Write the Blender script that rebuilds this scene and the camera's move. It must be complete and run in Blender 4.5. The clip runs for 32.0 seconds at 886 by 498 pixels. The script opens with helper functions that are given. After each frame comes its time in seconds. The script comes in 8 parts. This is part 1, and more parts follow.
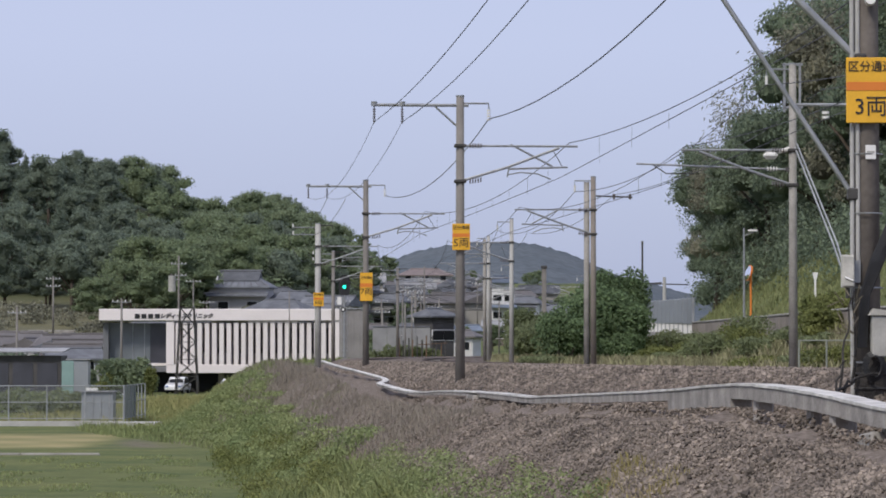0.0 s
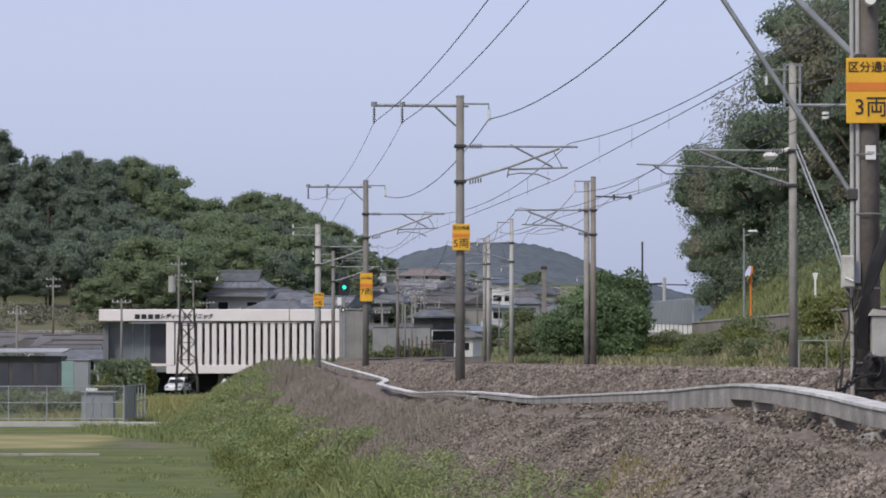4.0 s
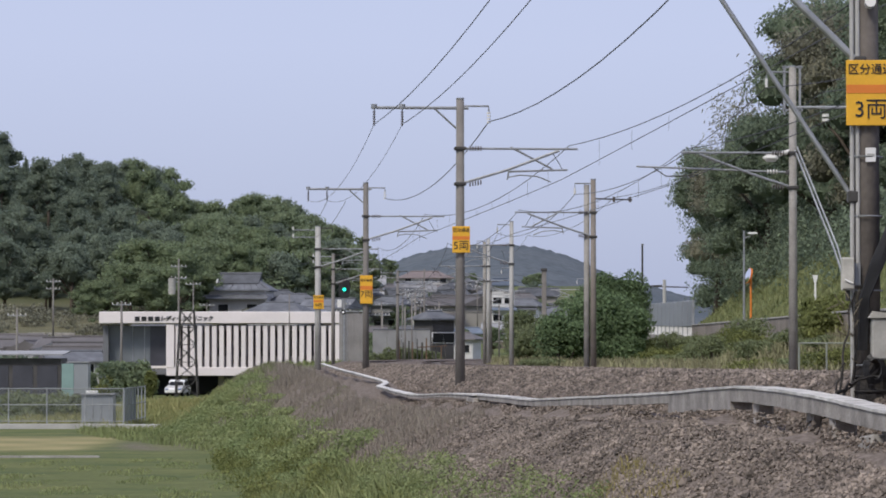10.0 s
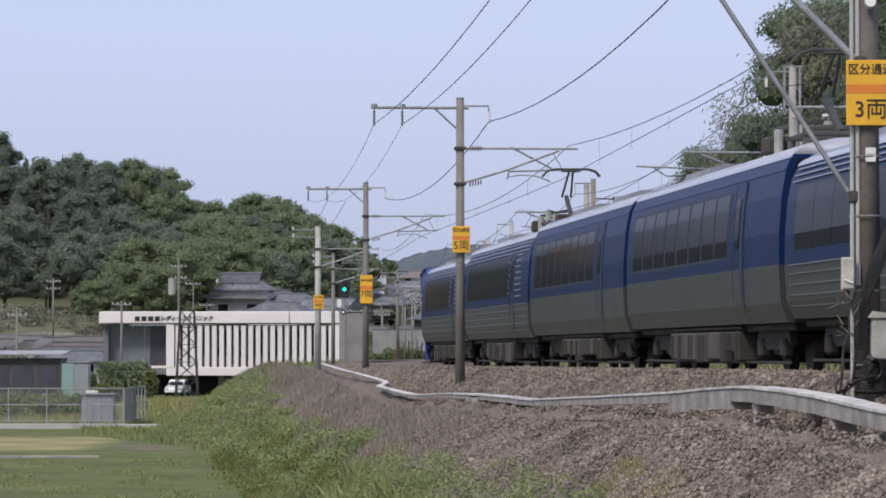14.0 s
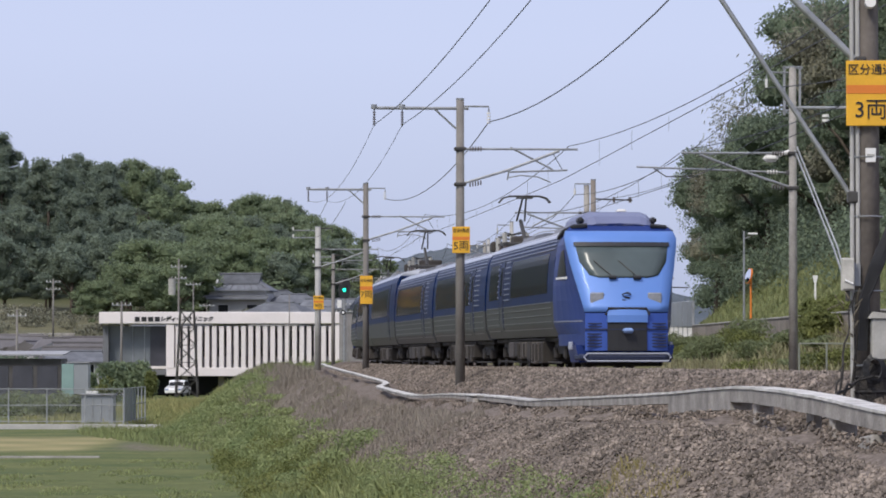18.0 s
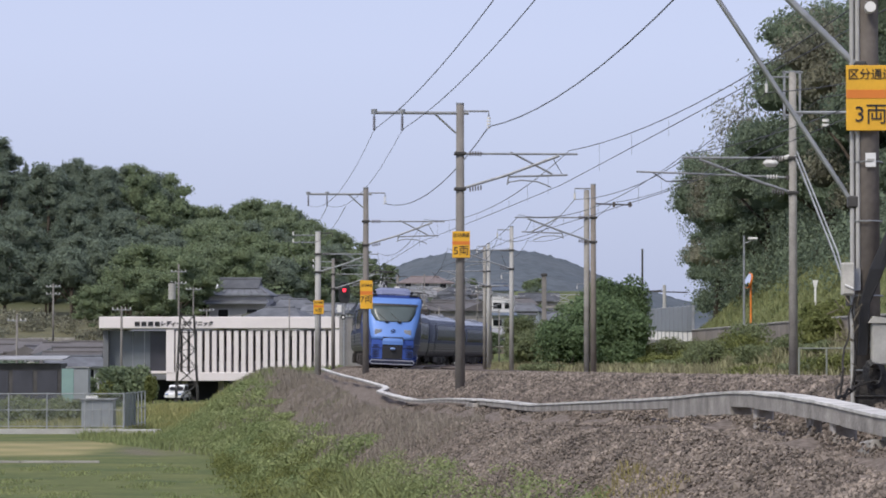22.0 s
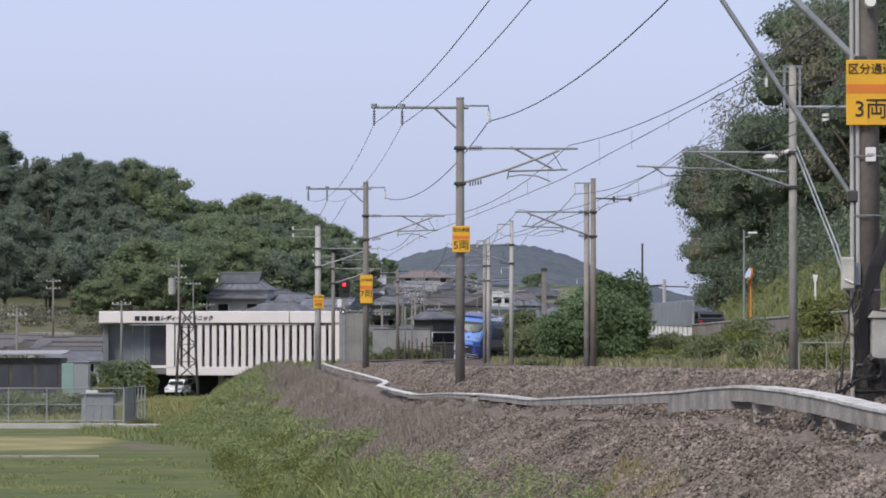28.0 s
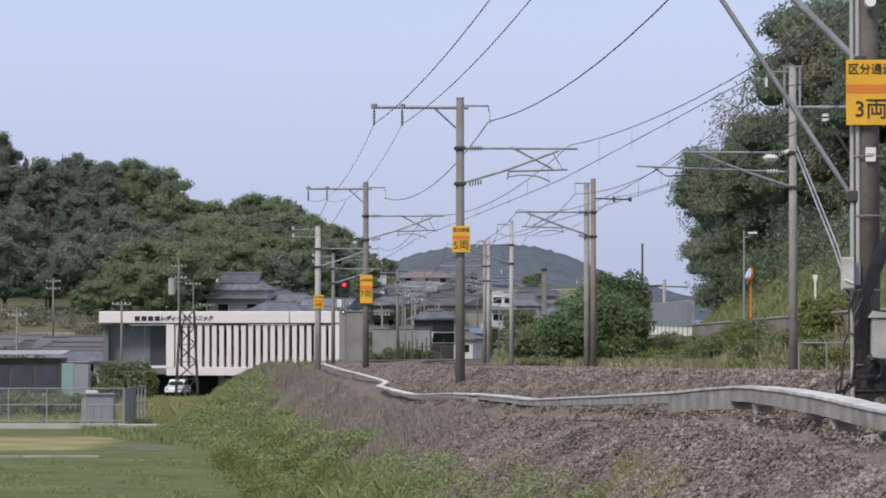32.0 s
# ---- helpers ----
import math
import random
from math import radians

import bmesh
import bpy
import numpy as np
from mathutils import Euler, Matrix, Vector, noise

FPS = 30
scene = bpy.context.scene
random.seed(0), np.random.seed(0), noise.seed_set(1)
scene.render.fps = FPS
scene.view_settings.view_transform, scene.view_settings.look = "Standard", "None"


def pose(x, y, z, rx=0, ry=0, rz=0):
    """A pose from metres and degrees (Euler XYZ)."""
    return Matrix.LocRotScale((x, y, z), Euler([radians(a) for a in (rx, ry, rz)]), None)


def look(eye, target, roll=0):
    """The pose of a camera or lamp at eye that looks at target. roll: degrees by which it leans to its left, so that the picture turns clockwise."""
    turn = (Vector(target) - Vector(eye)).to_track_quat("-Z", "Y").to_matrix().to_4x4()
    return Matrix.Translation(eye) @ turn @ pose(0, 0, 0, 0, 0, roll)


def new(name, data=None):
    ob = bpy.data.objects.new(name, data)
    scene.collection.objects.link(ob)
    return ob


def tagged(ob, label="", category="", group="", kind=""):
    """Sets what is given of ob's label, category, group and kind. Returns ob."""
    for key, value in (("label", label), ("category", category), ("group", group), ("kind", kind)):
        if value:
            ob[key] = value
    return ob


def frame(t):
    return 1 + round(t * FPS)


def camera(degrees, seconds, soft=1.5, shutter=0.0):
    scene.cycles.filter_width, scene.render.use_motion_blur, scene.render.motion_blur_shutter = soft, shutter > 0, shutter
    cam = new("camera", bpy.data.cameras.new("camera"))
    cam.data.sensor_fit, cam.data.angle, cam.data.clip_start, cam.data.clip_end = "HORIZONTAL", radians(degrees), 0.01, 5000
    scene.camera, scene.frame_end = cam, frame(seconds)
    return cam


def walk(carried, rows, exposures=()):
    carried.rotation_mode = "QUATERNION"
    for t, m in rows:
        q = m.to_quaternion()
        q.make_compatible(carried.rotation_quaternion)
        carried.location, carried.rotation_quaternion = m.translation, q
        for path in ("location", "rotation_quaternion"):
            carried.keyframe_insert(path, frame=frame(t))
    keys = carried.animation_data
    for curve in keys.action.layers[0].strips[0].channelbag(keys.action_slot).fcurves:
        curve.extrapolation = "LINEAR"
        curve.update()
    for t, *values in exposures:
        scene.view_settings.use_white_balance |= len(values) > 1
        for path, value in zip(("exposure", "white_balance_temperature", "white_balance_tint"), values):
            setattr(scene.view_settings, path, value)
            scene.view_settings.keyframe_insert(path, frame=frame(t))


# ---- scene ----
# ---- camera and its walk ----
EYE = (0.0, 0.0, 0.27)
cam = camera(14.19, 32.0, soft=1.8)
# the tripod head nods a little: seconds, degrees of extra upward tilt
NODS = [(0.0, -0.043), (3.0, -0.043), (3.5, -0.040), (5.5, -0.031), (6.0, -0.038), (6.5, -0.032), (7.0, -0.020), (7.5, -0.030),
        (8.0, -0.026), (8.5, -0.029), (9.0, 0.0), (9.5, -0.008), (10.0, 0.0), (10.5, 0.011), (11.0, -0.006), (11.5, -0.014), (12.0, -0.020),
        (12.5, -0.021), (13.0, -0.024), (13.5, -0.013), (14.0, -0.002), (14.5, 0.0), (16.5, -0.004), (17.0, 0.003), (17.5, -0.005),
        (18.0, 0.006), (18.5, 0.027), (19.0, 0.067), (19.5, 0.080), (20.0, 0.062), (20.5, 0.042), (21.0, 0.028), (21.5, 0.057),
        (22.0, 0.082), (22.5, 0.062), (23.0, 0.040), (23.5, 0.030), (24.0, 0.032), (24.5, 0.030), (25.0, 0.022), (25.5, 0.016),
        (27.5, -0.004), (28.0, -0.006), (28.5, -0.010), (29.0, -0.017), (29.5, -0.017), (30.0, -0.005), (30.5, 0.006), (31.0, 0.013),
        (31.5, 0.011), (32.0, -0.004)]
walk(cam, [(t, pose(*EYE, 90 + 1.664 + a, 0, 0)) for t, a in NODS],
     exposures=[(0.0, 0.0), (9.0, 0.0), (12.0, 0.06), (17.0, 0.14), (25.0, 0.12), (32.0, 0.10)])

# ---- world, sun, exposure ----
SUN_ELEV, SUN_ROT = radians(47), radians(212)
world = bpy.data.worlds.new("world")
scene.world = world
world.use_nodes = True
wn, wl = world.node_tree.nodes, world.node_tree.links
wn.clear()
sky = wn.new("ShaderNodeTexSky")
sky.sky_type, sky.sun_disc = "NISHITA", False
sky.sun_elevation, sky.sun_rotation = SUN_ELEV, SUN_ROT
sky.air_density, sky.dust_density, sky.ozone_density = 1.0, 2.0, 2.5
veil = wn.new("ShaderNodeMix")
veil.data_type = "RGBA"
veil.inputs[0].default_value = 0.8
bg = wn.new("ShaderNodeBackground")
bg.inputs[1].default_value = 0.105
wo = wn.new("ShaderNodeOutputWorld")
up = wn.new("ShaderNodeTexCoord")
lift = wn.new("ShaderNodeSeparateXYZ")
haze = wn.new("ShaderNodeMapRange")
haze.inputs[1].default_value, haze.inputs[2].default_value, haze.inputs[3].default_value, haze.inputs[4].default_value = 0.0, 0.085, 0.0, 1.0
veil_col = wn.new("ShaderNodeMix")
veil_col.data_type = "RGBA"
veil_col.inputs[6].default_value, veil_col.inputs[7].default_value = (4.45, 5.0, 7.1, 1), (5.65, 6.15, 8.6, 1)
wl.new(up.outputs["Generated"], lift.inputs[0])
wl.new(lift.outputs[2], haze.inputs[0])
wl.new(haze.outputs[0], veil_col.inputs[0])
wl.new(veil_col.outputs[2], veil.inputs[7])
wl.new(sky.outputs[0], veil.inputs[6])
wl.new(veil.outputs[2], bg.inputs[0])
wl.new(bg.outputs[0], wo.inputs[0])
sun_data = bpy.data.lights.new("sun", "SUN")
sun_data.energy, sun_data.angle, sun_data.color = 2.5, radians(12), (1.0, 0.94, 0.84)
sun = new("sun", sun_data)
# from behind the camera's left shoulder, high
_d = Vector((math.sin(SUN_ROT) * math.cos(SUN_ELEV), math.cos(SUN_ROT) * math.cos(SUN_ELEV), math.sin(SUN_ELEV)))
sun.matrix_world = look(_d * 300, (0, 0, 0))


# ---- materials ----
def mat(name, col, rough=0.7, metal=0.0, var=0.25, scale=3.0, fine=0.0, bump=0.0, rnd=0.0, island=False, col2=None, emit=0.0, alpha=None, spec=0.5, coat=0.0):
    m = bpy.data.materials.new(name)
    m.use_nodes = True
    n, l = m.node_tree.nodes, m.node_tree.links
    b = n["Principled BSDF"]
    b.inputs["Roughness"].default_value, b.inputs["Metallic"].default_value = rough, metal
    b.inputs["Specular IOR Level"].default_value = spec
    b.inputs["Coat Weight"].default_value = coat
    c1 = (*col, 1)
    c2 = (*(col2 or [c * (1 - var) for c in col]), 1)
    tc = n.new("ShaderNodeTexCoord")
    nz = n.new("ShaderNodeTexNoise")
    nz.inputs["Scale"].default_value, nz.inputs["Detail"].default_value = scale, 6
    l.new(tc.outputs["Object"], nz.inputs["Vector"])
    ramp = n.new("ShaderNodeValToRGB")
    ramp.color_ramp.elements[0].position, ramp.color_ramp.elements[1].position = 0.32, 0.68
    ramp.color_ramp.elements[0].color, ramp.color_ramp.elements[1].color = c2, c1
    l.new(nz.outputs[0], ramp.inputs[0])
    out = ramp.outputs[0]
    if fine:
        nf = n.new("ShaderNodeTexNoise")
        nf.inputs["Scale"].default_value, nf.inputs["Detail"].default_value = scale * 11, 3
        l.new(tc.outputs["Object"], nf.inputs["Vector"])
        mr = n.new("ShaderNodeMapRange")
        mr.inputs[3].default_value, mr.inputs[4].default_value = 1 - fine, 1 + fine
        l.new(nf.outputs[0], mr.inputs[0])
        mx = n.new("ShaderNodeMix")
        mx.data_type, mx.blend_type = "RGBA", "MULTIPLY"
        mx.inputs[0].default_value = 1
        l.new(out, mx.inputs[6])
        l.new(mr.outputs[0], mx.inputs[7])
        out = mx.outputs[2]
    if rnd:
        src = n.new("ShaderNodeNewGeometry").outputs["Random Per Island"] if island else n.new("ShaderNodeObjectInfo").outputs["Random"]
        mr2 = n.new("ShaderNodeMapRange")
        mr2.inputs[3].default_value, mr2.inputs[4].default_value = 1 - rnd, 1 + rnd
        l.new(src, mr2.inputs[0])
        m2 = n.new("ShaderNodeMix")
        m2.data_type, m2.blend_type = "RGBA", "MULTIPLY"
        m2.inputs[0].default_value = 1
        l.new(out, m2.inputs[6])
        l.new(mr2.outputs[0], m2.inputs[7])
        out = m2.outputs[2]
    l.new(out, b.inputs["Base Color"])
    if bump:
        bp = n.new("ShaderNodeBump")
        bp.inputs["Strength"].default_value, bp.inputs["Distance"].default_value = min(1, bump), 0.05
        nb = n.new("ShaderNodeTexNoise")
        nb.inputs["Scale"].default_value, nb.inputs["Detail"].default_value = scale * 5, 4
        l.new(tc.outputs["Object"], nb.inputs["Vector"])
        l.new(nb.outputs[0], bp.inputs["Height"])
        l.new(bp.outputs[0], b.inputs["Normal"])
    if emit:
        b.inputs["Emission Color"].default_value = c1
        b.inputs["Emission Strength"].default_value = emit
    if alpha is not None:
        b.inputs["Alpha"].default_value = alpha
    return m


M_CONC = mat("concrete", (0.36, 0.34, 0.31), 0.85, var=0.35, scale=1.5, fine=0.25, bump=0.3)
M_POLE = mat("pole_concrete", (0.235, 0.217, 0.20), 0.85, var=0.35, scale=0.8, fine=0.15, bump=0.2, rnd=0.12)
M_PALE = mat("pale_concrete", (0.46, 0.45, 0.43), 0.85, var=0.25, scale=0.8, fine=0.15, bump=0.2)
M_RUST = mat("rusted_steel", (0.21, 0.135, 0.09), 0.8, 0.3, var=0.4, scale=2.0, fine=0.2)
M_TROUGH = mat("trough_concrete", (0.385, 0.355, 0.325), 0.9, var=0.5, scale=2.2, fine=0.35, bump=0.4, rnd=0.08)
M_PARAPET = mat("stained_concrete", (0.29, 0.25, 0.215), 0.9, var=0.35, scale=0.8, fine=0.25, bump=0.3, rnd=0.12)
M_STEEL = mat("galvanised_steel", (0.40, 0.41, 0.42), 0.5, 0.6, var=0.3, scale=4)
M_DARKSTEEL = mat("dark_steel", (0.09, 0.085, 0.08), 0.6, 0.4, var=0.35, scale=4)
M_WIRE = mat("wire", (0.06, 0.06, 0.062), 0.5, 0.6, var=0.2, scale=2)
M_INSUL = mat("insulator", (0.72, 0.70, 0.66), 0.25, var=0.1, scale=6)
M_INSUL_D = mat("dark_insulator", (0.10, 0.08, 0.075), 0.3, var=0.2, scale=6)
M_YELLOW = mat("yellow_sign", (0.82, 0.44, 0.03), 0.5, var=0.15, scale=3, fine=0.08)
M_ORANGE = mat("orange_paint", (0.75, 0.22, 0.03), 0.5, var=0.15, scale=3)
M_BLACK = mat("black_paint", (0.02, 0.02, 0.022), 0.5, var=0.2, scale=4)
M_WHITE = mat("white_paint", (0.78, 0.77, 0.75), 0.55, var=0.12, scale=2, fine=0.05)
M_BOXGREY = mat("box_grey", (0.42, 0.41, 0.38), 0.6, var=0.3, scale=3, fine=0.15)
M_BALLAST = mat("ballast", (0.17, 0.132, 0.104), 0.95, scale=2.0, col2=(0.092, 0.071, 0.057), fine=0.45, bump=1.0)
M_STONE = mat("ballast_stone", (0.228, 0.189, 0.157), 0.95, var=0.45, scale=0.6, rnd=0.65, island=True)
M_RAIL = mat("rail_steel", (0.15, 0.112, 0.09), 0.7, 0.3, var=0.3, scale=3)
M_SLEEPER = mat("sleeper_concrete", (0.28, 0.26, 0.24), 0.9, var=0.3, scale=2, fine=0.2)
M_LEAF = mat("leaves", (0.265, 0.315, 0.185), 0.75, scale=0.35, col2=(0.175, 0.222, 0.138), rnd=0.35, island=True, spec=0.15)
# leaf tone lifted and greyed: haze over the hillside put into the colour
M_LEAF_DARK = mat("dark_leaves", (0.23, 0.272, 0.20), 0.8, scale=0.25, col2=(0.165, 0.205, 0.155), rnd=0.3, island=True, spec=0.1)
M_LEAF_PALE = mat("pale_leaves", (0.25, 0.30, 0.17), 0.75, scale=0.35, col2=(0.15, 0.195, 0.11), rnd=0.35, island=True, spec=0.15)
M_LEAF_BROWN = mat("brownish_leaves", (0.285, 0.275, 0.20), 0.8, scale=0.3, col2=(0.19, 0.195, 0.145), rnd=0.45, island=True, spec=0.2)


def let_light_through(m, share):
    """Leaves and blades pass on part of the light that falls on their far side."""
    n, l = m.node_tree.nodes, m.node_tree.links
    b = n["Principled BSDF"]
    tr = n.new("ShaderNodeBsdfTranslucent")
    l.new(b.inputs["Base Color"].links[0].from_socket, tr.inputs[0])
    mx = n.new("ShaderNodeMixShader")
    mx.inputs[0].default_value = share
    l.new(b.outputs[0], mx.inputs[1])
    l.new(tr.outputs[0], mx.inputs[2])
    l.new(mx.outputs[0], n["Material Output"].inputs[0])


for _m in (M_LEAF, M_LEAF_DARK, M_LEAF_PALE, M_LEAF_BROWN):
    let_light_through(_m, 0.48)
M_LEAF_SHRUB = mat("shrub_leaves", (0.20, 0.275, 0.14), 0.75, scale=0.3, col2=(0.125, 0.18, 0.09), rnd=0.35, island=True, spec=0.15)
let_light_through(M_LEAF_SHRUB, 0.45)
M_DULLGRASS = mat("dull_grass_blades", (0.275, 0.275, 0.15), 0.9, scale=0.5, col2=(0.20, 0.18, 0.12), rnd=0.35, island=True, spec=0.15)
M_LEAF_BANK = mat("bank_tree_leaves", (0.25, 0.30, 0.20), 0.75, scale=0.3, col2=(0.165, 0.212, 0.15), rnd=0.35, island=True, spec=0.12)
let_light_through(M_LEAF_BANK, 0.5)
M_BARK = mat("bark", (0.14, 0.11, 0.085), 0.9, var=0.5, scale=3, bump=0.6)
M_GRASS = mat("grass_blades", (0.24, 0.26, 0.115), 0.85, scale=0.2, col2=(0.165, 0.205, 0.09), rnd=0.32, island=True, spec=0.2)
M_SLOPE = mat("slope_grass_blades", (0.24, 0.255, 0.125), 0.9, scale=0.25, col2=(0.175, 0.20, 0.095), rnd=0.25, island=True, spec=0.1)
M_DRY = mat("dry_grass_blades", (0.27, 0.24, 0.20), 0.9, scale=0.2, col2=(0.21, 0.185, 0.155), rnd=0.25, island=True, spec=0.2)
M_ASPHALT = mat("asphalt", (0.075, 0.073, 0.07), 0.9, var=0.3, scale=1, fine=0.3)
M_GLASS_DARK = mat("dark_glass", (0.014, 0.015, 0.016), 0.3, var=0.1, scale=2, spec=0.2)
M_GLASS_MID = mat("entrance_glass", (0.065, 0.065, 0.08), 0.3, var=0.3, scale=0.6)
M_LEAF_WEED = mat("pale_weed_leaves", (0.255, 0.285, 0.155), 0.8, scale=0.4, col2=(0.175, 0.205, 0.11), rnd=0.3, island=True, spec=0.1)
let_light_through(M_LEAF_WEED, 0.45)
M_GLASS_PALE = mat("curtained_glass", (0.19, 0.21, 0.23), 0.2, var=0.3, scale=0.4)
M_TRAIN_BLUE = mat("train_blue", (0.010, 0.026, 0.094), 0.36, 0.0, var=0.2, scale=0.7, fine=0.06, spec=0.045)
M_TRAIN_GLASS = mat("train_window", (0.013, 0.016, 0.025), 0.2, var=0.2, scale=0.6, spec=0.02)
M_TRAIN_FACE = mat("train_face_blue", (0.12, 0.245, 0.60), 0.5, 0.1, var=0.10, scale=0.8, coat=0.08)
M_TRAIN_GREY = mat("train_grey", (0.066, 0.069, 0.076), 0.4, 0.3, var=0.25, scale=0.6, fine=0.06, spec=0.3)
# roof tone raised to hold the sky's reflection on its curved shoulder
M_TRAIN_ROOF = mat("train_roof", (0.42, 0.44, 0.51), 0.5, 0.1, var=0.25, scale=0.8)
M_TRAIN_LINE = mat("train_rib", (0.27, 0.29, 0.38), 0.4, 0.3, var=0.1, scale=2)
M_UNDER = mat("underframe", (0.042, 0.036, 0.032), 0.85, var=0.4, scale=1.5, fine=0.2)
M_UNDERBOX = mat("underfloor_case", (0.066, 0.056, 0.049), 0.8, var=0.45, scale=1.0, fine=0.2)
M_WHEEL = mat("wheel_steel", (0.11, 0.09, 0.075), 0.6, 0.5, var=0.3, scale=3)
M_CLINIC = mat("white_render", (0.80, 0.74, 0.73), 0.8, var=0.10, scale=0.35, fine=0.05)
M_CLINIC_DK = mat("dark_recess", (0.035, 0.036, 0.045), 0.6, var=0.2, scale=0.5)
M_TILE = mat("roof_tiles", (0.155, 0.162, 0.178), 0.85, spec=0.2, var=0.35, scale=0.9, fine=0.2, rnd=0.3)
M_TILE_PALE = mat("pale_roof", (0.34, 0.34, 0.35), 0.85, spec=0.2, var=0.25, scale=0.9, rnd=0.2)
M_SHED = mat("dark_shed_boards", (0.085, 0.08, 0.08), 0.85, var=0.35, scale=0.8, fine=0.2)
M_TILE_RED = mat("red_roof", (0.23, 0.185, 0.175), 0.7, var=0.25, scale=0.9, rnd=0.2)
M_WALL_A = mat("house_wall_cream", (0.34, 0.32, 0.29), 0.85, var=0.2, scale=0.5, rnd=0.2)
M_WALL_B = mat("house_wall_white", (0.37, 0.365, 0.36), 0.85, var=0.15, scale=0.5, rnd=0.15)
M_WALL_C = mat("house_wall_brown", (0.20, 0.165, 0.14), 0.85, var=0.3, scale=0.5, rnd=0.2)
M_WALL_W = mat("house_wall_bright", (0.62, 0.61, 0.60), 0.85, var=0.15, scale=0.5, rnd=0.2)
M_TILE_BLUE = mat("blue_grey_roof", (0.15, 0.18, 0.23), 0.8, spec=0.2, var=0.25, scale=0.9, rnd=0.25)
# blue-grey in place of leaf green: distance haze put into the colour
M_FARHILL = mat("far_wood_haze", (0.135, 0.15, 0.165), 0.95, scale=0.012, col2=(0.10, 0.118, 0.135), fine=0.4, spec=0.0)
M_FENCE = mat("fence_mesh", (0.36, 0.375, 0.385), 0.6, 0.3, var=0.2, scale=3)
M_TEAL = mat("teal_banner", (0.24, 0.36, 0.34), 0.7, var=0.2, scale=1)
M_CAR_WHITE = mat("car_white", (0.80, 0.80, 0.80), 0.25, var=0.04, scale=1, coat=0.5)
M_CAR_DARK = mat("car_dark", (0.035, 0.035, 0.04), 0.25, var=0.1, scale=1, coat=0.5)
M_TYRE = mat("rubber", (0.02, 0.02, 0.02), 0.85, var=0.2, scale=4)
M_REDLAMP = mat("tail_lamp", (0.5, 0.02, 0.015), 0.3, var=0.1, scale=5)
M_SIG_GREEN = mat("signal_green", (0.02, 0.85, 0.55), 0.3, var=0.0, scale=5, emit=1.8)
M_SIG_RED = mat("signal_red", (1.0, 0.03, 0.06), 0.3, var=0.0, scale=5, emit=2.0)
M_MIRROR = mat("mirror", (0.9, 0.9, 0.9), 0.03, 1.0, var=0.02, scale=2)


def ground_material():
    m = mat("ground", (0.150, 0.160, 0.062), 0.95, scale=0.3, col2=(0.082, 0.108, 0.042), fine=0.45, bump=0.6, spec=0.1)
    n, l = m.node_tree.nodes, m.node_tree.links
    b = n["Principled BSDF"]
    src = b.inputs["Base Color"].links[0].from_socket
    att = n.new("ShaderNodeVertexColor")
    att.layer_name = "soil"
    nz = n.new("ShaderNodeTexNoise")
    nz.inputs["Scale"].default_value, nz.inputs["Detail"].default_value = 9, 5
    tc = n.new("ShaderNodeTexCoord")
    l.new(tc.outputs["Object"], nz.inputs["Vector"])
    rp = n.new("ShaderNodeValToRGB")
    rp.color_ramp.elements[0].color, rp.color_ramp.elements[1].color = (0.105, 0.086, 0.071, 1), (0.238, 0.198, 0.168, 1)
    rp.color_ramp.elements[0].position, rp.color_ramp.elements[1].position = 0.35, 0.66
    l.new(nz.outputs[0], rp.inputs[0])
    sp = n.new("ShaderNodeSeparateColor")
    l.new(att.outputs[0], sp.inputs[0])
    mx = n.new("ShaderNodeMix")
    mx.data_type = "RGBA"
    l.new(sp.outputs[0], mx.inputs[0])
    l.new(src, mx.inputs[6])
    l.new(rp.outputs[0], mx.inputs[7])
    # dark wood floor, with the trees' shade put into its colour
    floor_shade = n.new("ShaderNodeMix")
    floor_shade.data_type = "RGBA"
    floor_shade.inputs[7].default_value = (0.05, 0.06, 0.036, 1)
    l.new(sp.outputs[2], floor_shade.inputs[0])
    l.new(mx.outputs[2], floor_shade.inputs[6])
    straw = n.new("ShaderNodeMix")
    straw.data_type = "RGBA"
    straw.inputs[7].default_value = (0.40, 0.33, 0.17, 1)
    l.new(sp.outputs[1], straw.inputs[0])
    l.new(floor_shade.outputs[2], straw.inputs[6])
    l.new(straw.outputs[2], b.inputs["Base Color"])
    return m


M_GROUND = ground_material()


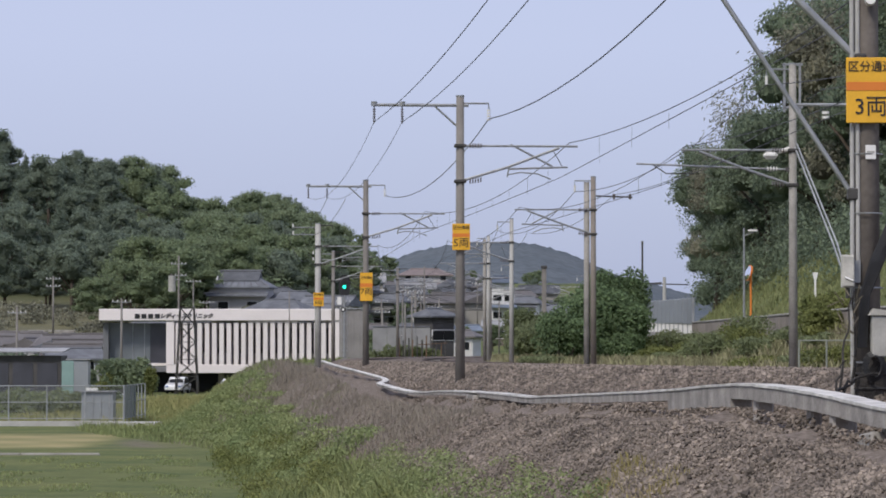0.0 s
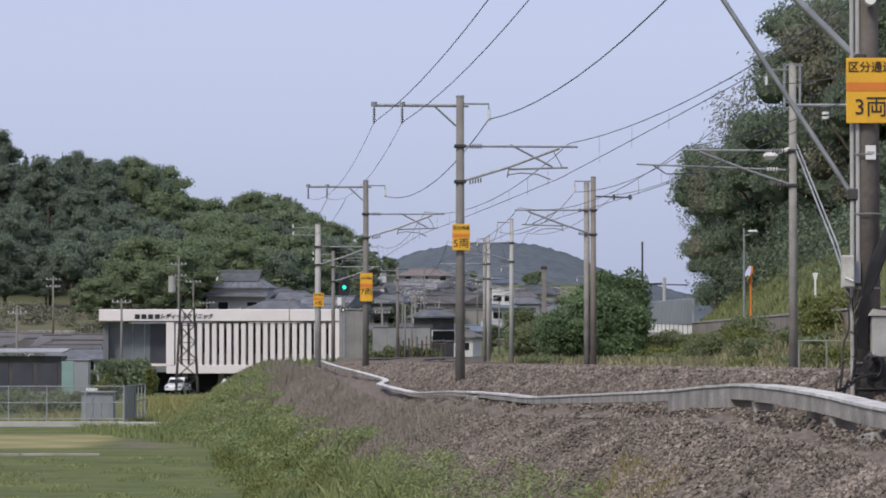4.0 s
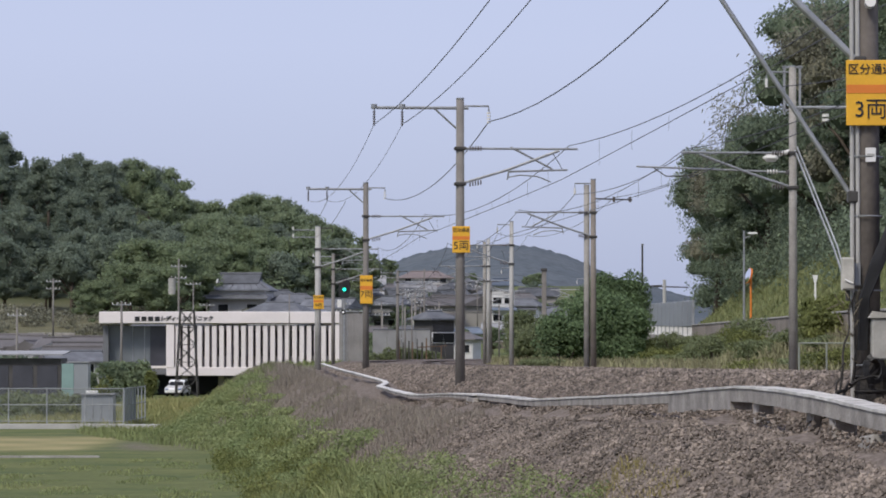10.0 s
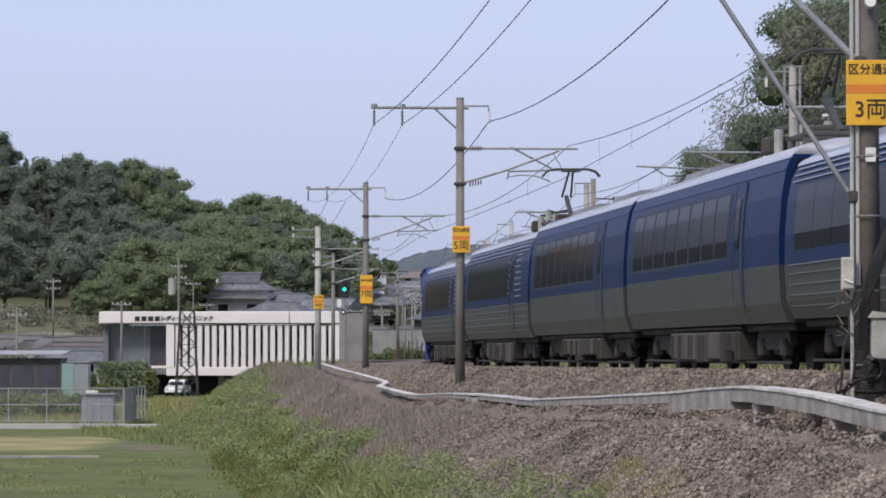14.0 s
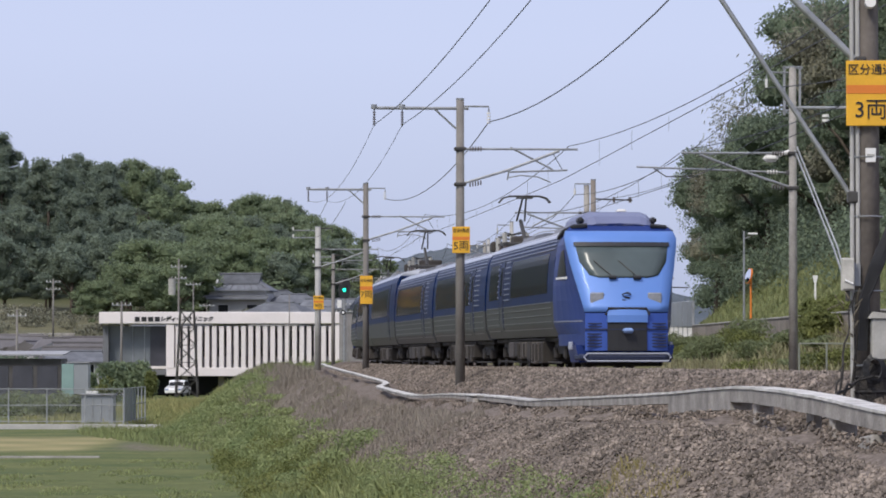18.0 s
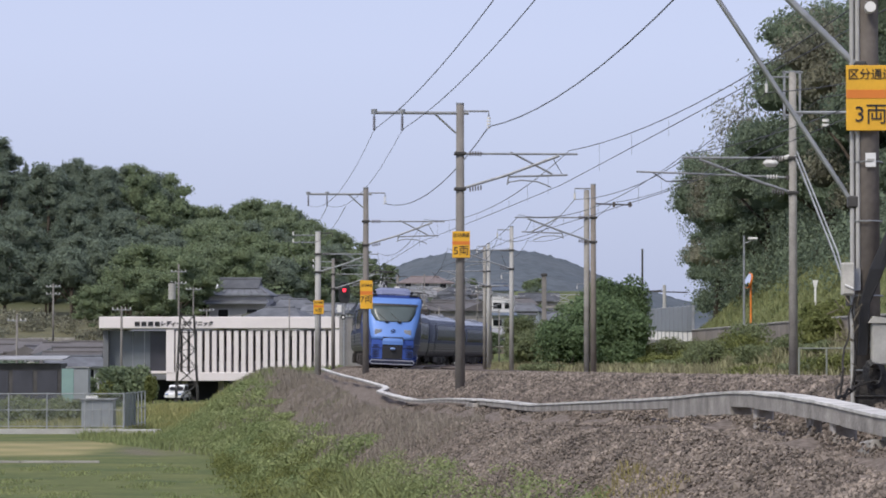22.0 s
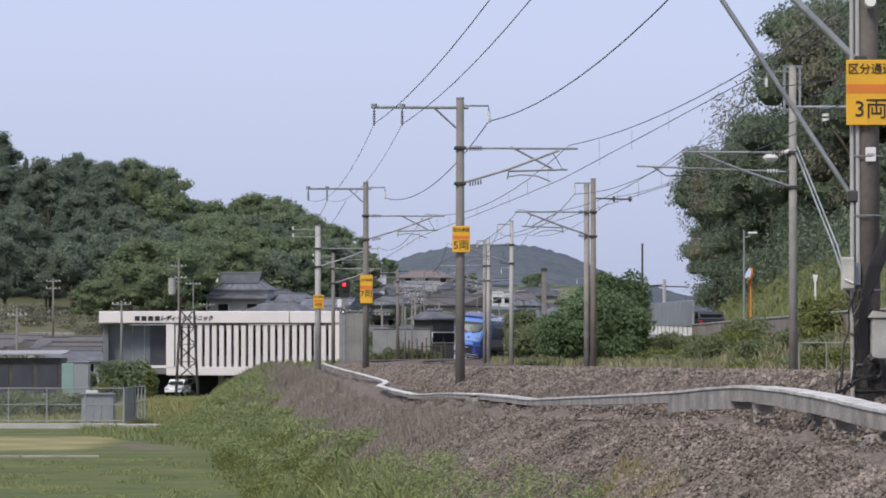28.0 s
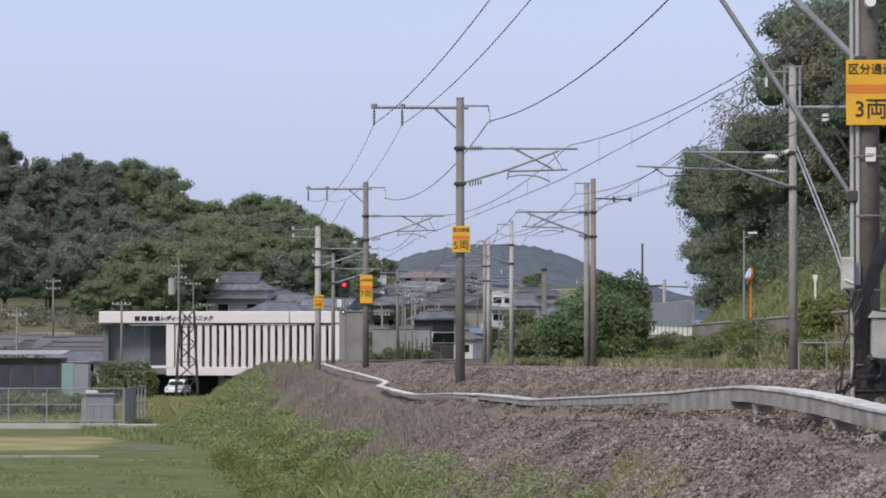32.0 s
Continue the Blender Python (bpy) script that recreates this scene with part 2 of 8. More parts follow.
# ---- mesh building ----
class Geo:
    """Vertices and faces, gathered piece by piece."""

    def __init__(self):
        self.v, self.f = [], []

    def add(self, vs, fs):
        k = len(self.v)
        self.v += [tuple(p) for p in vs]
        self.f += [tuple(i + k for i in f) for f in fs]
        return self

    def box(self, c, s, ch=0.0, rz=0.0):
        """A box with chamfered edges round c, of full size s."""
        hx, hy, hz = s[0] / 2, s[1] / 2, s[2] / 2
        ca, sa = math.cos(rz), math.sin(rz)

        def put(p):
            return (c[0] + p[0] * ca - p[1] * sa, c[1] + p[0] * sa + p[1] * ca, c[2] + p[2])
        if ch <= 0:
            vs = [put((x * hx, y * hy, z * hz)) for x in (-1, 1) for y in (-1, 1) for z in (-1, 1)]
            return self.add(vs, [(0, 1, 3, 2), (4, 6, 7, 5), (0, 4, 5, 1), (2, 3, 7, 6), (0, 2, 6, 4), (1, 5, 7, 3)])
        ch = min(ch, hx * 0.9, hy * 0.9, hz * 0.9)
        idx, vs = {}, []
        for x in (-1, 1):
            for y in (-1, 1):
                for z in (-1, 1):
                    for a in range(3):
                        p = [x * (hx - ch), y * (hy - ch), z * (hz - ch)]
                        p[a] = (x * hx, y * hy, z * hz)[a]
                        idx[x, y, z, a] = len(vs)
                        vs.append(put(p))
        fs = []
        for a in range(3):
            o1, o2 = [i for i in range(3) if i != a]
            for sg in (-1, 1):
                loop = []
                for p, q in ((-1, -1), (1, -1), (1, 1), (-1, 1)):
                    k = [0, 0, 0]
                    k[a], k[o1], k[o2] = sg, p, q
                    loop.append(idx[k[0], k[1], k[2], a])
                fs.append(tuple(loop if (sg > 0) == (a != 1) else loop[::-1]))
            for p in (-1, 1):
                for q in (-1, 1):
                    k1, k2 = [0, 0, 0], [0, 0, 0]
                    k1[a], k1[o1], k1[o2] = -1, p, q
                    k2[a], k2[o1], k2[o2] = 1, p, q
                    fs.append((idx[(*k1, o1)], idx[(*k2, o1)], idx[(*k2, o2)], idx[(*k1, o2)]))
        for x in (-1, 1):
            for y in (-1, 1):
                for z in (-1, 1):
                    fs.append(tuple(idx[x, y, z, a] for a in range(3)))
        return self.add(vs, fs)

    def tube(self, pts, r, n=6, r1=None, cap=True):
        """A round bar along pts; r to r1 in thickness."""
        pts = [Vector(p) for p in pts]
        r1 = r if r1 is None else r1
        rings, up = [], Vector((0.37, 0.21, 0.9)).normalized()
        for i, p in enumerate(pts):
            d = (pts[min(i + 1, len(pts) - 1)] - pts[max(i - 1, 0)]).normalized()
            a = d.cross(up if abs(d.dot(up)) < 0.97 else Vector((1, 0, 0))).normalized()
            b = d.cross(a)
            rr = r + (r1 - r) * i / max(1, len(pts) - 1)
            rings.append([p + (a * math.cos(t) + b * math.sin(t)) * rr for t in [2 * math.pi * k / n for k in range(n)]])
        vs = [q for ring in rings for q in ring]
        fs = [(i * n + k, i * n + (k + 1) % n, (i + 1) * n + (k + 1) % n, (i + 1) * n + k) for i in range(len(pts) - 1) for k in range(n)]
        if cap:
            fs += [tuple(range(n))[::-1], tuple((len(pts) - 1) * n + k for k in range(n))]
        return self.add(vs, fs)

    def prism(self, poly, a0, a1, axis="y"):
        """A polygon of (u, w) drawn out along an axis: y gives (u, t, w), x gives (t, u, w), z gives (u, w, t)."""
        n = len(poly)
        mk = {"y": lambda u, w, t: (u, t, w), "x": lambda u, w, t: (t, u, w), "z": lambda u, w, t: (u, w, t)}[axis]
        vs = [mk(u, w, t) for t in (a0, a1) for u, w in poly]
        return self.add(vs, [tuple(range(n)), tuple(range(2 * n - 1, n - 1, -1))] + [(k, (k + 1) % n, n + (k + 1) % n, n + k) for k in range(n)])

    def mesh(self, name, material, smooth=False):
        me = bpy.data.meshes.new(name)
        me.from_pydata(self.v, [], self.f)
        bm = bmesh.new()
        bm.from_mesh(me)
        bmesh.ops.recalc_face_normals(bm, faces=bm.faces)
        bm.to_mesh(me)
        bm.free()
        me.materials.append(material)
        if smooth:
            me.polygons.foreach_set("use_smooth", [True] * len(me.polygons))
        return me


def raw_mesh(name, v, f, material):
    me = bpy.data.meshes.new(name)
    me.from_pydata(v, [], f)
    me.materials.append(material)
    return me


def part(name, geo, material, parent, label="", smooth=False):
    """One mesh under a thing or under a part, in its parent's space."""
    ob = new(name, geo.mesh(name, material, smooth) if isinstance(geo, Geo) else geo)
    ob.parent = parent
    return tagged(ob, label)


def thing(name, m, label, category, group="", kind=""):
    ob = new(name)
    ob.empty_display_size = 0.2
    ob.matrix_basis = m
    return tagged(ob, label, category, group, kind)


def solid(name, geo, material, label="", category="", group="", kind="", m=None, smooth=False):
    """A thing of one mesh."""
    ob = new(name, geo.mesh(name, material, smooth) if isinstance(geo, Geo) else geo)
    if m is not None:
        ob.matrix_basis = m
    return tagged(ob, label, category, group, kind)


def lettering(text, size, depth, material, name="lettering", slant=0.0, bold=0.0):
    """Words in the built-in font, as a flat mesh centred on its origin, reading along x and standing up in z, seen from -y."""
    cu = bpy.data.curves.new(name, "FONT")
    cu.body, cu.size, cu.extrude, cu.align_x, cu.align_y, cu.resolution_u, cu.shear, cu.offset = text, size, depth, "CENTER", "CENTER", 2, slant, bold
    tmp = new(name, cu)
    me = bpy.data.meshes.new_from_object(tmp.evaluated_get(bpy.context.evaluated_depsgraph_get()))
    bpy.data.objects.remove(tmp)
    me.transform(Matrix.Rotation(radians(90), 4, "X"))
    me.materials.clear()
    me.materials.append(material)
    return me


def smooth(a, b, t):
    k = np.clip((np.asarray(t, float) - a) / (b - a), 0, 1)
    return k * k * (3 - 2 * k)


# ---- the line of the track ----
S = np.arange(-420, 900, 1.0)
PSI = np.interp(S, [-420, 140, 163, 211, 252, 297, 325, 345, 600, 900], [-0.0885, -0.0885, -0.075, -0.040, 0.008, 0.12, 0.185, 0.235, 0.87, 1.2])
_x, _y = np.cumsum(np.sin(PSI)), np.cumsum(np.cos(PSI))
_i = int(np.argmin(abs(S - 94)))
TX, TY = _x - _x[_i] + 4.76, _y - _y[_i] + 94.0


def on_track(s, o=0.0, z=0.0):
    """The place at arc s along the near track, o metres to its right."""
    x, y, p = np.interp(s, S, TX), np.interp(s, S, TY), np.interp(s, S, PSI)
    return Vector((x + o * math.cos(p), y - o * math.sin(p), z))


def grade(s):
    """The level of the rails: the line falls a little towards the curve."""
    return np.interp(s, [40, 77, 117, 185, 600], [-0.05, -0.15, -0.25, -0.35, -0.38])


def heading(s):
    return float(np.interp(s, S, PSI))


def track_coords(x, y):
    """Arc and offset of many places."""
    sel = (S > -60) & (S < 620)
    sx, sy, ss, pp = TX[sel][::2], TY[sel][::2], S[sel][::2], PSI[sel][::2]
    x, y = np.asarray(x, float).ravel(), np.asarray(y, float).ravel()
    s, o = np.zeros_like(x), np.zeros_like(x)
    for k in range(0, len(x), 4000):
        dx, dy = x[k:k + 4000, None] - sx, y[k:k + 4000, None] - sy
        i = np.argmin(dx * dx + dy * dy, axis=1)
        r = np.arange(len(i))
        s[k:k + 4000] = ss[i] + dx[r, i] * np.sin(pp[i]) + dy[r, i] * np.cos(pp[i])
        o[k:k + 4000] = dx[r, i] * np.cos(pp[i]) - dy[r, i] * np.sin(pp[i])
    return s, o


FIELD = -3.72
# the cable trough: arc, offset, level of its lid
TROUGH = [(30, -4.15, -0.60), (42.1, -4.15, -0.385), (45.4, -4.15, -0.28), (49, -4.15, -0.205), (52.6, -4.15, -0.222), (55.7, -4.15, -0.312), (58, -4.15, -0.367), (66, -4.15, -0.525), (72, -4.12, -0.63), (78.4, -4.1, -0.752),
          (86.8, -4.1, -0.765), (98.8, -4.1, -0.847), (104, -4.22, -0.94), (109, -4.38, -1.0), (116, -4.42, -0.94), (122, -4.47, -0.86), (124.6, -3.98, -0.75), (131, -4.2, -0.61), (139, -4.4, -0.467), (145, -4.5, -0.384), (151, -4.6, -0.28),
          (158, -4.55, -0.2), (205, -5.0, -0.25)]
TROUGH_S, TROUGH_O, TROUGH_Z = (np.array(c) for c in zip(*TROUGH))


def town_level(x, y):
    return np.interp(y, [0, 345, 400, 470, 600, 950, 1500, 2600], [FIELD, FIELD, -1.6, 0.0, 3.6, 18.0, 21.0, 20.0]) * (1 - smooth(0.042, 0.058, x / np.maximum(y, 1)) * smooth(345, 420, y)) + 4.6 * smooth(420, 468, y) * (1 - smooth(-22, -8, x))


def hill_left(x, y):
    top = np.interp(x, [-400, -160, -95, -80, -70, -59, -50, -45, -42, -38, -34, -28, -20, -12, 20], [25.5, 24.5, 23, 20.6, 19.0, 17.0, 14.4, 9.4, 6.0, 9.5, 11.0, 8.5, 6, 1, 0])
    return top * smooth(505, 640, y) * (1 - 0.6 * smooth(800, 1200, y))


def hill_right(x, y):
    k = smooth(60, 110, y) * (1 - smooth(258, 292, y))
    return k * (np.clip(x - 17.75, 0, 4.5) * 0.95 + np.clip(x - 22.25, 0, 60) * 0.5)


def ground_height(x, y):
    s, o = track_coords(x, y)
    x, y = np.asarray(x, float).ravel(), np.asarray(y, float).ravel()
    wide = smooth(138, 182, s)
    edge = -4.7 - 1.2 * wide - 3.5 * smooth(302, 326, s)
    run = 4.6 + 2.0 * wide
    lip = np.interp(s, TROUGH_S, TROUGH_Z) - 0.19 - 0.12 * (1 - smooth(57.5, 61, s))
    lip = lip - 0.24 * smooth(4.32, 4.62, -o)
    left = lip - (lip - FIELD) * smooth(0, 1, (edge - o) / run)
    base = town_level(x, y)
    near_rail = np.where(abs(o) < 10, 1.0, 1 - smooth(10, 40, abs(o)))
    z_left = np.where(s < 345, left, base * (1 - near_rail) + left * near_rail)
    bank = 1.0 * smooth(10.5, 14.5, x) * smooth(75, 120, y) * (1 - smooth(330, 400, y)) * (o > 6.5)
    z_right = np.where(o < 8, -0.75, -0.42) + bank * 1.45 * smooth(7, 11, o)
    z_right = np.where(y > 345, base * (1 - near_rail) + z_right * near_rail, z_right)
    z = np.where(o < 0, z_left, z_right)
    # a rougher skin on the left bank
    z = z + np.where((o < edge - 0.3) & (s < 330), 0.10 * smooth(0.1, 0.8, z - FIELD) * np.sin(x * 2.1 + y * 0.7) * np.sin(y * 0.31 + 1.0), 0)
    z = np.where(abs(o) < 4.4, np.minimum(z, -0.80), z)
    return z + np.where(o < 0, hill_left(x, y), 0) + hill_right(x, y) * (o > 9)


# ---- the large structure: ground, track bed, road ----
def build_ground():
    def axis(lo, a, b, hi, step, grow):
        mid = list(np.arange(a, b + 1e-6, step))
        up, dn, k = [], [], step
        p = mid[-1]
        while p < hi:
            k *= grow
            p += k
            up.append(min(p, hi))
        p, k = mid[0], step
        while p > lo:
            k *= grow
            p -= k
            dn.append(max(p, lo))
        return np.array(dn[::-1] + mid + up)
    xs = axis(-2500, -30, 24, 2500, 0.55, 1.13)
    ys = axis(-600, 26, 270, 4900, 1.1, 1.035)
    gx, gy = np.meshgrid(xs, ys)
    z = ground_height(gx, gy)
    nx, ny = len(xs), len(ys)
    v = np.column_stack((gx.ravel(), gy.ravel(), z))
    i = np.arange(nx * ny).reshape(ny, nx)
    f = np.stack((i[:-1, :-1], i[:-1, 1:], i[1:, 1:], i[1:, :-1]), -1).reshape(-1, 4)
    me = raw_mesh("ground", v.tolist(), f.tolist(), M_GROUND)
    me.polygons.foreach_set("use_smooth", [True] * len(me.polygons))
    s, o = track_coords(gx, gy)
    # bare rubble on the near bank, straw-coloured strip on the field
    bare = smooth(-8.4 , -6.2, o) * (1 - smooth(160, 196, s)) * (o < 0)
    bare = np.maximum(bare, (abs(o - 2) < 6.2) * 1.0)
    fx, fy = gx.ravel(), gy.ravel()
    patch = smooth(-14.6, -13.2, fx) * (1 - smooth(-9.6, -8.4, fx)) * smooth(143, 147, fy) * (1 - smooth(164, 170, fy)) * (0.6 + 0.4 * np.sin(fx * 2.3 + fy * 0.5))
    bare = np.maximum(bare, 0.75 * patch)
    straw = 0.75 * (1 - smooth(-15.8, -13.8, fx)) * smooth(142, 147, fy) * (1 - smooth(164, 172, fy)) * (0.72 + 0.28 * np.sin(fx * 0.9) * np.sin(fy * 0.7 + fx * 0.3))
    col = me.color_attributes.new("soil", "FLOAT_COLOR", "POINT")
    rgba = np.zeros((nx * ny, 4), np.float32)
    # mask under both woods, where tree shade is painted on the ground
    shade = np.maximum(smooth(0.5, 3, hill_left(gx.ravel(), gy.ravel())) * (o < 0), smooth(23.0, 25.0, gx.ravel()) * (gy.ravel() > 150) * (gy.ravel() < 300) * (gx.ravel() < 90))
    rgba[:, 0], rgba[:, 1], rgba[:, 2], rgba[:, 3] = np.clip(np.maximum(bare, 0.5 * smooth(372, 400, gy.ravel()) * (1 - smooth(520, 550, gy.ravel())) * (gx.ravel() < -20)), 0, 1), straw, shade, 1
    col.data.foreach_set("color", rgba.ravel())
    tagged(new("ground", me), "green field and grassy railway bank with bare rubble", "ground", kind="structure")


build_ground()


def sweep(name, profile, s0, s1, step, material, label, category, kind="structure"):
    """A section of (offset, height) carried along the track."""
    ss = np.arange(s0, s1 + 0.01, step)
    v = [on_track(s, o, z + grade(s)) for s in ss for o, z in profile]
    n = len(profile)
    f = [(i * n + k, i * n + (k + 1) % n, (i + 1) * n + (k + 1) % n, (i + 1) * n + k) for i in range(len(ss) - 1) for k in range(n)]
    f += [tuple(range(n)), tuple(range(len(v) - 1, len(v) - n - 1, -1))]
    return solid(name, Geo().add(v, f), material, label, category, kind=kind)


TRACK2 = 3.8
sweep("track_bed", [(-4.25, -1.3), (-3.35, -0.45), (-2.3, 0.0), (-1.2, 0.035), (-0.85, -0.06), (-0.6, -0.16), (0.6, -0.16), (0.85, -0.05), (1.9, 0.02), (2.9, -0.05), (3.2, -0.16), (4.4, -0.16), (4.7, -0.04), (TRACK2 + 2.0, -0.04), (TRACK2 + 3.3, -0.6), (TRACK2 + 3.9, -0.95)], -40, 560, 4, M_BALLAST,
      "brown crushed stone ballast under two railway tracks", "track bed")
RAIL = [(-0.07, -0.16), (-0.07, -0.14), (-0.012, -0.125), (-0.012, -0.045), (-0.036, -0.035), (-0.036, -0.004), (-0.028, 0.0), (0.028, 0.0), (0.036, -0.004),
        (0.036, -0.035), (0.012, -0.045), (0.012, -0.125), (0.07, -0.14), (0.07, -0.16)]
for _t in (0, TRACK2):
    for _o in (-0.6, 0.6):
        sweep("rail", [(_t + _o + a, b) for a, b in RAIL], -40, 560, 4, M_RAIL, "rust-brown steel rail on concrete sleepers", "rail", kind="structure")


def build_sleepers():
    g = Geo()
    for t in (0, TRACK2):
        for s in np.arange(30, 420, 0.62):
            p = on_track(s, t, -0.20 + grade(s))
            g.box(p, (2.0, 0.22, 0.10), 0, -heading(s))
    tagged(solid("sleepers", g, M_SLEEPER, "weathered concrete sleepers bedded in ballast", "sleepers"), kind="stuff")


build_sleepers()

ROAD_X = 17.0


def road_level(y):
    return float(np.interp(y, [60, 120, 198, 240, 330], [0.6, 1.0, 1.12, 1.5, 1.9]))


def build_road():
    ys = np.arange(40, 335, 3.0)
    prof = [(-2.9, -0.5), (-2.9, 0.0), (0.62, 0.0), (0.62, -0.5)]
    v = [(ROAD_X + a, y, road_level(y) + b) for y in ys for a, b in prof]
    f = [(i * 4 + k, i * 4 + (k + 1) % 4, i * 4 + 4 + (k + 1) % 4, i * 4 + 4 + k) for i in range(len(ys) - 1) for k in range(4)]
    f += [(0, 1, 2, 3), tuple(range(len(v) - 4, len(v)))]
    solid("road", Geo().add(v, f), M_ASPHALT, "grey asphalt lane running along the wooded bank", "road", kind="structure")
    # low parapet wall towards the railway
    g = thing("parapet_wall", pose(0, 0, 0), "low weathered concrete parapet beside the lane", "wall")
    for y in np.arange(96, 198, 3.4):
        z = road_level(y + 1.7)
        part("wall_block", Geo().box((ROAD_X - 3.05, y + 1.7, z + 0.05), (0.22, 3.37, 1.15), 0.03), M_PARAPET, g)
        part("coping", Geo().box((ROAD_X - 3.05, y + 1.7, z + 0.66), (0.30, 3.38, 0.08), 0.02), M_CONC, g)
    g = thing("sound_barrier", pose(0, 0, 0), "grey panelled barrier on a white railing base beside the lane", "barrier")
    for y in np.arange(198.5, 240, 4.0):
        z = road_level(y + 2)
        part("panel", Geo().box((ROAD_X - 3.05, y + 2, z + 1.30), (0.10, 3.9, 1.45), 0.02), M_BARRIER, g)
        part("base_block", Geo().box((ROAD_X - 3.05, y + 2, z - 0.35), (0.35, 3.96, 0.7), 0.02), M_CONC, g)
        part("post", Geo().box((ROAD_X - 3.05, y, z + 0.9), (0.14, 0.14, 2.3), 0.01), M_STEEL, g)
        for k in range(5):
            part("baluster", Geo().box((ROAD_X - 3.05, y + 0.4 + 0.8 * k, z + 0.28), (0.08, 0.12, 0.56), 0.01), M_WHITE, g)


M_BARRIER = mat("barrier_panel", (0.30, 0.32, 0.34), 0.5, 0.1, var=0.15, scale=0.8)
build_road()


# ---- overhead line: masts and wires ----
def tapered(g, p0, p1, r0, r1, n=12):
    return g.tube([p0, p1], r0, n, r1)


def mast(s, o, base, top, side, label, material=None, feeder=True, cantilever=True, r=0.15, pair=False, reach=3.5, full=True):
    """A mast with its bracket towards the track. side: +1 where the track lies to the right."""
    material = material or M_POLE
    p = on_track(s, o)
    m = thing("catenary_mast", pose(p.x, p.y, base, 0, 0, -math.degrees(heading(s))), label, "mast", "masts of the overhead line")
    h = top - base
    part("pole", tapered(Geo(), (0, 0, -0.6), (0, 0, h), r, r * 0.78, 16), material, m, smooth=True)
    part("pole_cap", Geo().tube([(0, 0, h), (0, 0, h + 0.05)], r * 0.82, 12), M_STEEL, m)
    if pair:
        part("pole", tapered(Geo(), (-0.27, 0.12, -0.6), (-0.27, 0.12, h - 0.2), r * 0.92, r * 0.85, 14), M_CONC, m, "paler second concrete pole", smooth=True)
    zb = -base
    if cantilever:
        z1, z0 = 6.3 + zb, 5.25 + zb
        x = side
        part("top_tube", Geo().tube([(0, 0, z1), (x * reach, 0, z1)], 0.035, 8), M_STEEL, m)
        part("strut", Geo().tube([(0, 0, z0), (x * (reach - 2.1), 0, z0 + 0.42), (x * (reach - 0.55), 0, z1 - 0.05)], 0.042, 8), M_STEEL, m)
        if full:
            part("brace", Geo().tube([(x * (reach - 2.0), 0, z1 + 0.05), (x * (reach - 0.75), 0, z1 - 0.6)], 0.03, 6), M_STEEL, m)
            part("steady_tube", Geo().tube([(x * (reach - 2.05), 0, z1 - 0.68), (x * (reach - 0.3), 0, z1 - 0.62)], 0.03, 6), M_STEEL, m)
            part("hanger", Geo().tube([(x * (reach - 0.75), 0, z1 - 0.1), (x * (reach - 0.45), 0, z1 - 0.62)], 0.012, 5), M_WIRE, m)
            part("pull_off_arm", Geo().tube([(x * (reach - 2.1), 0, z1 - 0.85), (x * (reach - 1.7), 0, z1 - 0.78), (x * (reach - 1.2), 0, z1 - 0.82), (x * (reach - 0.8), 0, z1 - 0.98)], 0.02, 6), M_STEEL, m)
            part("drop_bracket", Geo().tube([(x * (reach - 2.05), 0, z1 - 0.66), (x * (reach - 2.1), 0, z1 - 0.92)], 0.025, 6), M_STEEL, m)
        for zz in (z1, z0):
            g = Geo()
            for k in range(5):
                g.tube([(x * (0.28 + 0.08 * k), 0, zz + 0.012 * k * (zz == z0)), (x * (0.31 + 0.08 * k), 0, zz + 0.012 * k * (zz == z0))], 0.075, 10)
            part("insulator", g, M_INSUL_D, m, "ribbed insulator")
            part("clamp", Geo().box((0, 0, zz), (2.3 * r, 2.3 * r, 0.1), 0.02), M_DARKSTEEL, m)
    if feeder:
        zt = h - 0.25
        part("feeder_arm", Geo().tube([(0.25, 0, zt), (-2.55, 0, zt)], 0.05, 8), M_STEEL, m)
        part("arm_brace", Geo().tube([(-0.12, 0, zt - 0.6), (-0.75, 0, zt - 0.03)], 0.03, 6), M_STEEL, m)
        for dx in (-2.55, -1.72):
            part("insulator_disc", Geo().tube([(dx, 0, zt - 0.04), (dx, 0, zt + 0.1)], 0.09, 12), M_STEEL, m)
            g = Geo()
            for k in range(6):
                g.tube([(dx, 0, zt - 0.12 - 0.07 * k), (dx, 0, zt - 0.15 - 0.07 * k)], 0.045, 10)
            g.tube([(dx, 0, zt), (dx, 0, zt - 0.55)], 0.018, 6)
            part("insulator_string", g, M_INSUL_D, m, "dark hanging insulator")
        part("earth_arm", Geo().tube([(0, 0, zt + 0.06), (0.85, 0, zt + 0.06), (0.85, 0, zt - 0.1)], 0.03, 6), M_STEEL, m)
        g = Geo()
        for k in range(4):
            g.tube([(0.85, 0, zt - 0.12 - 0.09 * k), (0.85, 0, zt - 0.17 - 0.09 * k)], 0.06, 10)
        part("insulator", g, M_INSUL, m, "pale hanging insulator")
    if side < 0:
        # short earth-wire arm on the track side
        part("earth_arm", Geo().tube([(0, 0, h - 0.15), (-0.8, 0, h - 0.15), (-0.8, 0, h - 0.35)], 0.03, 6), M_STEEL, m)
        part("insulator", Geo().tube([(-0.8, 0, h - 0.35), (-0.8, 0, h - 0.62)], 0.045, 8), M_INSUL, m)
    elif not feeder:
        part("earth_arm", Geo().tube([(0, 0, h - 0.08), (0.85, 0, h - 0.08), (0.85, 0, h - 0.3)], 0.035, 6), M_DARKSTEEL, m)
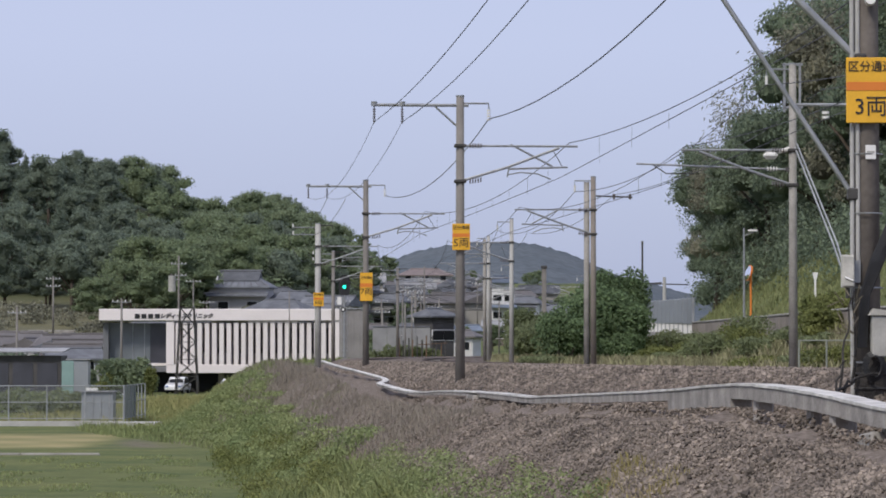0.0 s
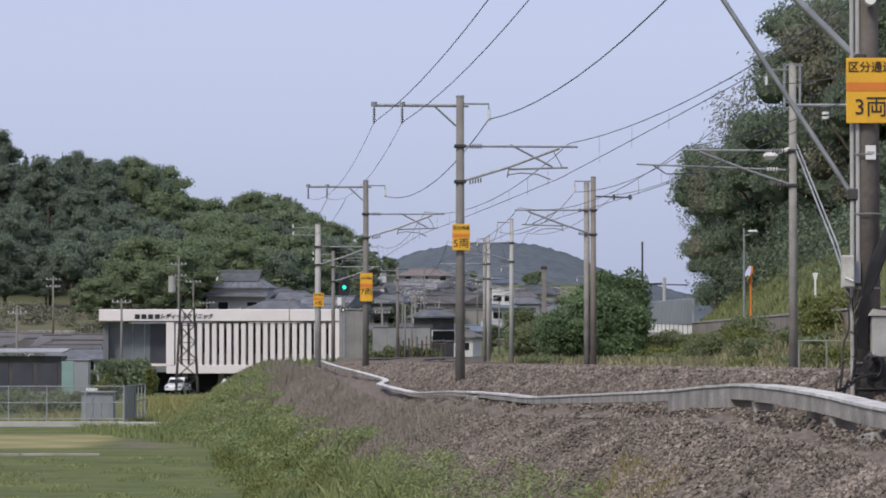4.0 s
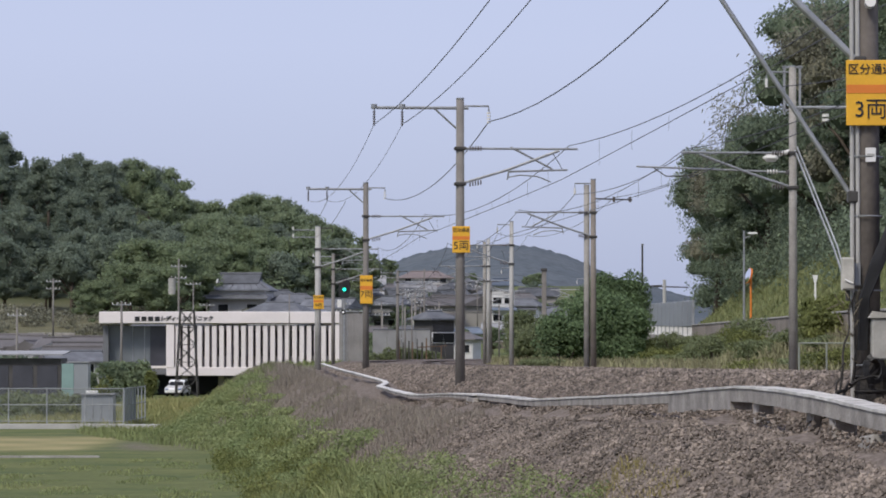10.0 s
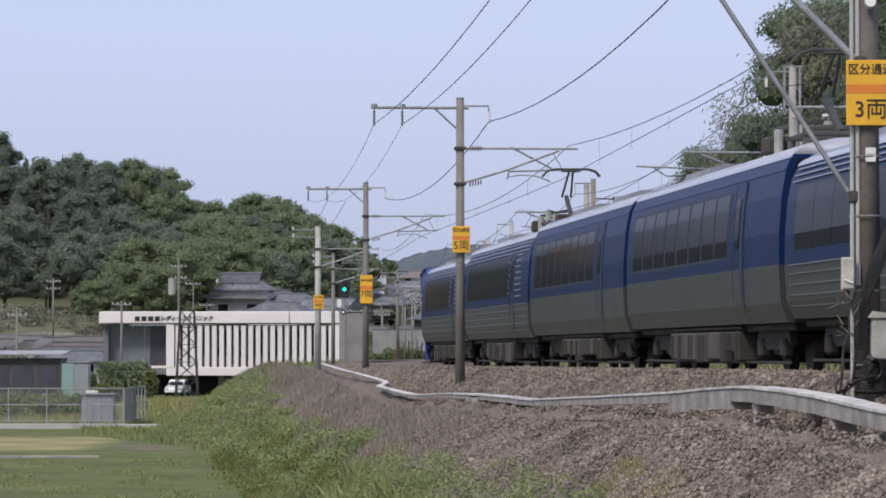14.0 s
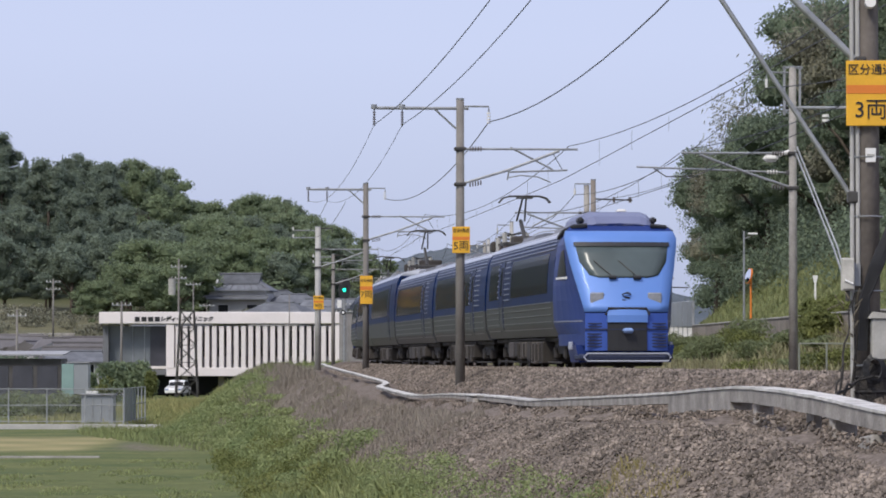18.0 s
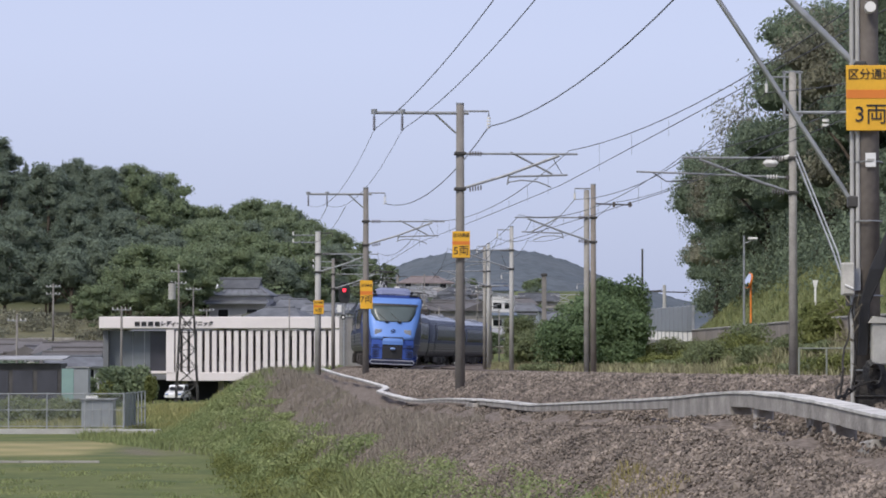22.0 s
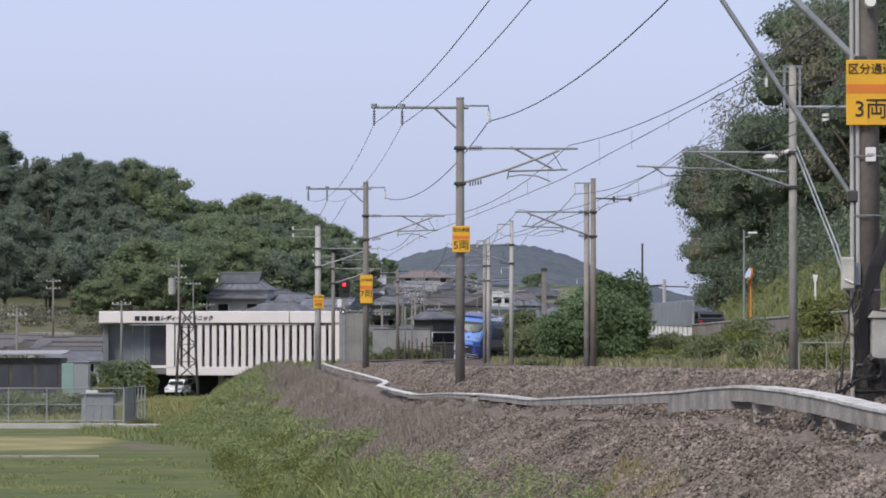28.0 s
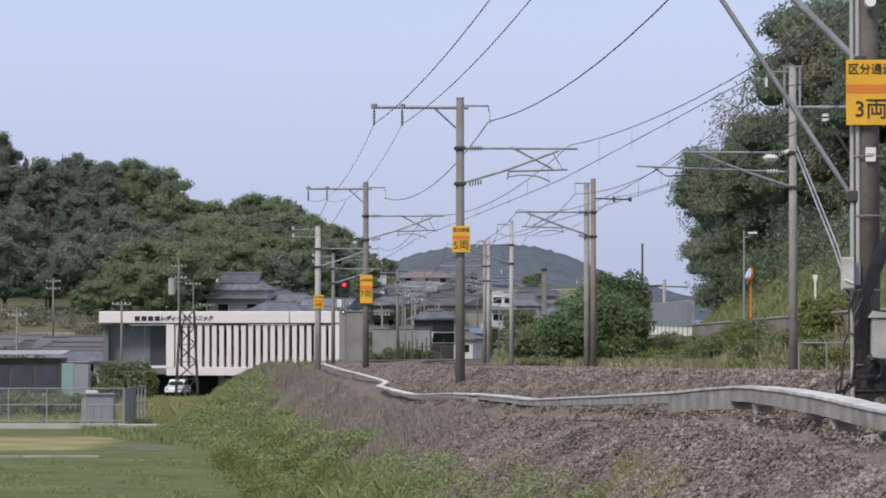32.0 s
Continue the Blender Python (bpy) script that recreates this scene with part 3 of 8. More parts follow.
        for z in (h - 0.2, h - 0.62):
            part("side_arm", Geo().tube([(0, 0, z), (-1.5, 0, z)], 0.035, 6), M_STEEL, m)
            part("insulator", Geo().tube([(-1.45, 0, z), (-1.45, 0, z + 0.2)], 0.05, 8), M_INSUL, m)
    return m


def wire(name, a, b, sag, r=0.013, label="thin dark overhead wire", n=14, droppers=None):
    a, b = Vector(a), Vector(b)
    pts = []
    for k in range(n + 1):
        t = k / n
        p = a.lerp(b, t)
        p.z -= sag * 4 * t * (1 - t)
        pts.append(p)
    return solid(name, Geo().tube(pts, r, 5), M_WIRE, label, "wire", "overhead wires")


M_BROWNPOLE = mat("brown_pole", (0.27, 0.235, 0.205), 0.85, var=0.35, scale=0.8, fine=0.15)
# arc, offset, base level, top level
LEFT = [(-12, -3.2, -0.5, 8.0), (48, -3.13, -0.5, 9.5), (105.5, -3.25, -0.75, 7.75), (158, -2.63, -0.7, 7.75), (208, -3.5, -0.7, 7.6), (258, -3.5, -0.7, 7.4), (306, -3.5, -0.7, 7.3), (350, -3.5, -0.7, 7.3)]
RIGHT = [(50, 7.1, -0.6, 8.4), (107, 7.0, -0.55, 8.9), (153, 6.9, -0.5, 7.7), (200, 7.3, -0.5, 7.6), (249, 7.75, -0.5, 8.2), (300, 7.0, -0.5, 7.5), (345, 7.0, -0.5, 7.5)]
for _k, (_s, _o, _b, _t) in enumerate(LEFT):
    if _k == 1:
        continue
    mast(_s, _o, _b, _t, 1, "grey concrete catenary mast with steel bracket arms", feeder=_k < 4, r=0.2 if _k == 4 else 0.15, material=M_PALE if _k == 4 else M_POLE)
for _k, (_s, _o, _b, _t) in enumerate(RIGHT):
    _m = mast(_s, _o, _b, _t, -1, "weathered catenary mast with a bracket arm", feeder=False, pair=_k in (2, 4), material=M_BROWNPOLE if _k in (2,) else (M_PALE if _k > 2 else M_CONC if _k == 1 else M_POLE), reach=3.4, r=0.14, full=_k != 1)
    if _k == 2:
        part("side_arm", Geo().tube([(0, 0, _t - _b - 0.8), (1.7, 0, _t - _b - 0.85)], 0.035, 6), M_DARKSTEEL, _m)
        for _x in (0.9, 1.6):
            part("insulator", Geo().tube([(_x, 0, _t - _b - 0.95), (_x, 0, _t - _b - 0.72)], 0.06, 8), M_INSUL_D, _m)
M_NEARPOLE = mat("stained_pole", (0.19, 0.165, 0.145), 0.9, var=0.4, scale=1.2, fine=0.25, bump=0.3)
mast(LEFT[1][0], LEFT[1][1], LEFT[1][2], LEFT[1][3], 1, "stout brownish concrete mast carrying cables and boxes", r=0.185, material=M_NEARPOLE)

for _l, _c in ((LEFT, 0.05), (RIGHT, TRACK2 - 0.05)):
    for _a, _b in zip(_l, _l[1:]):
        _ha, _hb = (0.9 if abs(_q[0] - 49) < 4 else 0.1 for _q in (_a, _b))
        wire("contact_wire", on_track(_a[0], _c - 0.25 - 0.5 * _ha, 5.28 + _ha), on_track(_b[0], _c - 0.25 - 0.5 * _hb, 5.28 + _hb), 0.03, 0.011)
        wire("messenger_wire", on_track(_a[0], _c - 0.5 * _ha, 6.3 + _ha), on_track(_b[0], _c - 0.5 * _hb, 6.3 + _hb), 0.72, 0.012)
        for _q in range(1, 9):
            _f = _q / 9
            _s = _a[0] + (_b[0] - _a[0]) * _f
            _p = on_track(_a[0], _c, 0).lerp(on_track(_b[0], _c, 0), _f)
            wire("dropper_wire", (_p.x, _p.y, 5.28 + _ha + (_hb - _ha) * _f), (_p.x, _p.y, 6.3 + _ha + (_hb - _ha) * _f - 0.72 * 4 * _f * (1 - _f)), 0, 0.004, "short vertical dropper wire", 1)
for _a, _b in zip(LEFT[:4], LEFT[1:4]):
    _near = _a[0] < 60
    for _o in (-2.55, -1.72):
        wire("feeder_wire", on_track(_a[0], _a[1] + _o, _a[3] - (0.6 if _near else 0.75)), on_track(_b[0], _b[1] + _o, _b[3] - 0.75), 0.68 if _near else 0.8, 0.012 if _near else 0.008)
    wire("earth_wire", on_track(_a[0], _a[1] + 0.85, _a[3] - (0.25 if _near else 0.65)), on_track(_b[0], _b[1] + 0.85, _b[3] - 0.65), 1.16 if _near else 0.82, 0.016)


for _a, _b in zip(LEFT[3:6], LEFT[4:7]):
    for _o in (-1.72, -0.9):
        wire("feeder_wire", on_track(_a[0], _a[1] + _o, _a[3] - 0.8), on_track(_b[0], _b[1] + _o, _b[3] - 0.5), 0.7, 0.012)
for _a, _b in zip(RIGHT, RIGHT[1:]):
    wire("earth_wire", on_track(_a[0], _a[1] - 0.8, _a[3] - 0.62), on_track(_b[0], _b[1] - 0.8, _b[3] - 0.62), 0.8, 0.014)
    wire("signal_cable", on_track(_a[0], _a[1] + 0.9, _a[3] - 0.75), on_track(_b[0], _b[1] + 0.9, _b[3] - 0.75), 0.6, 0.012)


def mast_sign(s, o, z, w, h, lines, label):
    p = on_track(s, o)
    g = thing("mast_sign", pose(p.x, p.y - 0.24, z, 0, 0, 0), label, "sign", "section signs on the masts")
    part("board", Geo().box((0, 0, 0), (w, 0.02, h), 0.008), M_YELLOW, g)
    part("bracket", Geo().box((0, 0.06, h * 0.3), (w * 0.6, 0.09, 0.05)), M_STEEL, g)
    part("bracket", Geo().box((0, 0.06, -h * 0.3), (w * 0.6, 0.09, 0.05)), M_STEEL, g)
    part("stripe", Geo().box((0, -0.013, h * 0.06), (w * 0.99, 0.006, h * 0.13)), M_ORANGE, g, "orange band")
    for text, size, zz in lines:
        ob = part("lettering", lettering(text, size, 0.004, M_BLACK), M_BLACK, g, "black lettering")
        ob.location = (0, -0.018, zz)


mast_sign(48, -3.10, 3.75, 0.66, 0.88, [("区分通過", 0.155, 0.31), ("3両", 0.30, -0.23)], "yellow section sign with black lettering on a mast")
mast_sign(105.5, -3.22, 3.6, 0.52, 0.78, [("区分通過", 0.12, 0.27), ("5両", 0.31, -0.19)], "yellow section sign with black lettering on a mast")
mast_sign(158, -2.60, 3.05, 0.55, 1.25, [("区分通過", 0.12, 0.4), ("7両", 0.36, -0.22)], "tall yellow section sign with a tapered foot")
mast_sign(208, -3.45, 3.2, 0.6, 0.8, [("区分通過", 0.13, 0.27), ("9両", 0.28, -0.2)], "faded yellow section sign on a pale mast")


# ---- cable trough along the bank ----
def build_trough():
    g = thing("cable_trough", pose(0, 0, 0), "pale concrete cable trough, sagging and kinked along the bank", "cable trough")
    ss, oo, zz = TROUGH_S, TROUGH_O, TROUGH_Z
    s = 30.0
    rng = random.Random(3)
    while s < 158:
        L = 2.0
        a, b = on_track(s, np.interp(s, ss, oo), np.interp(s, ss, zz)), on_track(s + L, np.interp(s + L, ss, oo), np.interp(s + L, ss, zz))
        d = b - a
        w, h, lid = 0.16 - 0.095 * float(smooth(95, 135, s)), (0.30 if 52.5 < s + 1 < 57.5 else float(np.interp(s, [46, 58, 75, 100, 125], [0.205, 0.15, 0.12, 0.075, 0.05]))), 0.04
        n = Vector((d.y, -d.x, 0)).normalized()
        d1 = a.lerp(b, 0.003), a.lerp(b, 0.997)
        j = rng.uniform(-0.004, 0.004)

        def block(z0, z1, ww):
            v = []
            for p in d1:
                for sx in (-1, 1):
                    for z in (z0, z1):
                        v.append(p + n * sx * ww + Vector((0, 0, z + j)))
            return Geo().add(v, [(0, 1, 3, 2), (4, 6, 7, 5), (0, 4, 5, 1), (2, 3, 7, 6), (0, 2, 6, 4), (1, 5, 7, 3)])
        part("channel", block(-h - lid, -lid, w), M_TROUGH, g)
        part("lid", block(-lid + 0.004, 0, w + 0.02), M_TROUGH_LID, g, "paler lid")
        s += L
    for s0, n in ((91, 1),):
        for k in range(n):
            p = on_track(s0 + 2 * k, -4.17, float(np.interp(s0 + 2 * k, ss, zz)))
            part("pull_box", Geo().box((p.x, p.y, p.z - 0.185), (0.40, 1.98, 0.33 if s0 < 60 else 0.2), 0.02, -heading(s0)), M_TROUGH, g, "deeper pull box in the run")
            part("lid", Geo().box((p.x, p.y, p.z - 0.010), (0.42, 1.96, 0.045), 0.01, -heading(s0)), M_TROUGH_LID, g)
    # stub supports under the undercut run
    for k, s0 in enumerate((42.0, 44.7, 46.6, 50.3)):
        p = on_track(s0, float(np.interp(s0, ss, oo)) + 0.02, float(np.interp(s0, ss, zz)))
        part("support", Geo().box((p.x, p.y, p.z - 0.33), (0.14 + 0.05 * (k % 2), 0.26 + 0.06 * (k % 3), 0.42), 0.03, -heading(s0) + 8 * (k % 2)), M_TROUGH, g, "rough concrete stub under the run")
    for x, y, z, w in ((5.15, 42, -0.84, 0.5), (4.75, 44.5, -0.95, 0.42), (0.3, 92, -1.38, 0.6), (0.05, 88, -1.48, 0.45)):
        b = thing("concrete_block", pose(x, y, z, 4, 6, 20 * x), "broken pale concrete block on the bank", "concrete block", "broken concrete blocks")
        part("block", Geo().box((0, 0, 0), (w, w * 0.8, 0.24), 0.03), M_CONC, b)


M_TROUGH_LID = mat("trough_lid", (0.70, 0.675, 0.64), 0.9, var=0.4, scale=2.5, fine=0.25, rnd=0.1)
build_trough()


# ---- the train ----
PITCH, BODY = 19.8, 17.65
UP = 1.09
TALLER = {3: 0.26, 4: 0.30, 5: 0.20}
PROFILE = [(1.30, 0.86), (1.42, 1.15), (1.452, 1.70), (1.445, 2.2), (1.40, 2.75), (1.33, 3.1), (1.20, 3.36), (0.95, 3.52), (0.5, 3.60), (0.0, 3.62)]


def side_x(z, off=0.0):
    zs, xs = [p[1] for p in PROFILE[:8]], [p[0] for p in PROFILE[:8]]
    return float(np.interp(z, zs, xs)) + off


def band(z0, z1, y0, y1, side, off=0.012, depth=0.05, n=3):
    """A panel lying on the curved side of the car."""
    zs = np.linspace(z0, z1, n)
    out = [(side * side_x(z, off), z) for z in zs]
    inn = [(side * (side_x(z, off) - depth), z) for z in zs[::-1]]
    return Geo().prism(out + inn, y0, y1, "y")


def shell(z0, z1, y0, y1):
    zs = sorted({z0, z1} | {p[1] for p in PROFILE if z0 < p[1] < z1})
    xs = [float(np.interp(z, [p[1] for p in PROFILE], [p[0] for p in PROFILE])) for z in zs]
    poly = [(x, z) for x, z in zip(xs, zs)] + [(-x, z) for x, z in reversed(list(zip(xs, zs))) if x > 0]
    return Geo().prism(poly, y0, y1, "y")


def bogie(car, y):
    b = part("bogie", Geo().box((0, y, 0.62), (1.9, 2.6, 0.18), 0.04).box((0, y, 0.5), (2.0, 0.5, 0.35), 0.05), M_UNDER, car)
    for sx in (-1, 1):
        part("side_frame", Geo().prism([(y - 1.55, 0.5), (y - 1.2, 0.62), (y - 0.6, 0.42), (y + 0.6, 0.42), (y + 1.2, 0.62), (y + 1.55, 0.5), (y + 1.4, 0.78), (y - 1.4, 0.78)], sx * 0.98 - 0.06, sx * 0.98 + 0.06, "x"), M_UNDER, b)
        part("damper", Geo().tube([(sx * 1.12, y - 0.5, 0.82), (sx * 1.12, y + 0.7, 0.78)], 0.05, 8), M_UNDERBOX, b)
    for dy in (-1.05, 1.05):
        for sx in (-1, 1):
            g = Geo().tube([(sx * 0.52, y + dy, 0.43), (sx * 0.62, y + dy, 0.43)], 0.43, 20).tube([(sx * 0.46, y + dy, 0.43), (sx * 0.52, y + dy, 0.43)], 0.455, 20)
            part("wheel", g, M_WHEEL, b)
            part("axle_box", Geo().box((sx * 1.0, y + dy, 0.45), (0.22, 0.34, 0.34), 0.05), M_UNDER, b)


def pantograph(car, y):
    p = part("pantograph", Geo().box((0, y - 0.75, 3.78), (1.4, 0.1, 0.08), 0.02).box((0, y + 0.75, 3.78), (1.4, 0.1, 0.08), 0.02).box((-0.6, y, 3.78), (0.1, 1.6, 0.08), 0.02).box((0.6, y, 3.78), (0.1, 1.6, 0.08), 0.02), M_DARKSTEEL, car)
    for sx in (-0.6, 0.6):
        for dy in (-0.7, 0.7):
            part("insulator", Geo().tube([(sx, y + dy, 3.58), (sx, y + dy, 3.76)], 0.07, 8), M_INSUL_D, p)
    part("lower_arm", Geo().tube([(0, y - 0.6, 3.82), (0, y + 0.75, 4.52)], 0.06, 8), M_DARKSTEEL, p)
    part("upper_arm", Geo().tube([(0.12, y + 0.75, 4.52), (0.05, y - 0.30, 5.18)], 0.03, 8).tube([(-0.12, y + 0.75, 4.52), (-0.05, y - 0.30, 5.18)], 0.03, 8), M_DARKSTEEL, p)
    part("thrust_rod", Geo().tube([(0, y - 0.3, 3.86), (0, y + 0.9, 4.42)], 0.025, 6), M_DARKSTEEL, p)
    for dy in (-0.42, -0.18):
        part("collector_strip", Geo().tube([(-0.78, y + dy, 5.02), (-0.66, y + dy, 5.16), (-0.46, y + dy, 5.22), (0.46, y + dy, 5.22), (0.66, y + dy, 5.16), (0.78, y + dy, 5.02)], 0.026, 6), M_DARKSTEEL, p)
    part("head_bar", Geo().box((0, y - 0.3, 5.17), (0.5, 0.3, 0.05), 0.02), M_DARKSTEEL, p)
    part("switchgear", Geo().box((0.3, y + 1.75, 3.85), (0.9, 0.8, 0.45), 0.05), M_UNDERBOX, p)
    part("switchgear", Geo().box((-0.3, y + 2.9, 3.78), (0.8, 0.6, 0.32), 0.05), M_UNDERBOX, p)
    for sx, dy, h in ((-0.4, 1.6, 4.18), (-0.1, 2.2, 4.12), (0.35, 2.35, 4.2), (-0.5, 2.5, 4.05), (0.1, 3.3, 4.0)):
        part("switch_insulator", Geo().tube([(sx, y + dy, 3.6), (sx, y + dy, h)], 0.085, 10), M_BOXGREY, p)
    part("roof_cable", Geo().tube([(-0.4, y + 1.6, 4.18), (-0.1, y + 2.2, 4.14), (0.35, y + 2.35, 4.22), (-0.5, y + 2.5, 4.07), (0.1, y + 3.3, 4.0), (0.3, y + 4.0, 3.72)], 0.03, 6), M_DARKSTEEL, p)


def train_car(k, kind, panto):
    """kind: end, ribbed or plain. Car 0 is the last one; its cab looks back along the track."""
    label = {"end": "metallic blue and grey ribbed end car of a train", "ribbed": "metallic blue and grey ribbed train carriage with dark windows",
             "plain": "smooth blue and grey train carriage with long dark windows"}[kind]
    car = thing("train_car", pose(0, 0, 0), label, "train car", "cars of the train")
    y0, y1 = -BODY / 2, BODY / 2
    cab = {0: -1, 6: 1}.get(k, 0)
    a0, a1 = (y0 + 1.2 if cab < 0 else y0), (y1 - 1.9 if cab > 0 else y1)
    part("lower_body", shell(0.86, 1.72, a0, a1), M_TRAIN_GREY, car, "grey lower side panels")
    part("upper_body", shell(1.72, 3.36, a0, a1), M_TRAIN_BLUE, car, "deep metallic blue upper side")
    part("roof", shell(3.36, 3.62, a0, a1), M_TRAIN_ROOF, car, "grey-blue roof, paled by sky reflection in its colour", smooth=True)
    for sx in (-1, 1):
        # pale strip paints the sky's sheen along the roof shoulder
        part("cant_rail_sheen", band(3.31, 3.43, a0 + 0.03, a1 - 0.03, sx, 0.02, 0.06, 3), M_TRAIN_EDGE, car, "roof-edge line, sky sheen put into its pale colour")
        # one plug door a car, behind it the louvred equipment bay
        dr = a1 - 4.55 if cab < 0 else a0 + 3.55
        lo, hi = a0 + 0.35, a1 - (0.9 if cab > 0 else 0.35)
        door = part("door", band(1.74, 3.10, dr, dr + 0.85, sx, 0.008, 0.06, 9), M_TRAIN_BLUE, car)
        part("door_panel", band(1.02, 1.72, dr, dr + 0.85, sx, 0.008, 0.06, 5), M_TRAIN_GREY, door, "grey lower door panel")
        part("door_slot", band(1.10, 3.08, dr - 0.16, dr + 0.06, sx, 0.022, 0.06, 9), M_TRAIN_DARK, door, "dark groove along the door's edge")
        part("door_edge", band(1.02, 3.08, dr + 0.83, dr + 0.87, sx, 0.014, 0.05, 9), M_TRAIN_DARK, door)
        part("door_window", band(2.05, 2.85, dr + 0.22, dr + 0.62, sx, 0.020, 0.04, 7), M_TRAIN_GLASS, door)
        runs = [(dr + 1.35, hi - 0.5)] if cab >= 0 else [(lo + 0.9, dr - 2.1), (dr + 1.3, hi - 0.5)]
        for w0, w1 in runs:
            n = max(2, round((w1 - w0) / 1.55))
            step = (w1 - w0) / n
            for i in range(n):
                gap = 0.012 if kind != "plain" else 0.09
                part("window", band(1.95, 2.95, w0 + i * step + gap, w0 + (i + 1) * step - gap, sx, 0.012, 0.05, 9), M_TRAIN_GLASS, car)
        if kind != "plain":
            # upper ribs: reflections on the corrugation painted as pale lines
            for z in (3.03, 3.13, 3.23):
                part("rib", band(z, z + 0.024, lo, hi, sx, 0.03, 0.05, 2), M_TRAIN_LINE, car, "rib, the corrugation's glint put into its pale colour")
            for z in (1.05, 1.22, 1.39, 1.56, 1.70):
                for r0, r1 in ((lo, dr - 0.2), (dr + 0.9, hi)):
                    part("rib", band(z, z + 0.020, r0, r1, sx, 0.02, 0.04, 2), M_TRAIN_RIB2, car, "grey rib")
            for z in np.arange(1.90, 2.95, 0.15):
                part("louvre", band(z, z + 0.032, dr - 1.75, dr - 0.45, sx, 0.03, 0.04, 2), M_TRAIN_LINE, car)
            for z in np.arange(1.98, 2.95, 0.16):
                part("marker_tick", band(z, z + 0.05, dr + 1.12, dr + 1.2, sx, 0.03, 0.04, 2), M_TRAIN_LINE, car)
        else:
            part("window_band", band(1.90, 3.0, runs[0][0] - 0.1, runs[0][1] + 0.1, sx, 0.006, 0.05, 9), M_TRAIN_DARK, car, "dark band round the windows")
            part("roof_curve", band(3.12, 3.30, a0 + 0.05, a1 - 0.05, sx, 0.012, 0.05, 4), M_TRAIN_BLUE, car)
    # underfloor gear
    rng = random.Random(40 + k)
    part("floor_frame", Geo().box((0, (a0 + a1) / 2, 0.80), (2.3, a1 - a0 - 0.4, 0.14), 0.03), M_UNDER, car)
    y = -4.1
    while y < 3.7:
        w = rng.uniform(0.45, 1.5)
        if y + w > 4.1:
            break
        for sx in (-1, 1):
            h = rng.uniform(0.36, 0.6)
            case = part("equipment_case", Geo().box((sx * 0.85, y + w / 2, 0.74 - h / 2), (0.9, w - rng.uniform(0.06, 0.25), h), 0.03), rng.choice((M_UNDERBOX, M_UNDER, M_UNDERPALE)), car)
            for q in range(rng.choice((0, 2, 3))):
                part("case_rib", Geo().box((sx * 1.305, y + w * (0.28 + 0.2 * q), 0.74 - h / 2), (0.03, 0.05, h * 0.8)), M_UNDER, case)
            part("pipe", Geo().tube([(sx * 1.22, y, 0.80), (sx * 1.22, y + w, 0.80)], 0.03, 5), M_UNDERBOX, car)
        y += w
    # added bars stand in for the dark line of shadow below the sills
    for sx in (-1, 1):
        part("sill_shadow_rail", Geo().box((sx * 1.12, (a0 + a1) / 2, 0.20), (0.06, a1 - a0 - 1.5, 0.05), 0.01), M_UNDER, car, "dark low bar standing in for shadow under the car")
    bogie(car, -6.1)
    bogie(car, 6.1)
    for e, s in ((a0, -1), (a1, 1)):
        if cab != s:
            part("gangway", Geo().box((0, e + s * 0.14, 2.1), (1.3, 0.3, 2.3), 0.08), M_BLACK, car)
            for sx in (-1, 1):
                part("gap_fairing", band(0.95, 3.3, e + (0 if s > 0 else -0.20), e + (0.20 if s > 0 else 0), sx, -0.10, 0.05, 6), M_GANGWAY, car)
    for yy, w in ((-3.8, 2.8), (3.6, 3.0)):
        if panto and yy < 0:
            continue
        part("roof_unit", Geo().prism([(-0.85, 3.5), (-0.75, 3.68), (-0.5, 3.75), (0.5, 3.75), (0.75, 3.68), (0.85, 3.5)], yy - w / 2, yy + w / 2, "y"), M_ROOFUNIT, car)
    if panto:
        pantograph(car, -6.2)
    if cab:
        cab_end(car, cab)
    for ob in car.children_recursive:
        if k in TALLER:
            # the middle carriages stand taller than the rest
            for v in ob.data.vertices:
                v.co.z += TALLER[k] * min(1.0, max(0.0, (v.co.z - 0.9) / 2.72))
        ob.data.transform(Matrix.Scale(UP, 4))
    return car


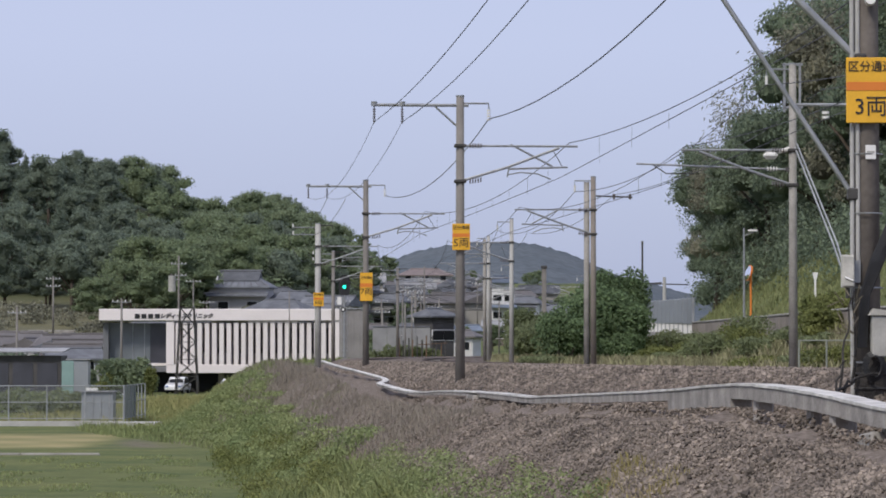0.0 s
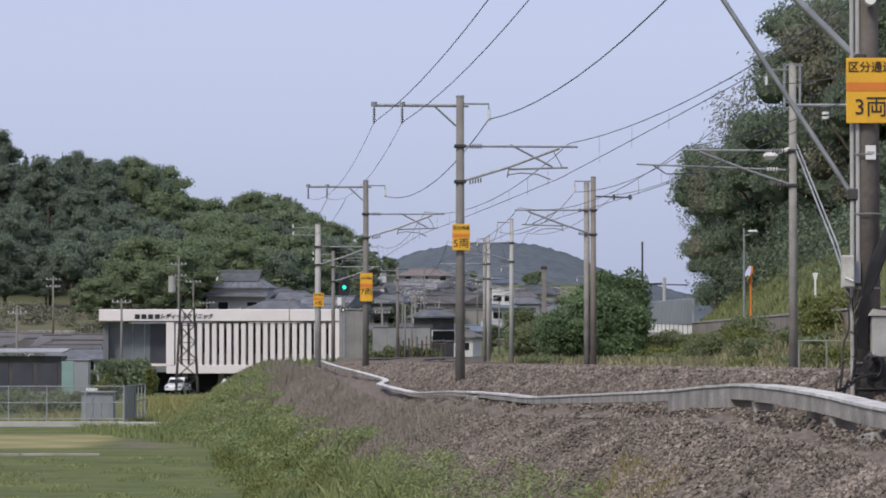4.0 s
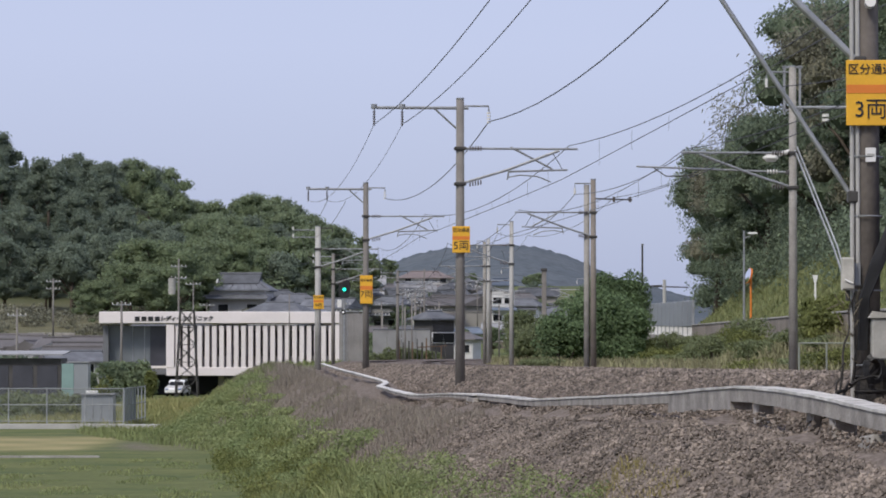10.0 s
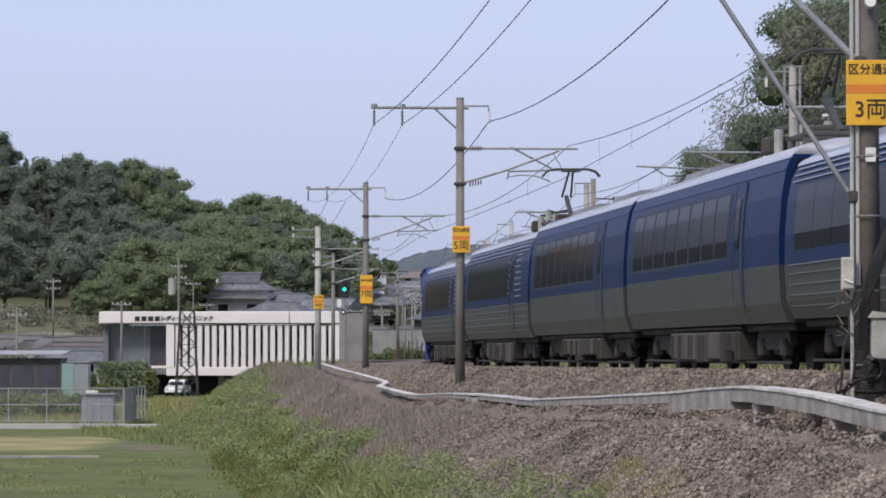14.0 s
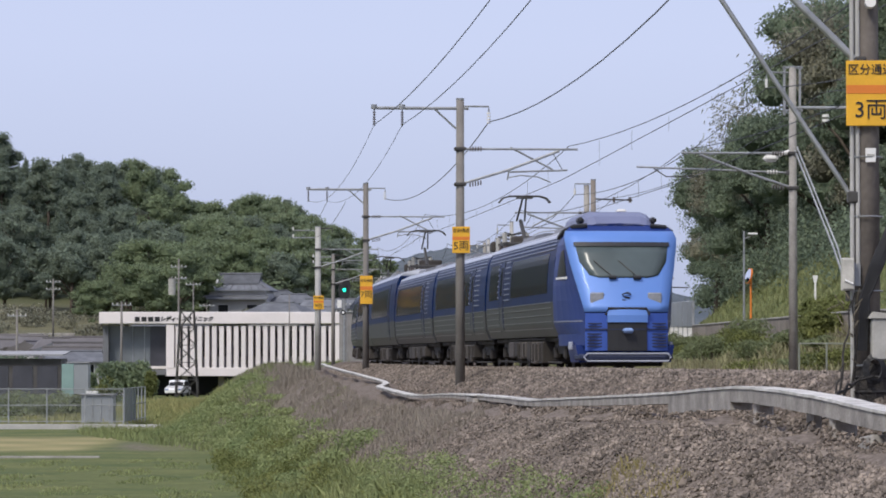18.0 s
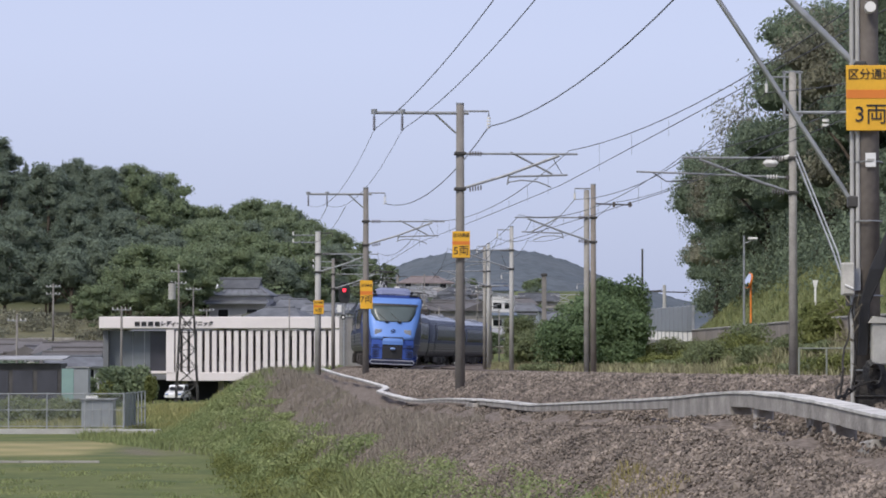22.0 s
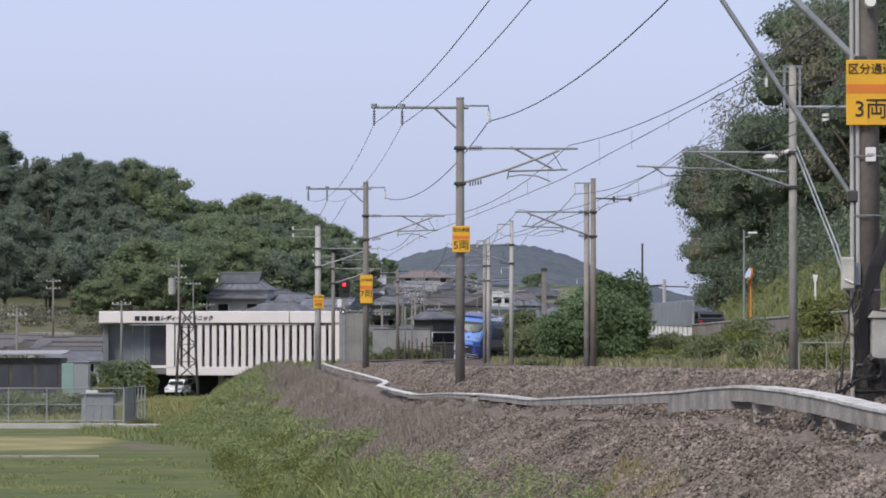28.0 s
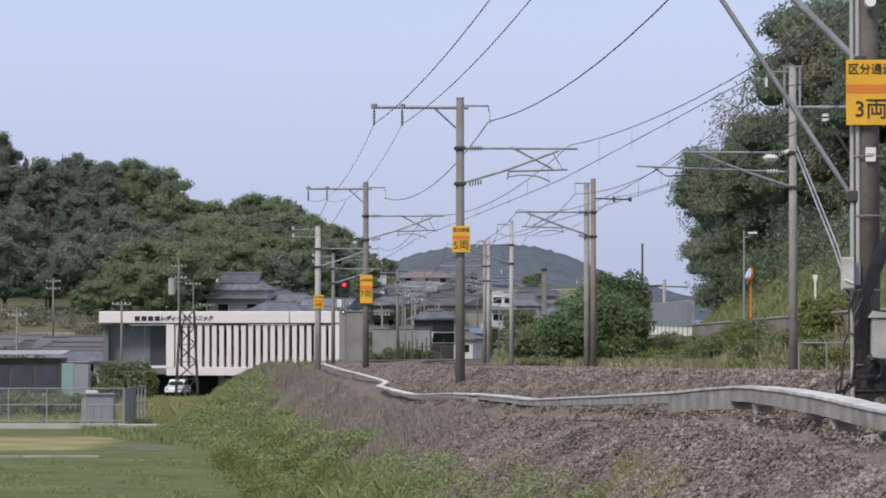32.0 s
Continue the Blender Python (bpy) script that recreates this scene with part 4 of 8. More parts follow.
def cab_end(car, s):
    """The driver's cab: raked pale-blue face, wide under the roof and narrow at the foot, over a framed bumper."""
    r = s * (BODY / 2 - (1.2 if s < 0 else 1.9))

    def nose(z):
        return float(np.interp(z, [1.42, 3.25, 3.55], [2.75, 1.70, 1.35]))

    def face_w(z):
        return float(np.interp(z, [0.45, 1.40, 1.6, 2.5, 3.2, 3.4, 3.55], [1.0, 1.0, 1.03, 1.24, 1.37, 1.33, 1.18]))

    def side_w(z, d):
        w0 = float(np.interp(z, [p[1] for p in PROFILE], [p[0] for p in PROFILE]))
        u = min(1.0, max(0.0, d / nose(z)))
        return w0 + (face_w(z) - w0) * u ** 1.7

    def front(x, z, off=0.0):
        return r + s * (nose(z) + 0.16 * (1 - min(1.0, abs(x) / face_w(z)) ** 2) + off)

    def front_patch(zs, width, off, depth, cols=7):
        """A panel lying on the front surface; width(z) gives its half-width."""
        v, n = [], cols
        for dd in (off, off - depth):
            for z in zs:
                for k in range(n):
                    x = width(z) * (2 * k / (n - 1) - 1)
                    v.append((x, front(x, z, dd), z))
        m, N = len(zs), len(zs) * n
        f = [(i * n + k, i * n + k + 1, (i + 1) * n + k + 1, (i + 1) * n + k) for i in range(m - 1) for k in range(n - 1)]
        f += [tuple(N + q for q in c) for c in f]
        rim = [k for k in range(n)] + [i * n + n - 1 for i in range(1, m)] + [(m - 1) * n + k for k in range(n - 2, -1, -1)] + [i * n for i in range(m - 2, 0, -1)]
        f += [(a, b, N + b, N + a) for a, b in zip(rim, rim[1:] + rim[:1])]
        return Geo().add(v, f)

    def side_patch(sx, rows, off, depth):
        """A panel on the cab's side; rows of (z, first d, last d)."""
        v = []
        for dd in (off, off - depth):
            for z, da, db in rows:
                for k in range(4):
                    d = da + (db - da) * k / 3
                    v.append((sx * (side_w(z, d) + dd), r + s * d, z))
        m, N = len(rows), len(rows) * 4
        f = [(i * 4 + k, i * 4 + k + 1, i * 4 + 5 + k, i * 4 + 4 + k) for i in range(m - 1) for k in range(3)]
        f += [tuple(N + q for q in c) for c in f]
        rim = [0, 1, 2] + [i * 4 + 3 for i in range(m)] + [(m - 1) * 4 + 2, (m - 1) * 4 + 1] + [i * 4 for i in range(m - 1, 0, -1)]
        f += [(a, b, N + b, N + a) for a, b in zip(rim, rim[1:] + rim[:1])]
        return Geo().add(v, f)

    zs = [0.62, 0.9, 1.15, 1.42, 1.72, 2.1, 2.5, 2.9, 3.1, 3.25, 3.4, 3.55]
    us = (0.0, 0.2, 0.4, 0.6, 0.75, 0.88, 1.0)
    v = []
    for u in us:
        ring = [(side_w(z, u * nose(z)), r + s * u * nose(z), z) for z in zs]
        top = (0.0, r + s * u * nose(3.55), 3.62)
        v += ring + [top] + [(-x, y, z) for x, y, z in reversed(ring)]
    n = 2 * len(zs) + 1
    f = [(i * n + q, i * n + (q + 1) % n, (i + 1) * n + (q + 1) % n, (i + 1) * n + q) for i in range(len(us) - 1) for q in range(n)]
    k = (len(us) - 1) * n
    f += [(k + q, k + q + 1, k + n - 2 - q, k + n - 1 - q) for q in range(len(zs) - 1)] + [(k + len(zs) - 1, k + len(zs), k + len(zs) + 1), tuple(range(n))]
    part("cab_shell", Geo().add(v, f), M_TRAIN_CAB, car, "deep blue cab sides", smooth=False)
    part("face_panel", front_patch([1.43, 1.6, 1.9, 2.2, 2.5, 2.8, 3.05, 3.25, 3.42], lambda z: face_w(z) + 0.012, 0.03, 0.17, 9), M_TRAIN_FACE, car, "bright blue face panel", smooth=True)
    part("windscreen", front_patch([2.27, 2.33, 2.48, 2.66, 2.85, 3.05], lambda z: float(np.interp(z, [2.27, 2.33, 2.66, 3.05], [0.62, 0.84, 1.06, 1.13])), 0.048, 0.06, 9), M_SCREEN, car, "wide greenish windscreen", smooth=True)
    part("brow_line", front_patch([3.04, 3.09, 3.14], lambda z: 1.17, 0.075, 0.06, 9), M_BLACK, car, "black line over the windscreen")
    part("foot_panel", front_patch([0.50, 0.8, 1.1, 1.40], lambda z: 1.0, 0.02, 0.12), M_TRAIN_MID, car, "blue lower front")
    part("coupler_recess", front_patch([0.50, 0.85, 1.18], lambda z: 0.48, 0.05, 0.1, 5), M_BLACK, car, "dark coupler recess")
    part("coupler", Geo().box((0, front(0, 1.0, 0.12), 0.98), (0.26, 0.25, 0.13), 0.05), M_LAMPGLASS, car)
    part("mid_panel", front_patch([1.18, 1.35, 1.49], lambda z: 0.49, 0.09, 0.12, 5), M_TRAIN_FACE, car)
    part("mid_panel_rim", Geo().tube([(-0.53, front(0.5, 1.3, 0.1), 1.36), (-0.46, front(0.5, 1.5, 0.1), 1.51), (0.46, front(0.5, 1.5, 0.1), 1.51), (0.53, front(0.5, 1.3, 0.1), 1.36)], 0.035, 6), M_BLACK, car, "black arch over the middle panel")
    part("belt_line", front_patch([1.00, 1.03], lambda z: 1.01, 0.06, 0.08), M_TRAIN_DARK, car)
    for sx in (-1, 1):
        part("roof_fin", Geo().tube([(sx * 0.78, r + s * 1.42, 3.56), (sx * 1.12, r + s * 1.42, 3.53), (sx * 1.33, r + s * 1.2, 3.42), (sx * 1.40, r + s * 0.8, 3.27)], 0.055, 6), M_BLACK, car, "black roof-edge fin")
        part("wiper", Geo().tube([(sx * 0.30, front(0.3, 2.3, 0.08), 2.30), (sx * 0.30 - 0.42, front(0.4, 2.7, 0.08), 2.68)], 0.014, 5), M_BLACK, car)
        part("wiper_pivot", Geo().tube([(sx * 0.30 - 0.09, front(0.3, 2.27, 0.1), 2.27), (sx * 0.30 + 0.09, front(0.3, 2.27, 0.1), 2.27)], 0.05, 8), M_BLACK, car)
        part("headlamp", Geo().box((sx * 0.70, front(0.7, 1.76, 0.03), 1.76), (0.34, 0.06, 0.28), 0.025), M_HEADLAMP, car, "unlit headlamp")
        part("cab_window", side_patch(sx, [(2.32, 0.6, 1.55), (2.6, 0.75, 1.48), (2.95, 0.95, 1.38)], 0.012, 0.05), M_GLASS_DARK, car, "dark slanted cab window")
        part("cab_window_sill", side_patch(sx, [(2.25, 0.55, 1.60), (2.30, 0.55, 1.60)], 0.03, 0.06), M_WHITE, car, "white sill under the cab window")
        part("cab_waist_line", side_patch(sx, [(1.20, 0.1, 2.6), (1.23, 0.1, 2.6)], 0.02, 0.04), M_TRAIN_LINE, car)
        part("step_plate", Geo().box((sx * 1.22, r + s * 1.7, 0.62), (0.08, 0.3, 0.2), 0.02), M_TRAIN_EDGE, car)
        for z in (1.08, 1.15):
            part("grille_bar", Geo().box((sx * 0.76, front(0.76, z, 0.035), z), (0.36, 0.03, 0.03)), M_TRAIN_DARK, car)
        for z in np.arange(0.60, 0.95, 0.075):
            part("grille_bar", Geo().box((sx * 0.76, front(0.76, z, 0.035), z), (0.40, 0.03, 0.034)), M_TRAIN_DARK, car)
    if s < 0:
        poly = [(-0.95, 3.5), (-0.9, 3.74), (-0.78, 3.86), (-0.62, 3.92), (0.62, 3.92), (0.78, 3.86), (0.9, 3.74), (0.95, 3.5)]
        ends = ((-1.8, 1.0, 0.0), (0.7, 1.0, 0.0), (1.15, 0.94, -0.12), (1.35, 0.86, -0.3))
        cv = [(x * kx, r + s * d, max(3.46, z + dz * (z > 3.6))) for d, kx, dz in ends for x, z in poly]
        cf = [(i * 8 + q, i * 8 + (q + 1) % 8, i * 8 + 8 + (q + 1) % 8, i * 8 + 8 + q) for i in range(3) for q in range(8)] + [tuple(range(8)), tuple(range(24, 32))]
        part("roof_cowl", Geo().add(cv, cf), M_TRAIN_COWL, car, "raised blue cowl over the cab")
        for sx in (-1, 1):
            part("cowl_vent", Geo().box((sx * 0.90, r + s * 0.95, 3.70), (0.14, 0.5, 0.16), 0.05), M_BLACK, car, "black vent on the cowl's shoulder")
        part("roof_horn", Geo().box((0.2, r + s * 0.4, 3.95), (0.24, 0.3, 0.1), 0.04), M_INSUL, car)
    part("bumper", Geo().tube([(-1.12, r + s * 2.2, 0.34), (-1.05, r + s * 2.75, 0.34), (-0.9, r + s * 2.92, 0.34), (0.9, r + s * 2.92, 0.34), (1.05, r + s * 2.75, 0.34), (1.12, r + s * 2.2, 0.34)], 0.085, 8), M_TRAIN_DARK, car)
    part("bumper_rim", Geo().tube([(-0.98, r + s * 2.98, 0.43), (0.98, r + s * 2.98, 0.43), (1.05, r + s * 2.96, 0.34), (0.98, r + s * 2.98, 0.25), (-0.98, r + s * 2.98, 0.25), (-1.05, r + s * 2.96, 0.34), (-0.98, r + s * 2.98, 0.43)], 0.022, 6), M_TRAIN_EDGE, car, "pale bumper rim")
    part("skirt", Geo().prism([(-1.12, 0.22), (-1.2, 0.64), (1.2, 0.64), (1.12, 0.22)], r + s * 0.9, r + s * 2.5, "y"), M_TRAIN_CAB, car)
    part("obstacle_guard", Geo().box((0, r + s * 1.9, 0.22), (1.9, 0.9, 0.2), 0.04), M_UNDER, car)
    by = front(0, 1.8, 0.06)
    part("badge", Geo().tube([(0.11, by, 1.86), (0.02, by, 1.90), (-0.10, by, 1.85), (-0.03, by, 1.79), (0.08, by, 1.77), (0.02, by, 1.70), (-0.10, by, 1.72)], 0.026, 5), M_BLACK, car, "small dark badge")


M_TRAIN_CAB = mat("train_cab_blue", (0.020, 0.045, 0.20), 0.4, 0.1, var=0.15, scale=0.7, fine=0.05, spec=0.3)
M_HEADLAMP = mat("headlamp_lens", (0.30, 0.31, 0.33), 0.25, var=0.3, scale=6)
M_GANGWAY = mat("gangway_rubber", (0.012, 0.014, 0.022), 0.9, var=0.2, scale=2, spec=0.05)
M_ROOFUNIT = mat("roof_unit_grey", (0.24, 0.245, 0.27), 0.6, 0.1, var=0.3, scale=1.0)
M_TRAIN_EDGE = mat("train_roof_edge", (0.46, 0.48, 0.56), 0.35, 0.2, var=0.15, scale=1.2)
M_UNDERPALE = mat("underfloor_case_dusty", (0.10, 0.085, 0.074), 0.85, var=0.4, scale=1.2, fine=0.2)
M_TRAIN_RIB2 = mat("train_rib_grey", (0.24, 0.245, 0.27), 0.35, 0.6, var=0.1, scale=2)
M_TRAIN_DARK = mat("gangway_dark", (0.018, 0.025, 0.06), 0.6, var=0.2, scale=2)
M_TRAIN_MID = mat("train_mid_blue", (0.045, 0.10, 0.40), 0.4, 0.2, var=0.1, scale=1)
M_TRAIN_COWL = mat("train_cowl", (0.20, 0.22, 0.34), 0.4, 0.2, var=0.15, scale=1)
M_SCREEN = mat("windscreen", (0.085, 0.11, 0.11), 0.3, var=0.3, scale=1.0)
M_LAMPGLASS = mat("lamp_glass", (0.21, 0.31, 0.55), 0.2, var=0.2, scale=5)
KINDS = ["end", "ribbed", "ribbed", "plain", "plain", "ribbed", "end"]
TRAIN = [train_car(k, KINDS[k], k in (1, 3, 5)) for k in range(7)]


def tail_arc(t):
    return 95.1 + 22.9 * (t - 18.0)


# ---- vehicles ----
def motor_car(name, label, length, width, height, paint, van=False):
    c = thing(name, pose(0, 0, 0), label, "car")
    L, h = length / 2, height
    if van:
        low = [(-L, 0.35), (-L, 1.0), (L * 0.86, 1.0), (L, 0.8), (L, 0.35)]
        top = [(-L, 1.0), (-L + 0.05, h - 0.08), (-L + 0.2, h), (L * 0.45, h), (L * 0.86, 1.0)]
    else:
        low = [(-L, 0.35), (-L, 0.85), (-L * 0.7, 0.95), (L * 0.45, 0.95), (L * 0.95, 0.75), (L, 0.6), (L, 0.35)]
        top = [(-L * 0.8, 0.95), (-L * 0.55, h - 0.03), (-L * 0.3, h), (L * 0.1, h), (L * 0.45, 0.95)]
    w = width / 2
    part("body", Geo().prism(low, -w, w, "x"), paint, c)
    part("cabin", Geo().prism(top, -w * 0.88, w * 0.88, "x"), paint, c)
    ym = sum(p[0] for p in top) / len(top)
    glass = [(ym + (a - ym) * 0.86, 0.99 if b < 1.01 else b - 0.12) for a, b in top]
    for sx in (-1, 1):
        part("side_window", Geo().prism(glass, sx * w * 0.885 - 0.012, sx * w * 0.885 + 0.012, "x"), M_GLASS_DARK, c)
        part("tail_lamp", Geo().box((sx * w * 0.8, -L - 0.005, 0.8), (0.2, 0.05, 0.16), 0.02), M_REDLAMP, c)
        part("headlamp", Geo().box((sx * w * 0.75, L - 0.02, 0.65), (0.3, 0.1, 0.14), 0.03), M_LAMPGLASS, c)
        for yy in (-L * 0.62, L * 0.62):
            wh = part("wheel", Geo().tube([(sx * (w - 0.2), yy, 0.31), (sx * (w + 0.01), yy, 0.31)], 0.31, 18), M_TYRE, c)
            part("rim", Geo().tube([(sx * (w - 0.02), yy, 0.31), (sx * (w + 0.025), yy, 0.31)], 0.19, 14), M_STEEL, wh)
    part("rear_window", Geo().box((0, top[0][0] + 0.12 if van else (top[0][0] + top[1][0]) / 2 - 0.03, h - 0.35), (w * 1.5, 0.03 if van else 0.2, 0.36), 0.01), M_GLASS_DARK, c)
    part("windscreen", Geo().prism([(top[-1][0] - 0.02, 1.0), (top[-1][0] + 0.03, 1.0), (top[-2][0] + 0.04, h - 0.06), (top[-2][0] - 0.02, h - 0.06)], -w * 0.8, w * 0.8, "x"), M_GLASS_DARK, c)
    return c


VAN = motor_car("passing_van", "white van passing on the lane behind the fence", 3.4, 1.5, 1.85, M_CAR_WHITE, True)
DARK_CAR = motor_car("passing_car", "dark saloon car passing on the lane along the bank", 4.5, 1.7, 1.42, M_CAR_DARK)


# ---- block signal ----
def build_signal():
    s, o = 286, -5.15
    p = on_track(s, o)
    g = thing("block_signal", pose(p.x, p.y, -0.7), "black railway signal on a post, its lamp lit", "signal")
    part("post", Geo().tube([(0, 0, -0.3), (0, 0, 5.8)], 0.09, 12), M_STEEL, g)
    hd = part("signal_head", Geo().prism([(-0.28, 5.35), (-0.44, 5.65), (-0.46, 6.2), (-0.42, 6.7), (-0.25, 6.98), (0.25, 6.98), (0.42, 6.7), (0.46, 6.2), (0.44, 5.65), (0.28, 5.35)], -0.10, 0.06, "y"), M_BLACK, g, "black backboard")
    lens = []
    for z, m, nm in ((6.38, M_SIG_RED, "red lamp"), (6.02, M_SIG_GREEN, "green lamp")):
        part("hood", Geo().tube([(-0.17, -0.36, z + 0.06), (-0.13, -0.36, z + 0.17), (0, -0.36, z + 0.21), (0.13, -0.36, z + 0.17), (0.17, -0.36, z + 0.06)], 0.03, 6), M_BLACK, hd)
        ob = new("lens", Geo().tube([(0, -0.04, 0), (0, -0.02, 0)], 0.145, 18).mesh("lens", m))
        ob.parent = g
        tagged(ob, nm)
        bk = part("lens_back", Geo().tube([(0, 0.02, 0), (0, 0.04, 0)], 0.175, 18), M_BLACK, ob)
        lens.append((ob, z))
    part("marker_plate", Geo().box((-0.4, -0.1, 4.9), (0.34, 0.03, 0.62), 0.01), M_WHITE, g, "white plate")
    part("round_plate", Geo().tube([(-0.1, -0.14, 4.2), (-0.1, -0.1, 4.2)], 0.2, 16), M_BLACK, g)
    part("round_plate_centre", Geo().tube([(-0.1, -0.16, 4.2), (-0.1, -0.13, 4.2)], 0.1, 14), M_WHITE, g)
    for sx in (-0.2, 0.2):
        part("ladder_rail", Geo().tube([(sx, 0.25, -0.3), (sx, 0.25, 6.2)], 0.02, 6), M_STEEL, g)
    for z in np.arange(0.2, 6, 0.35):
        part("ladder_rung", Geo().tube([(-0.2, 0.25, z), (0.2, 0.25, z)], 0.014, 5), M_STEEL, g)
    return lens


LENSES = build_signal()


# ---- vegetation ----
def leaf_cloud(rng, lobes, count, size):
    """Many small leaf sprays over a set of rounded lobes (centre, radii)."""
    w = np.array([r[0] * r[1] + r[1] * r[2] + r[0] * r[2] for _, r in lobes])
    pick = rng.choice(len(lobes), count, p=w / w.sum())
    c = np.array([l[0] for l in lobes], float)[pick]
    r = np.array([l[1] for l in lobes], float)[pick]
    d = rng.normal(size=(count, 3))
    d /= np.linalg.norm(d, axis=1)[:, None]
    d[:, 2] = np.where(d[:, 2] < -0.45, -d[:, 2], d[:, 2])
    rad = 0.62 + 0.6 * rng.random(count) ** 1.1
    p = c + d * r * rad[:, None]
    nrm = d * 0.9 + rng.normal(size=(count, 3)) * 0.55
    nrm /= np.linalg.norm(nrm, axis=1)[:, None]
    t = np.cross(nrm, rng.normal(size=(count, 3)))
    t /= np.linalg.norm(t, axis=1)[:, None]
    b = np.cross(nrm, t)
    sz = size * (0.55 + 0.9 * rng.random(count))[:, None]
    v = np.stack((p - t * sz, p + b * sz * 0.55 + nrm * sz * 0.12, p + t * sz, p - b * sz * 0.55 + nrm * sz * 0.12), 1).reshape(-1, 3)
    f = np.arange(count * 4).reshape(-1, 4)
    return v, f


def tree_meshes(seed, h, spread, count, size, material, conic=False, low=0.22):
    """Trunk and crown meshes of one tree, standing at the origin."""
    rng = np.random.default_rng(seed)
    lobes = []
    if conic:
        for k in range(9):
            t = k / 8
            rr = spread * (1 - t) * 0.95 + 0.25
            lobes.append(((rng.normal() * 0.15, rng.normal() * 0.15, h * (0.22 + 0.76 * t)), (rr, rr, h * 0.10)))
    else:
        for k in range(30):
            a, z = rng.uniform(0, 6.28), h * (low + (0.94 - low) * rng.random() ** 0.8)
            q = spread * rng.uniform(0.35, 0.98) * math.sqrt(max(0.08, 1 - (abs(z / h - 0.55) / 0.47) ** 2))
            rr = spread * rng.uniform(0.17, 0.36)
            lobes.append(((q * math.cos(a), q * math.sin(a), z), (rr, rr, rr * rng.uniform(0.6, 0.85))))
        lobes.append(((0, 0, h * 0.66), (spread * 0.6, spread * 0.6, h * 0.3)))
    v, f = leaf_cloud(rng, lobes, count, size)
    # dense inner foliage behind the sprays
    core = Geo()
    for c, r in lobes:
        rings = [[(c[0] + r[0] * 0.66 * math.cos(a) * math.sin(q) * rng.uniform(0.85, 1.15), c[1] + r[1] * 0.66 * math.sin(a) * math.sin(q) * rng.uniform(0.85, 1.15), c[2] + r[2] * 0.66 * math.cos(q)) for a in np.linspace(0, 5.5, 8)] for q in (0.35, 1.1, 1.9, 2.75)]
        core.add([p for g in rings for p in g], [(i * 8 + k, i * 8 + (k + 1) % 8, i * 8 + 8 + (k + 1) % 8, i * 8 + 8 + k) for i in range(3) for k in range(8)] + [tuple(range(8)), tuple(range(24, 32))])
    n0 = len(v)
    crown = raw_mesh("crown", v.tolist() + core.v, f.tolist() + [tuple(i + n0 for i in q) for q in core.f], material)
    g = Geo().tube([(0, 0, -0.8), (0.05 * h * 0.2, 0, h * 0.3), (0, 0.03 * h, h * 0.8)], 0.035 * h * 0.8, 8, 0.01 * h)
    for l in lobes[:6]:
        c = Vector(l[0])
        g.tube([(0, 0, c.z * 0.55), c * 0.6 + Vector((0, 0, c.z * 0.25)), c], 0.012 * h, 5, 0.004 * h)
    return g.mesh("trunk", M_BARK, True), crown


def plant_tree(name, meshes, m, label, group):
    t = thing(name, m, label, "tree", group)
    part("trunk", meshes[0], None, t)
    part("crown", meshes[1], None, t)
    return t


BROAD = [tree_meshes(k, 10, 4.2, 3800, 0.19, M_LEAF if k % 2 else M_LEAF_PALE) for k in range(4)]
DARKT = [tree_meshes(10 + k, 10, 3.0, 3400, 0.18, M_LEAF_DARK, True) for k in range(3)] + [tree_meshes(20 + k, 10, 4.2, 3800, 0.19, M_LEAF_DARK) for k in range(2)]
NEARB = [tree_meshes(30, 10, 4.1, 26000, 0.09, M_LEAF_BANK, low=0.2), tree_meshes(31, 11, 4.4, 26000, 0.09, M_LEAF_BANK, low=0.2), tree_meshes(32, 9, 4.2, 26000, 0.085, M_LEAF_BROWN, low=0.2), tree_meshes(33, 9, 4.0, 24000, 0.09, M_LEAF_BANK, low=0.2)]


def sit(x, y):
    return float(ground_height([x], [y])[0])


def build_left_wood():
    rng = random.Random(11)
    spots = []
    for row, y in enumerate((500, 516, 532, 550, 568, 586, 604, 622, 640)):
        x = -112 + rng.uniform(0, 3)
        while x < -8:
            # the wood thins out past the shoulder of the hill
            if hill_left(x, 640) > 2.2:
                spots.append((x + rng.uniform(-1, 1), y + rng.uniform(-6, 6)))
            x += rng.uniform(3.7, 5.6) * (0.65 if row > 6 else 1)
    zs = ground_height([p[0] for p in spots], [p[1] for p in spots])
    for (x, y), z in zip(spots, zs):
        dark = x / y < -0.085 + rng.uniform(-0.01, 0.01)
        spire = dark and y > 525 and rng.random() < 0.6
        ms = rng.choice(DARKT[:3] if spire else DARKT[3:] if dark else (BROAD if rng.random() < 0.7 else DARKT[3:]))
        k = rng.uniform(0.82, 1.14) * (0.82 if y > 610 else 1)
        if spire:
            plant_tree("conifer", ms, Matrix.LocRotScale((x, y, z - 0.3), Euler((0, 0, rng.uniform(0, 6.28))), (k * 0.98, k * 0.98, k * rng.uniform(0.66, 0.84))), "dark pointed conifer in the hillside wood", "conifers of the hillside wood")
            continue
        t = plant_tree("forest_tree", ms, Matrix.LocRotScale((x, y, z - 0.3), Euler((0, 0, rng.uniform(0, 6.28))), (k, k, k * rng.uniform(0.9, 1.15))), "leafy tree in the wood on the hillside", "trees of the hillside wood")


